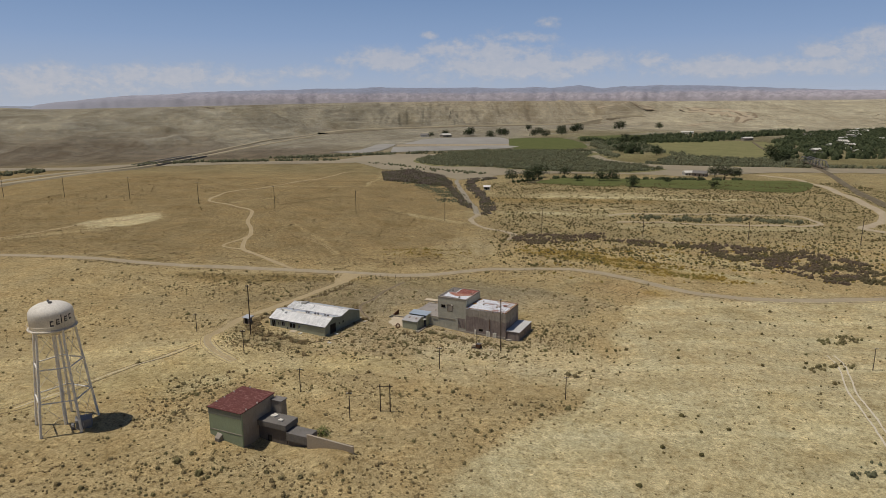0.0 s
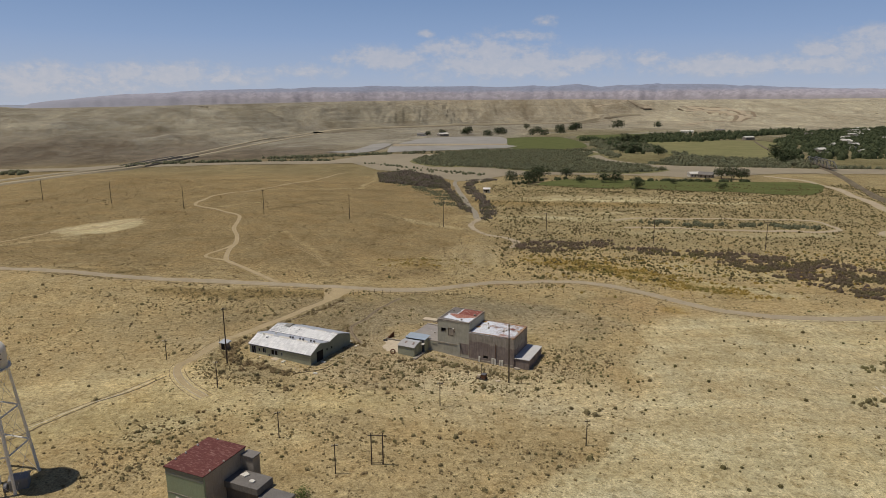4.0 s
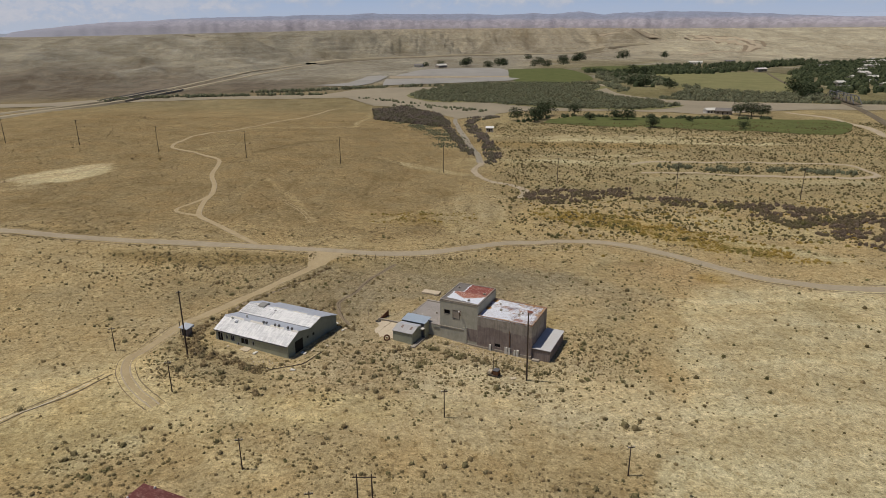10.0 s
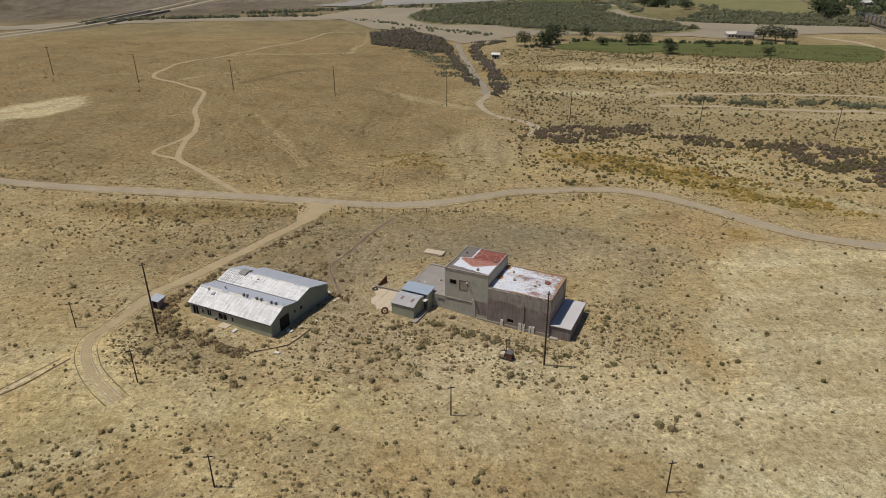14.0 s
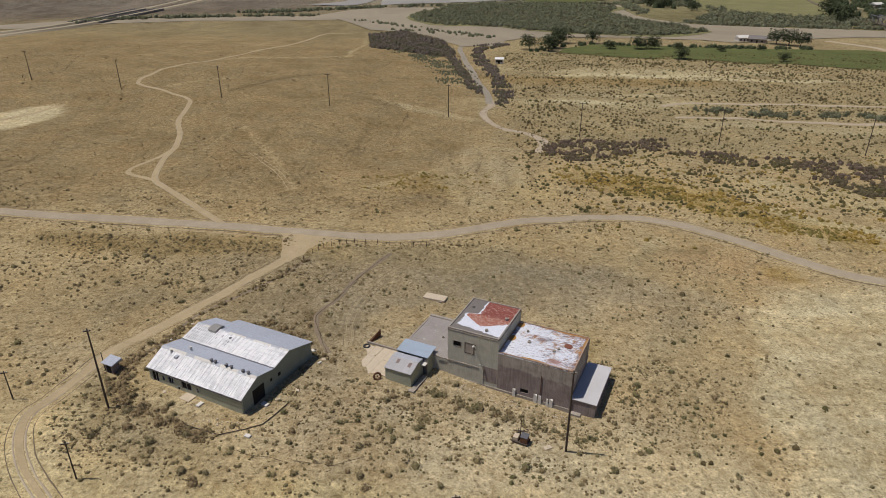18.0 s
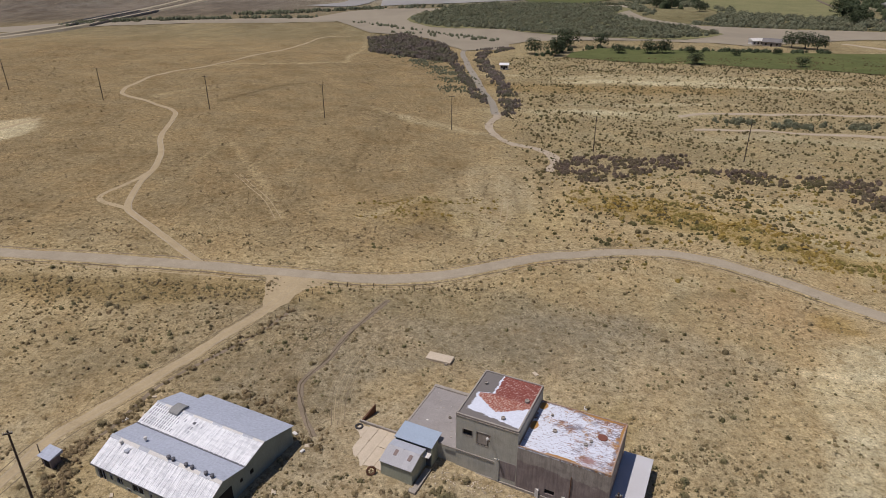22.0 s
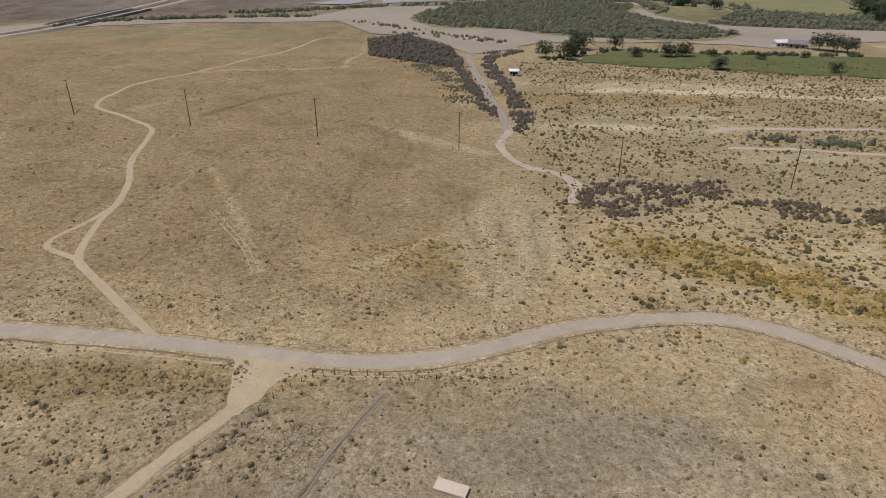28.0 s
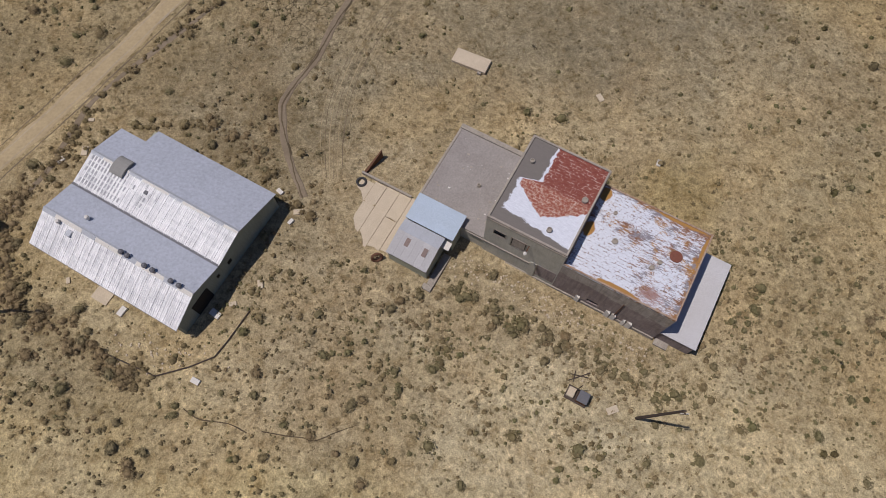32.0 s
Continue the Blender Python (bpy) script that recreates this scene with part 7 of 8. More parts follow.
x, y, rng = scatter(105000, -260, 60, 32, 340, 205, hill_density)
leaf_mesh("hill_tufts", x, y, rng.lognormal(-0.8, 0.45, len(x)), 7, HILL_TUFT, "small brown tufts dotted over the low hill", "weeds", 305, 0.5, 0.8)


def plain_density(x, y):
    d = 0.35 + 0.45 * smooth(-0.4, 0.8, wave_noise(x, y, 34, 121))
    d = d * smooth(18, 34, x - 0.05 * (y - 100)) * smooth(46, 60, y + 0.12 * x)
    for cx, cy, rx, ry, turn, w in ((150, 150, 70, 7, -8, 0.8), (70, 258, 90, 12, 0, 0.7), (60, 196, 40, 6, 0, 0.6)):
        d = d * (1 - w * blob(x, y, cx, cy, rx, ry, turn))
    return d * (line_distance(x, y, LOOP_ROAD) > 2.6) * (line_distance(x, y, RIVER_ROAD) > 4.2)


x, y, rng = scatter(36000, 10, 330, 46, 330, 206, plain_density)
leaf_mesh("plain_shrubs", x, y, np.clip(rng.lognormal(-0.05, 0.4, len(x)), 0.4, 2.4), 10, PLAIN, "dense grey-green scrub over the river flat", "shrubs", 306, 0.65, 0.45, core=True)
x, y, rng = scatter(15000, 30, 190, 26, 108, 207, lambda x, y: (0.08 + 0.85 * np.maximum(blob(x, y, 58, 70, 32, 13, -30), blob(x, y, 86, 46, 36, 11, -38))) * smooth(3, 6, line_distance(x, y, ROAD_LINE)) * smooth(-0.5, 0.3, wave_noise(x, y, 15, 131)))
leaf_mesh("yellow_scrub", x, y, np.clip(rng.lognormal(0.15, 0.35, len(x)), 0.6, 2.2), 16, YELLOW, "yellow-brown scrub beside the road", "shrubs", 307, 0.5, 0.45, core=True)

x, y, rng = scatter(3400, -36, 26, 44, 92, 208, lambda x, y: 0.75 * blob(x, y, -6, 69, 24, 9, 14) * smooth(-0.4, 0.5, wave_noise(x, y, 11, 132)))
leaf_mesh("hill_scrub", x, y, np.clip(rng.lognormal(-0.2, 0.35, len(x)), 0.4, 1.7), 14, YELLOW, "ochre scrub patch on the low hill", "shrubs", 308, 0.5, 0.45, core=True)


def island_places(n, poly, seed):
    rng = np.random.RandomState(seed)
    p = np.array(poly, float)
    x, y = rng.uniform(p[:, 0].min(), p[:, 0].max(), n), rng.uniform(p[:, 1].min(), p[:, 1].max(), n)
    ins = np.zeros(n, bool)
    for (ax, ay), (bx, by) in zip(p, np.roll(p, -1, 0)):
        ins ^= ((ay > y) != (by > y)) & (x < (bx - ax) * (y - ay) / (by - ay + 1e-9) + ax)
    return x[ins], y[ins], rng


def along(line, n, width, seed):
    """Places scattered along a line."""
    rng = np.random.RandomState(seed)
    pts = curve_points(line, 2.0)
    idx = rng.randint(0, len(pts), n)
    wob = np.clip(rng.normal(0, 0.45, (n, 2)), -1, 1) * width
    return np.array([pts[i].x for i in idx]) + wob[:, 0], np.array([pts[i].y for i in idx]) + wob[:, 1], rng


def thicket(name, line, n, width, size, k, material, label, seed):
    x, y, rng = along(line, n, width, seed)
    keep = wave_noise(x, y, width * 3.2, seed) > rng.uniform(-0.6, 0.15, n)
    x, y = x[keep], y[keep]
    leaf_mesh(name, x, y, rng.uniform(0.45, 1.15, len(x)) * size, k, material, label, "thicket", seed + 1, 0.85, 0.3, 0.1, core=True)


thicket("creek_thicket", [(-12, 372), (-2, 330), (4, 290), (8, 250), (12, 222), (14.5, 206)], 1000, 3.6, 2.4, 26, GROVE, "dark bare tamarisk thicket lining the creek", 401)
thicket("slope_brush", [(-30, 330), (-10, 300), (0, 265), (6, 225)], 900, 11, 1.7, 20, WILLOW, "olive brush on the slope above the creek", 404)
thicket("east_bank_thicket", [(22, 366), (40, 372), (20, 340), (20, 300), (24, 262), (27, 225), (27, 205), (25, 186)], 1300, 4.6, 2.5, 26, GROVE, "dark brush along the east bank", 405)
for name, poly, count, seed in (("wash_thicket", [(34, 121), (50, 131), (71, 127), (84, 130), (82, 117), (66, 110), (54, 103), (42, 93), (35, 104)], 1150, 407), ("wash_thicket_east", [(78, 112), (96, 115), (109, 105), (105, 96), (91, 101)], 420, 417)):
    x, y, rng = island_places(count, poly, seed)
    keep = wave_noise(x, y, 17, seed + 3) > rng.uniform(-0.9, 0.35, len(x))
    leaf_mesh(name, x[keep], y[keep], rng.uniform(0.9, 2.5, int(keep.sum())), 30, TAMARISK, "dark grey brush along the dry wash", "thicket", seed + 1, 0.75, 0.3, 0.1, core=True)
thicket("oval_brush", [(117, 178), (135, 174), (156, 170)], 120, 5, 3.4, 40, WILLOW, "green-brown brush in an old loop", 411)
thicket("oval_brush_east", [(167, 170), (182, 165), (199, 159)], 120, 4.5, 3.2, 40, WILLOW, "green-brown brush in an old loop", 413)
for name, line, count, label in (("warehouse_brush", [(-53, -25), (-52, -30), (-48, -36), (-43, -38), (-38, -41), (-34, -42.5)], 260, "dense brown brush along the warehouse"),
                                 ("back_brush", [(-49, -19), (-41, -13.5), (-33, -12.5), (-27, -15), (-23.5, -21)], 120, "brown brush behind the warehouse"),
                                 ("mill_weeds", [(-3, -30), (4, -33), (12, -36.5), (20, -40)], 130, "green-brown weeds below the mill wall"), ("ditch_weeds", [(-54, -26), (-49, -18), (-45, -7), (-36, 4), (-31, 12)], 170, "dry weeds along the ditch"),
                                 ("track_weeds", [(-17, 7), (-22, -2), (-25, -9), (-22, -17), (-20, -23)], 110, "dry weeds along the shallow ditch")):
    x, y, rng = along(line, count, 1.7, len(name) + 450)
    ok = clear_of_things(x, y)
    leaf_mesh(name, x[ok], y[ok], np.clip(rng.lognormal(-0.35, 0.4, int(ok.sum())), 0.3, 1.7), 40, SAGE if "mill" in name else DRY, label, "brush", len(name) + 460, 0.62, 0.3, core=True)
thicket("green_patch", [(75, -98), (80, -96), (85, -95)], 70, 2.6, 1.4, 40, WILLOW, "low green brush patch on the pale flat", 427)
thicket("flat_brush", [(104, -30), (112, -29), (119, -27)], 70, 3.0, 1.5, 40, SAGE, "dark brush patch on the pale flat", 445)
thicket("flat_brush_south", [(92, -50), (99, -48), (105, -47)], 50, 2.4, 1.4, 40, SAGE, "dark brush patch on the pale flat", 447)
thicket("field_brush", [(60, 340), (80, 362), (104, 374), (140, 366), (190, 358), (250, 350)], 260, 6, 4.2, 40, TREE_GREEN, "green brush along the hay field", 425)
thicket("shore_brush", [(-140, 605), (-230, 592), (-330, 560), (-350, 520)], 520, 9, 6.0, 34, WILLOW, "green brush along the far river bank", 415)
thicket("north_shore_brush", [(230, 545), (270, 520), (380, 488), (560, 450)], 600, 9, 6.0, 34, WILLOW, "green brush along the north river bank", 417)
thicket("pond_brush", [(-230, 640), (-170, 660), (-110, 700), (0, 740), (180, 775), (225, 760), (215, 640)], 900, 12, 6.5, 30, WILLOW, "grey-green brush between river and ponds", 419)
thicket("west_brush", [(-385, 350), (-420, 440), (-395, 415), (-380, 380)], 140, 8, 5.0, 34, WILLOW, "green brush beside the highway", 421)
thicket("sandbar_brush", [(-50, 470), (-20, 462), (0, 440), (30, 420), (-90, 560)], 160, 7, 4.0, 30, WILLOW, "willows on the sandbars", 423)


ISLAND = [(-40, 580), (-28, 646), (2, 715), (60, 782), (148, 772), (208, 718), (175, 640), (184, 561), (208, 515), (222, 462), (183, 430), (117, 438), (71, 471), (44, 500), (3, 508), (-26, 535)]
x, y, rng = island_places(1900, [(-64, 427), (-40, 458), (-18, 420), (-4, 388), (5, 320), (-4, 312), (-36, 338), (-54, 350)], 429)
leaf_mesh("creek_grove", x, y, rng.uniform(2.2, 4.8, len(x)), 34, GROVE, "dense dark tamarisk stand by the river", "thicket", 430, 0.85, 0.32, core=True)
x, y, rng = island_places(3000, [(106, 106), (125, 109), (150, 99), (170, 82), (180, 45), (164, 26), (144, 24), (132, 45), (121, 74)], 409)
keep = wave_noise(x, y, 24, 410) > rng.uniform(-0.6, 0.3, len(x))
leaf_mesh("grey_thicket", x[keep], y[keep], rng.uniform(1.1, 3.0, int(keep.sum())), 30, TAMARISK, "broad brown-grey tamarisk thicket on the flat", "thicket", 411, 0.7, 0.3, core=True)
x, y, rng = island_places(4800, ISLAND, 431)
leaf_mesh("island_brush", x, y, rng.uniform(4.0, 8.0, len(x)), 40, WILLOW, "dense grey-green willow and tamarisk on the island", "thicket", 432, 0.8, 0.34, core=True)
x, y, rng = island_places(3000, [(240, 790), (330, 690), (300, 650), (240, 560), (300, 520), (400, 500), (420, 585), (360, 600), (300, 660), (360, 1020), (280, 1080), (240, 900)], 433)
leaf_mesh("bottomland_brush", x, y, rng.uniform(5.0, 9.0, len(x)), 36, WILLOW, "grey-green brush along the valley floor", "thicket", 434, 0.8, 0.34, core=True)
x, y, rng = island_places(10500, [(430, 585), (480, 585), (560, 612), (800, 760), (1500, 1500), (1250, 1700), (830, 1380), (735, 1205), (600, 1010), (420, 600)], 435)
keep = wave_noise(x, y, 70, 439) > rng.uniform(-1.0, 0.25, len(x))
x, y = x[keep], y[keep]
leaf_mesh("town_trees", x, y, rng.uniform(7.0, 15.0, len(x)), 36, TREE_GREEN, "dark green shade trees filling the far town", "trees", 436, 0.95, 0.32, core=True)
x, y, rng = island_places(5200, [(250, 715), (300, 690), (350, 975), (460, 1000), (600, 1130), (700, 1270), (960, 1560), (1000, 1700), (805, 1500), (600, 1400), (476, 1320), (400, 1180), (330, 1060), (262, 900)], 449)
keep = wave_noise(x, y, 90, 450) > rng.uniform(-0.9, 0.3, len(x))
leaf_mesh("belt_trees", x[keep], y[keep], rng.uniform(6.0, 14.0, int(keep.sum())), 36, TREE_GREEN, "dark green cottonwood belt behind the hay field", "trees", 451, 0.95, 0.32, core=True)
x, y, rng = along([(269, 1082), (327, 1020), (405, 1018), (501, 1078), (600, 1200), (700, 1286), (817, 1372)], 300, 16, 437)
leaf_mesh("hedgerow", x, y, rng.uniform(8, 15, len(x)), 44, TREE_GREEN, "dark hedgerow of cottonwoods behind the field", "trees", 438, 0.95, 0.32, core=True)


def build_tree(name, x, y, height, wide, label, seed, k=900):
    """A tapered trunk with limbs and a crown of leaf clusters in uneven clumps."""
    rng = random.Random(seed)
    z = z_at(x, y)
    tree = thing(name, x, y, z, rng.uniform(0, 360), label, "tree", "cottonwoods")
    bm = bmesh.new()
    tube(bm, (0, 0, -0.3), (0.1, 0, height * 0.45), height * 0.035, height * 0.022, 8)
    tips = []
    for i in range(7):
        a, h = i * 2.4 + rng.uniform(-0.3, 0.3), height * rng.uniform(0.25, 0.45)
        tip = (wide * 0.36 * math.cos(a), wide * 0.36 * math.sin(a), height * rng.uniform(0.5, 0.8))
        tube(bm, (0.05, 0, h), tip, height * 0.014, height * 0.005, 5)
        tips.append(tip)
    part("trunk", bm, BARK, tree)
    tips += [(0, 0, height * 0.78), (wide * 0.1, 0, height * 0.55)]
    cx = [t[0] for t in tips]
    cy = [t[1] for t in tips]
    cs = [wide * rng.uniform(0.55, 0.8) for _ in tips]
    leaf_mesh("crown", cx, cy, cs, k // len(tips) + 12, TREE_GREEN, "", "", seed, 1.0, 0.3, 0.0, [t[2] - s * 0.45 for t, s in zip(tips, cs)], tree)
    return tree


x, y, rng = along(ROAD_LINE[2:20], 4200, 1.6, 441)
side = np.where(rng.uniform(0, 1, len(x)) < 0.5, 1, -1) * rng.uniform(2.7, 5.2, len(x))
keep = (wave_noise(x, y, 31, 443) > rng.uniform(-0.3, 0.7, len(x))) & (line_distance(x, y + side, ROAD_LINE) > 2.6) & (line_distance(x, y + side, TRACK_LINE) > 2.2) & (line_distance(x, y + side, TRAIL_LINE) > 2.0)
leaf_mesh('roadside_weeds', x[keep], (y + side)[keep], rng.lognormal(-0.6, 0.45, int(keep.sum())), 10, SAGE, 'dark weeds along the road edges', 'weeds', 442, 0.6, 0.6)

TREES = [(131, 350, 9, 9), (142, 352, 9, 10), (83, 382, 12, 13), (106, 379, 10, 9), (56, 348, 9, 11), (68, 339, 10, 10), (74, 356, 11, 12), (242, 381, 10, 12), (248, 374, 11, 12), (254, 369, 10, 11), (147, 305, 7, 8), (207, 296, 6, 7),
         (528, 1832, 25, 34), (353, 1599, 24, 28), (340, 1590, 18, 22), (663, 1869, 20, 22), (229, 1706, 18, 18), (226, 1448, 16, 20), (196, 1316, 15, 18), (223, 1312, 15, 20), (277, 1410, 16, 22), (306, 1595, 18, 22), (122, 1357, 18, 22), (132, 1350, 16, 18), (94, 1314, 12, 20), (48, 1369, 20, 22), (40, 1350, 14, 18), (-11, 1325, 14, 16), (-46, 1330, 10, 14),
         (262, 720, 13, 14), (282, 678, 11, 14), (320, 982, 16, 22), (340, 975, 15, 20), (250, 735, 12, 14), (399, 568, 13, 16), (404, 590, 14, 18), (397, 596, 12, 14), (430, 665, 14, 18), (380, 545, 10, 14), (112, 350, 6, 7), (160, 352, 5, 6), (186, 340, 4, 5), (215, 345, 4, 5)]
for i, (x0, y0, h0, w0) in enumerate(TREES):
    build_tree("cottonwood_tree", x0, y0, h0, w0, "dark green cottonwood tree by the field" if y0 < 500 else "dark green shade tree far across the valley", 500 + i)

bush = thing("bush", BUSH[0], BUSH[1], z_at(*BUSH), 0, "low dense green bush growing behind the pump house", "bush")
bush_rng = np.random.RandomState(88)
leaf_mesh("foliage", bush_rng.uniform(-1.5, 1.5, 9), bush_rng.uniform(-1.1, 1.1, 9), bush_rng.uniform(1.4, 2.6, 9), 110, GREEN_BUSH, "", "", 89, 1.0, 0.22, 0.05, [0.0] * 9, bush)
bm = bmesh.new()
for k in range(9):
    tube(bm, (0.3 * math.cos(k), 0.3 * math.sin(k), -0.1), (1.1 * math.cos(k * 0.7), 0.9 * math.sin(k * 0.7), 1.1), 0.05, 0.015, 5)
part("stems", bm, BARK, bush)

# larger single shrubs beside the buildings
big = bpy.data.objects.new("shrub", None)
PROTO = []
for s in range(4):
    sh = thing("shrub", 0, 0, -200 - s, 0, "", "", "")
    leaf_mesh("foliage", [0], [0], [1.6], 260, SAGE if s % 2 else DRY, "", "", 600 + s, 0.8, 0.17, 0.05, [0.0], sh, True)
    bm = bmesh.new()
    for a in range(5):
        tube(bm, (0, 0, -0.05), (0.45 * math.cos(a * 1.26), 0.45 * math.sin(a * 1.26), 0.5), 0.03, 0.012, 4)
    part("stems", bm, BARK, sh)
    PROTO.append(sh)
SHRUB_SPOTS = tuple(((-37.6, -0.0), (-29.7, 2.1), (-46.1, -8.3), (-38.4, -8.4), (-21.0, 1.1), (-19.8, -5.3), (-33.3, -12.7), (-31.6, -11.8), (-30.2, -13.9), (-31.7, -15.2), (-28.3, -13.3), (-25.7, -15.3), (-28.3, -17.1), (-25.5, -17.5), (-35.7, -12.9), (-51.5, -19.3), (-51.5, -22.6), (-49.0, -21.0), (-48.2, -21.6), (-50.6, -28.6), (-51.3, -29.4), (-49.0, -26.5), (-43.3, -36.7), (-41.9, -35.3), (-42.2, -36.4), (-40.1, -37.6), (-39.4, -39.1), (-40.6, -38.9), (-42.0, -39.4), (-37.0, -40.6), (-35.9, -41.4), (-37.2, -41.9), (-35.0, -41.7), (-41.3, -43.8), (-40.7, -45.3), (-29.9, -45.6),
               (-23.2, -35.1), (-24.4, -36.7), (-22.3, -40.7), (-15.9, -38.4), (-13.0, -31.1), (-9.5, -32.7), (-4.9, -29.1), (1.6, -27.9), (-4.4, -31.1), (-6.6, -31.0), (-8.7, -31.7), (-12.4, -43.3), (-11.4, -42.4), (-6.1, -43.7), (-3.9, -38.0), (-4.7, -39.1), (7.3, -35.3), (7.0, -37.1), (9.4, -34.3), (3.6, -33.9), (1.5, -33.9), (37.5, -23.5), (32.5, -31.3), (30.0, -29.9), (28.2, -35.6), (24.9, -36.4), (23.9, -38.8), (37.3, -31.9), (42.3, -30.3), (-35.1, -49.1), (-33.1, -50.2), (-31.7, -49.3), (-32.6, -51.1), (-23.5, -49.3), (-20.2, -49.0),
               (-18.9, -45.5), (-16.2, -46.3), (-11.5, -48.4), (-7.9, -48.1), (-0.9, -50.0), (4.0, -44.8), (8.6, -47.8), (12.8, -46.4), (17.4, -46.6), (-10.7, -50.4), (22.8, -45.9), (31.0, -45.6), (35.3, -42.6), (27.3, -42.6), (-22.1, -42.9), (-13.0, 2.1), (-9.1, 3.0), (38.2, 6.5), (-30.1, -37.8), (-57.8, 2.1), (-51.5, -5.1), (-48.5, -0.6), (-52.5, -32), (-49.5, -33.5), (-47.5, -37), (-45.5, -36), (-54, -29.5), (-46, -40.5),))
rng2 = random.Random(77)
for i, (x0, y0) in enumerate(SHRUB_SPOTS):
    x0, y0 = x0 + rng2.uniform(-0.2, 0.2), y0 + rng2.uniform(-0.2, 0.2)
    if not clear_of_things(np.array([x0]), np.array([y0]))[0]:
        continue
    s = rng2.uniform(0.6, 1.05) * (1.25 if x0 < -34 else 1.0)
    c = copy_thing(PROTO[i % 4], pose(x0, y0, z_at(x0, y0), 0, 0, rng2.uniform(0, 360)) @ Matrix.Diagonal((s, s, s * 0.7, 1)))
    tagged(c, "rounded dry olive shrub on bare soil" if i % 2 else "rounded brown twiggy shrub on bare soil", "shrub", "larger shrubs")
for p in PROTO:
    for c in list(p.children):
        bpy.data.objects.remove(c)
    bpy.data.objects.remove(p)
bpy.data.objects.remove(big)

# ---- loose things round the buildings ----


def mill_xy(u, v):
    a = radians(MILL_TURN)
    return u * math.cos(a) - v * math.sin(a), -25.1 + u * math.sin(a) + v * math.cos(a)


def build_apron():
    """Cracked concrete apron beside the shed: strips of slab with open joints."""
    ap = thing("concrete_apron", *mill_xy(-12, -2), z_at(*mill_xy(-12, -2)), MILL_TURN, "cracked pale concrete apron with open joints beside the shed", "concrete slab")
    rng = random.Random(11)
    strips = [(-4.0, -2.45, -1.7, 2.9), (-2.4, -0.95, -3.6, 3.2), (-0.9, 0.7, -4.1, 3.3), (0.75, 2.25, -4.0, 3.4), (2.3, 3.6, -3.9, 3.4)]
    for a, b, lo, hi in strips:
        cut = rng.uniform(-0.8, 0.8)
        for c, d in ((lo, cut - 0.03), (cut + 0.03, hi)):
            r = lambda: rng.uniform(-0.18, 0.18)
            pts = [(a, c + r()), ((a + b) / 2, c + r() * 1.6), (b, c + r()), (b, d), (a, d)]
            part("slab", prism(pts, -0.35, 0.10 + rng.uniform(-0.02, 0.03)), BOARD, ap)
    part("kerb", boxes((-4.4, 2.2, 3.3, 3.55, -0.3, 0.45), bevel=0.03), CONCRETE, ap, "low concrete kerb wall")
    return ap


build_apron()


def tyre(x, y, size, turn, flat, material, label, name="tyre"):
    t = thing(name, x, y, z_at(x, y) + (0.12 if flat else size), turn, label, "wheel" if name != "tyre" else "tyre")
    bm = bmesh.new()
    n, m = 20, 8
    rings = []
    for i in range(n):
        a = i * math.tau / n
        rings.append([bm.verts.new(((size + size * 0.3 * math.cos(b)) * math.cos(a), (size + size * 0.3 * math.cos(b)) * math.sin(a), size * 0.3 * math.sin(b))) for b in [k * math.tau / m for k in range(m)]])
    for i in range(n):
        for k in range(m):
            bm.faces.new((rings[i][k], rings[(i + 1) % n][k], rings[(i + 1) % n][(k + 1) % m], rings[i][(k + 1) % m]))
    part("tread", bm, material, t)
    if not flat:
        t.rotation_euler = (radians(70), 0, radians(turn))
        part("hub", lathe([(size * 0.2, -0.06), (size * 0.2, 0.06)], 10), material, t)
        for k in range(6):
            bar("spoke", (0, 0, 0), (size * 0.8 * math.cos(k * 1.047), size * 0.8 * math.sin(k * 1.047), 0), 0.03, None, 5, material, t)
    return t


tyre(-14.2, -18.1, 0.5, 0, True, RUBBER, "old grey tyre lying on the concrete apron")
tyre(-11.4, -27.3, 0.55, 20, False, RUST, "rusty spoked iron wheel leaning by the shed", "iron_wheel")
# added dark plate, placed where a wall has a dark opening
pl = thing("steel_plate", -13.4, -15.6, z_at(-13.4, -15.6), -20, "tilted dark plate put in place of a dark wall opening", "steel plate")
part("plate", prism([(-0.2, -1.3), (0.15, -1.3), (0.9, 1.4), (0.75, 1.5)], -0.2, 0, None, [0.3, 0.35, 1.5, 1.4]), RUST, pl)
sl = thing("concrete_slab", -2.5, -0.3, z_at(-2.5, -0.3), -21, "flat pale concrete slab lying on the slope", "concrete slab")
part("slab", boxes((-2.3, 2.3, -1.05, 1.05, -0.3, 0.45), bevel=0.06), BOARD, sl)
part("support", boxes((1.3, 1.8, -1.35, -1.06, -0.4, 0.25)), CONCRETE, sl)


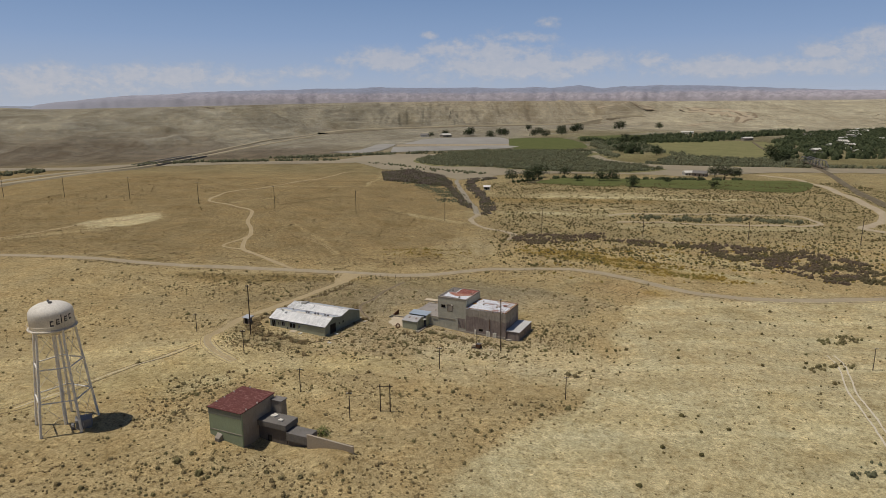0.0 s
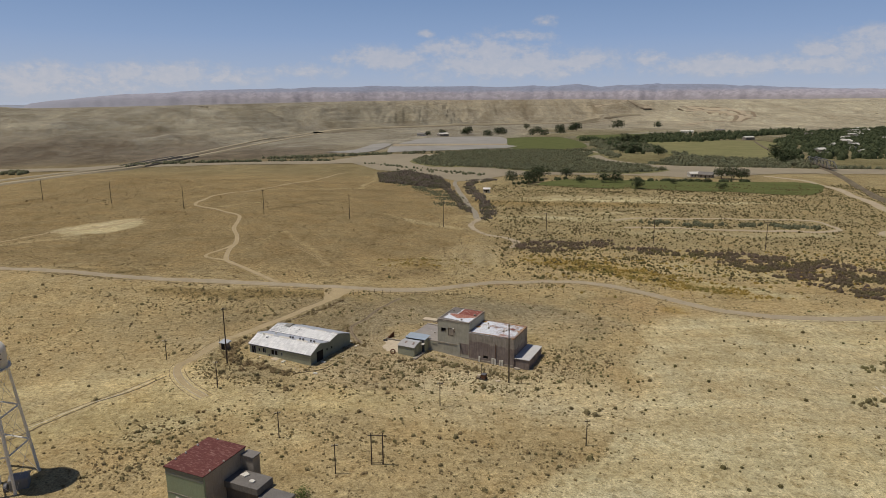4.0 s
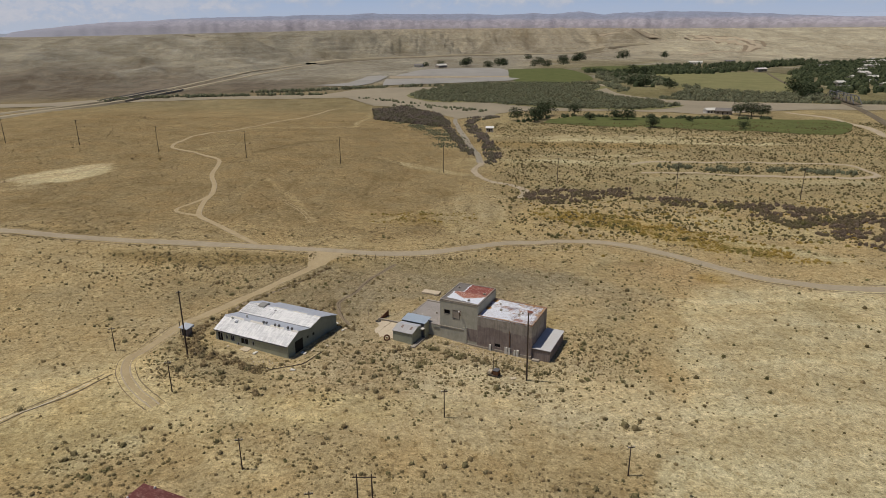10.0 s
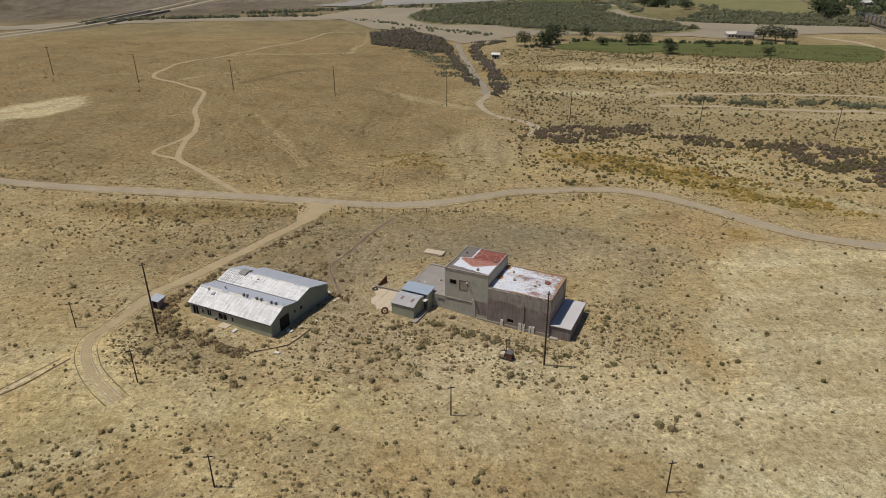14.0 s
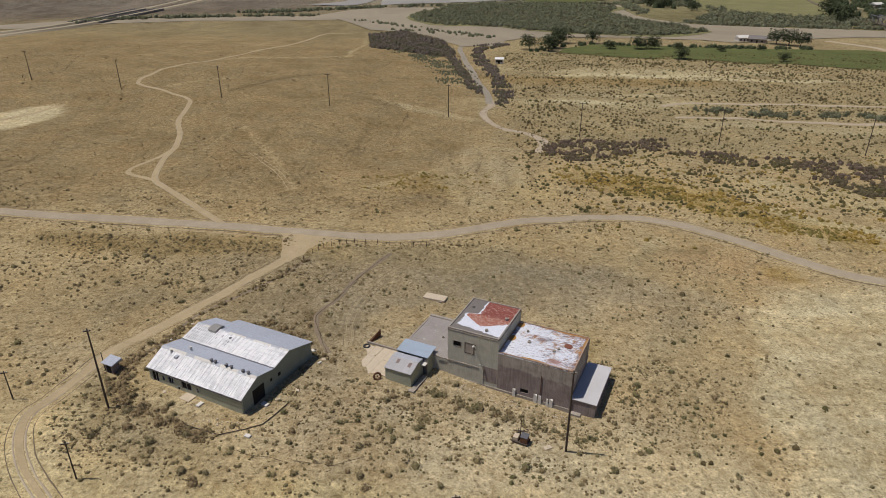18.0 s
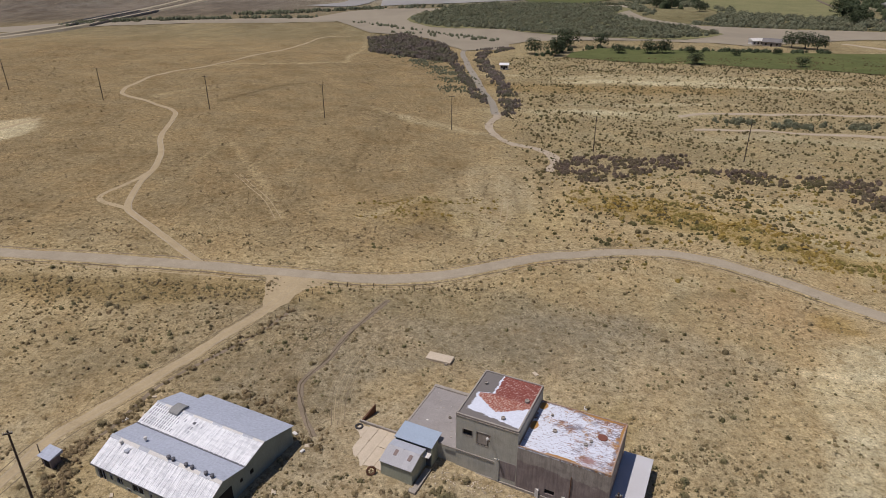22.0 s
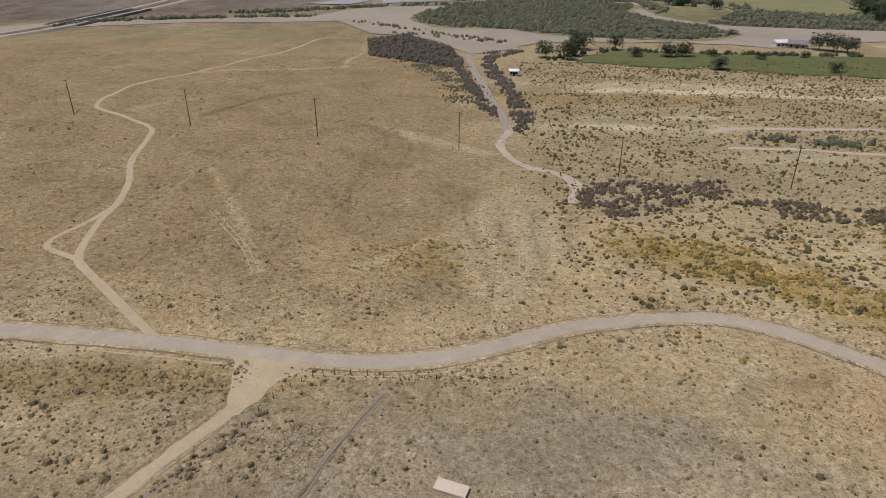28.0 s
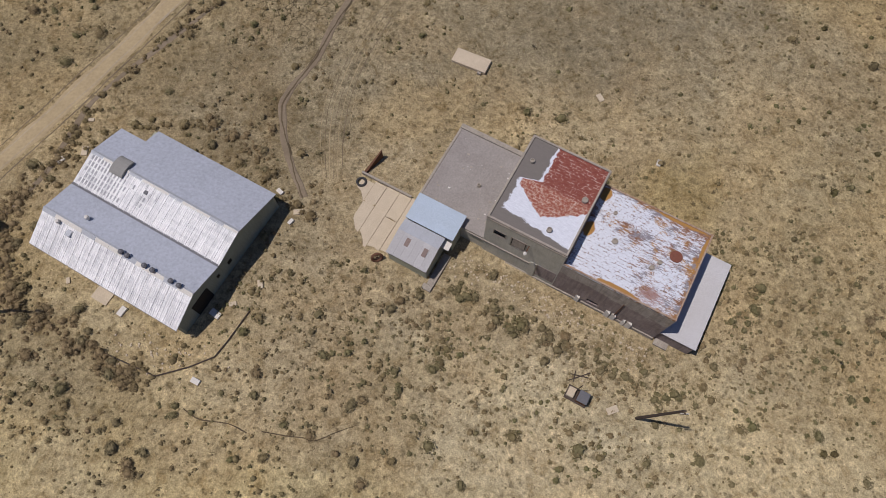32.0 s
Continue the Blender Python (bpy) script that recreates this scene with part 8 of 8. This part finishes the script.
def build_transformer():
    x, y = 10.6, -40.5
    t = thing("transformer_stand", x, y, z_at(x, y) - 0.05, -25, "rusty equipment box on a timber stand beside the mill", "equipment stand")
    part("deck", boxes((-1.2, 1.2, -0.75, 0.75, 0.32, 0.44)), WOOD, t)
    for a in (-1.0, 1.0):
        for b in (-0.6, 0.6):
            part("leg", boxes((a - 0.09, a + 0.09, b - 0.09, b + 0.09, -0.2, 0.32)), WOOD, t)
    body = part("equipment_box", boxes((0.0, 1.05, -0.6, 0.55, 0.44, 1.35), bevel=0.04), RUST, t)
    part("lid", boxes((-0.03, 1.08, -0.63, 0.58, 1.35, 1.43)), DARK_METAL, body)
    part("crate", boxes((-1.1, -0.35, -0.5, 0.5, 0.44, 1.0), bevel=0.03), BOARD, t)
    bar("post", (-0.3, 0.5, 0.44), (-0.3, 0.5, 3.6), 0.07, 0.05, 6, WOOD, t)
    f = thing("broken_frame", 10.9, -38.4, z_at(10.9, -38.4), 10, "broken dark timber frame lying on the ground", "timber")
    for a, b in (((-1.2, -0.3), (1.2, 0.2)), ((-1.0, 0.4), (0.9, -0.3)), ((-0.7, -0.5), (-0.3, 0.6))):
        bar("timber", (*a, 0.1), (*b, 0.22), 0.06, None, 5, WOOD, f)


build_transformer()


def build_cabinet():
    x, y = -54.2, -27.2
    c = thing("meter_cabinet", x, y, z_at(x, y), -25, "grey sheet-metal cabinet beside a post near the track", "cabinet")
    part("cabinet_body", boxes((-0.85, 0.85, -0.7, 0.7, -0.2, 1.85), bevel=0.02), BROWN_WALL, c)
    part("cabinet_roof", prism([(-1.25, -1.0), (1.25, -1.0), (1.25, 1.0), (-1.25, 1.0)], 1.8, 0, None, [1.88, 1.88, 2.25, 2.25]), ROLL_ROOF, c, "slanted pale sheet roof")
    part("cabinet_door", boxes((-0.5, 0.5, -0.74, -0.703, 0.1, 1.7)), DARK, c)
    bar("post", (-1.3, -0.5, -0.4), (-1.3, -0.5, 3.4), 0.08, 0.06, 6, WOOD, c)


build_cabinet()

# H-frame of two short poles
hf = thing("pole_frame", -9.6, -79.9, z_at(-9.6, -79.9), 0, "two weathered wooden poles joined by a beam", "utility pole", "short poles")
for s in (-1.0, 1.0):
    bar("pole", (s, 0, -0.5), (s, 0, 6.0), 0.12, 0.09, 8, WOOD, hf)
bar("beam", (-1.6, 0.0, 5.5), (1.6, 0.0, 5.5), 0.08, None, 6, WOOD, hf)
bar("beam", (-1.0, 0.0, 0.3), (1.0, 0.0, 0.3), 0.06, None, 6, WOOD, hf)

# boards and white blocks round the warehouse and mill
board = thing("door_board", -39.7, -33.8, z_at(-39.7, -33.8), WH_TURN, "tan plywood sheet lying by the warehouse door", "board")
part("sheet", boxes((-1.0, 1.0, -0.8, 0.8, 0.02, 0.1)), BOARD, board)
for i, (x, y) in enumerate([(-46.6, -12.8), (-48.6, -18.4), (-46.2, -17.0), (-23.2, -20.2), (-20.8, -22.5), (-21.4, -23.8), (-23.5, -31.3), (-27.6, -34.9), (-26, -33.7), (-37.3, -35.4), (-43.8, -32.5), (-28.2, -42), (14.3, -41.6), (20.3, -12.8), (13.5, -4.4)]):
    b = thing("concrete_block", x, y, z_at(x, y), (i * 47) % 180, "pale square concrete block on the soil" if i % 3 else "flat pale slab of broken concrete", "concrete block", "loose blocks")
    w = 0.35 + 0.25 * ((i * 7) % 5) / 4
    part("block", boxes((-w, w, -w * 0.6, w * 0.6, -0.1, 0.14 + 0.1 * (i % 2)), bevel=0.03), WHITE_BIT if i % 2 else BOARD, b)
rngs = random.Random(91)
rub = bmesh.new()
for k in range(330):
    if k < 260:
        u, v = rngs.uniform(-2, 21), -1.2 - abs(rngs.gauss(0, 1.8))
        x, y = mill_xy(u, v)
    else:
        x, y = -33 + rngs.gauss(0, 2.6), -39.3 + rngs.gauss(0, 1.2)
    s, z = rngs.uniform(0.05, 0.2), z_at(x, y)
    t = rngs.uniform(0, 3)
    pts = [(x + s * math.cos(t + q) * rngs.uniform(0.7, 1.2), y + s * math.sin(t + q) * rngs.uniform(0.7, 1.2)) for q in (0, 1.6, 3.1, 4.7)]
    low = [rub.verts.new((px, py, z - 0.05)) for px, py in pts]
    high = [rub.verts.new((x + (px - x) * 0.7, y + (py - y) * 0.7, z + s * 0.7)) for px, py in pts]
    rub.faces.new(high)
    for q in range(4):
        rub.faces.new((low[q], low[(q + 1) % 4], high[(q + 1) % 4], high[q]))
tagged(part("rubble", rub, BOARD), "pale broken plaster and stones below the walls", "rubble", "", "stuff")

# low pipe edging south of the warehouse
edge = thing("pipe_edging", -32.4, -41.8, 0, 0, "dark bent pipe edging half buried in the soil", "pipe")
ep = [(-38.8, -39.6), (-35.3, -40.8), (-32.4, -41.8), (-29.1, -40.6), (-26.8, -39.4), (-25.7, -37.5), (-24.1, -34.3)]
for (ax, ay), (bx, by) in zip(ep, ep[1:]):
    bar("pipe", (ax + 32.4, ay + 41.8, z_at(ax, ay) + 0.12), (bx + 32.4, by + 41.8, z_at(bx, by) + 0.12), 0.07, None, 7, WOOD, edge)

# fence posts by the junction
for i, p in enumerate(curve_points([(-33, 9), (-30, 15.4), (-28.1, 18.6), (-24.9, 20.6), (-21.6, 21.9), (-16.3, 22.2), (-10.9, 21.4), (-5, 22)], 2.6)):
    f = thing("fence_post", p.x, p.y, z_at(p.x, p.y), 0, "grey weathered wooden fence post near the road", "fence post", "fence posts")
    bar("post", (0, 0, -0.3), (0.05 * math.sin(i * 3.1), 0.05 * math.cos(i * 2.3), 1.15), 0.07, 0.05, 6, WOOD, f)

# ---- far buildings and bridges ----


def simple_house(x, y, w, d, h, turn, wall, roof, label, name="house"):
    z = z_at(x, y)
    hs = thing(name, x, y, z, turn, label, "house" if name == "house" else name.replace("_", " "), "far houses")
    part("house_body", boxes((-w / 2, w / 2, -d / 2, d / 2, -0.5, h)), wall, hs)
    part("roof", side_prism([(-d / 2 - 0.5, h), (d / 2 + 0.5, h), (0, h + d * 0.28)], -w / 2 - 0.5, w / 2 + 0.5), roof, hs)
    for k in range(3):
        u = -w * 0.3 + k * w * 0.3
        part("window" if k != 1 else "door", boxes((u - 0.6, u + 0.6, -d / 2 - 0.04, -d / 2 - 0.004, 0.9 if k != 1 else 0.0, 2.1)), DARK, hs)
    return hs


simple_house(30.9, 288, 4.5, 3.5, 2.6, -10, WHITE_BIT, BARE_METAL, "small white shack at the edge of the flat", "shack")
for i, (x, y, w, d) in enumerate([(232, 390, 12, 8), (224, 398, 9, 6), (1120, 1600, 40, 22), (784, 1226, 34, 20), (591, 1093, 44, 14), (595, 1434, 50, 18), (703, 1500, 40, 18), (604, 833, 30, 18), (700, 960, 26, 16), (850, 1180, 30, 18), (760, 1060, 24, 16), (930, 1300, 30, 18),
                                  (660, 880, 20, 14), (1000, 1420, 34, 20), (-10, 1300, 40, 20), (-60, 1320, 30, 16), (520, 720, 24, 14), (590, 760, 22, 14), (720, 1010, 22, 14), (690, 930, 20, 14), (640, 840, 22, 16), (800, 1120, 24, 14), (870, 1220, 22, 14), (900, 1240, 20, 14), (960, 1380, 24, 16), (830, 1050, 20, 14), (560, 690, 18, 12), (480, 640, 18, 12), (1080, 1500, 26, 16)]):
    simple_house(x, y, w * (1 if y < 500 else 0.6), d * (1 if y < 500 else 0.6), 3.0 if y < 500 else 4.6, (i * 37) % 90 - 30, WHITE_BIT if i % 2 else TAN_WALL, WHITE_BIT if i % 3 else GREY_ROOF, "pale house among trees across the valley" if y > 500 else "white farm shed beside the hay field")


def build_truss_bridge():
    a, b = Vector((378, 447, 0)), Vector((405, 540, 0))
    br = thing("railway_bridge", a.x, a.y, 2.2, 0, "dark steel truss railway bridge over the river", "bridge")
    d = b - a
    side = Vector((d.y, -d.x, 0)).normalized() * 3.2
    n = 8
    part("deck", prism([tuple((p + s)[:2]) for p, s in ((Vector((0, 0, 0)), side), (d, side), (d, -side), (Vector((0, 0, 0)), -side))], -0.4, 0.5), BALLAST, br)
    for s in (side, -side):
        for i in range(n + 1):
            p = d * (i / n) + s
            h = 0.6 if i in (0, n) else 6.0
            bar("post", (p.x, p.y, 0), (p.x, p.y, h), 0.35, None, 4, DARK_METAL, br)
            if i < n:
                q = d * ((i + 1) / n) + s
                h2 = 0.6 if i + 1 == n else 6.0
                bar("chord", (p.x, p.y, h), (q.x, q.y, h2), 0.4, None, 4, DARK_METAL, br)
                if 0 < i:
                    bar("diagonal", (p.x, p.y, 6.0 if i % 2 else 0.5), (q.x, q.y, 0.5 if i % 2 else h2), 0.25, None, 4, DARK_METAL, br)
    for i in range(1, n, 2):
        p = d * (i / n)
        part("pier", boxes((p.x - 1.2, p.x + 1.2, p.y - 1.2, p.y + 1.2, -5, -0.4)), CONCRETE, br)
    return br


build_truss_bridge()


def build_highway_bridge(x0, y0, x1, y1, name):
    d = Vector((x1 - x0, y1 - y0, 0))
    side = Vector((d.y, -d.x, 0)).normalized() * 5.6
    br = thing("highway_bridge", x0, y0, 0.42, 0, "concrete highway bridge with dark shaded girders", "bridge", "highway bridges")
    o = Vector((0, 0, 0))
    # girder colour is darkened for the shade below the deck
    part("girder", prism([tuple((p + s)[:2]) for p, s in ((o, side), (d, side), (d, -side), (o, -side))], -1.1, -0.1), worn("shaded_bridge_girder", (0.24, 0.205, 0.165), (0.17, 0.15, 0.12)), br)
    for s in (side, -side):
        q = s * 0.93
        part("guard_rail", prism([tuple((p + t)[:2]) for p, t in ((o, s), (d, s), (d, q), (o, q))], -0.1, 0.9), CONCRETE, br)
    for k in range(1, 6):
        p = d * (k / 6)
        part("pier", boxes((p.x - 4, p.x + 4, p.y - 0.8, p.y + 0.8, -9, -1.1)), CONCRETE, br)


build_highway_bridge(-335.3, 520, -333.6, 668, "east")
build_highway_bridge(-353.8, 520, -354.8, 668, "west")
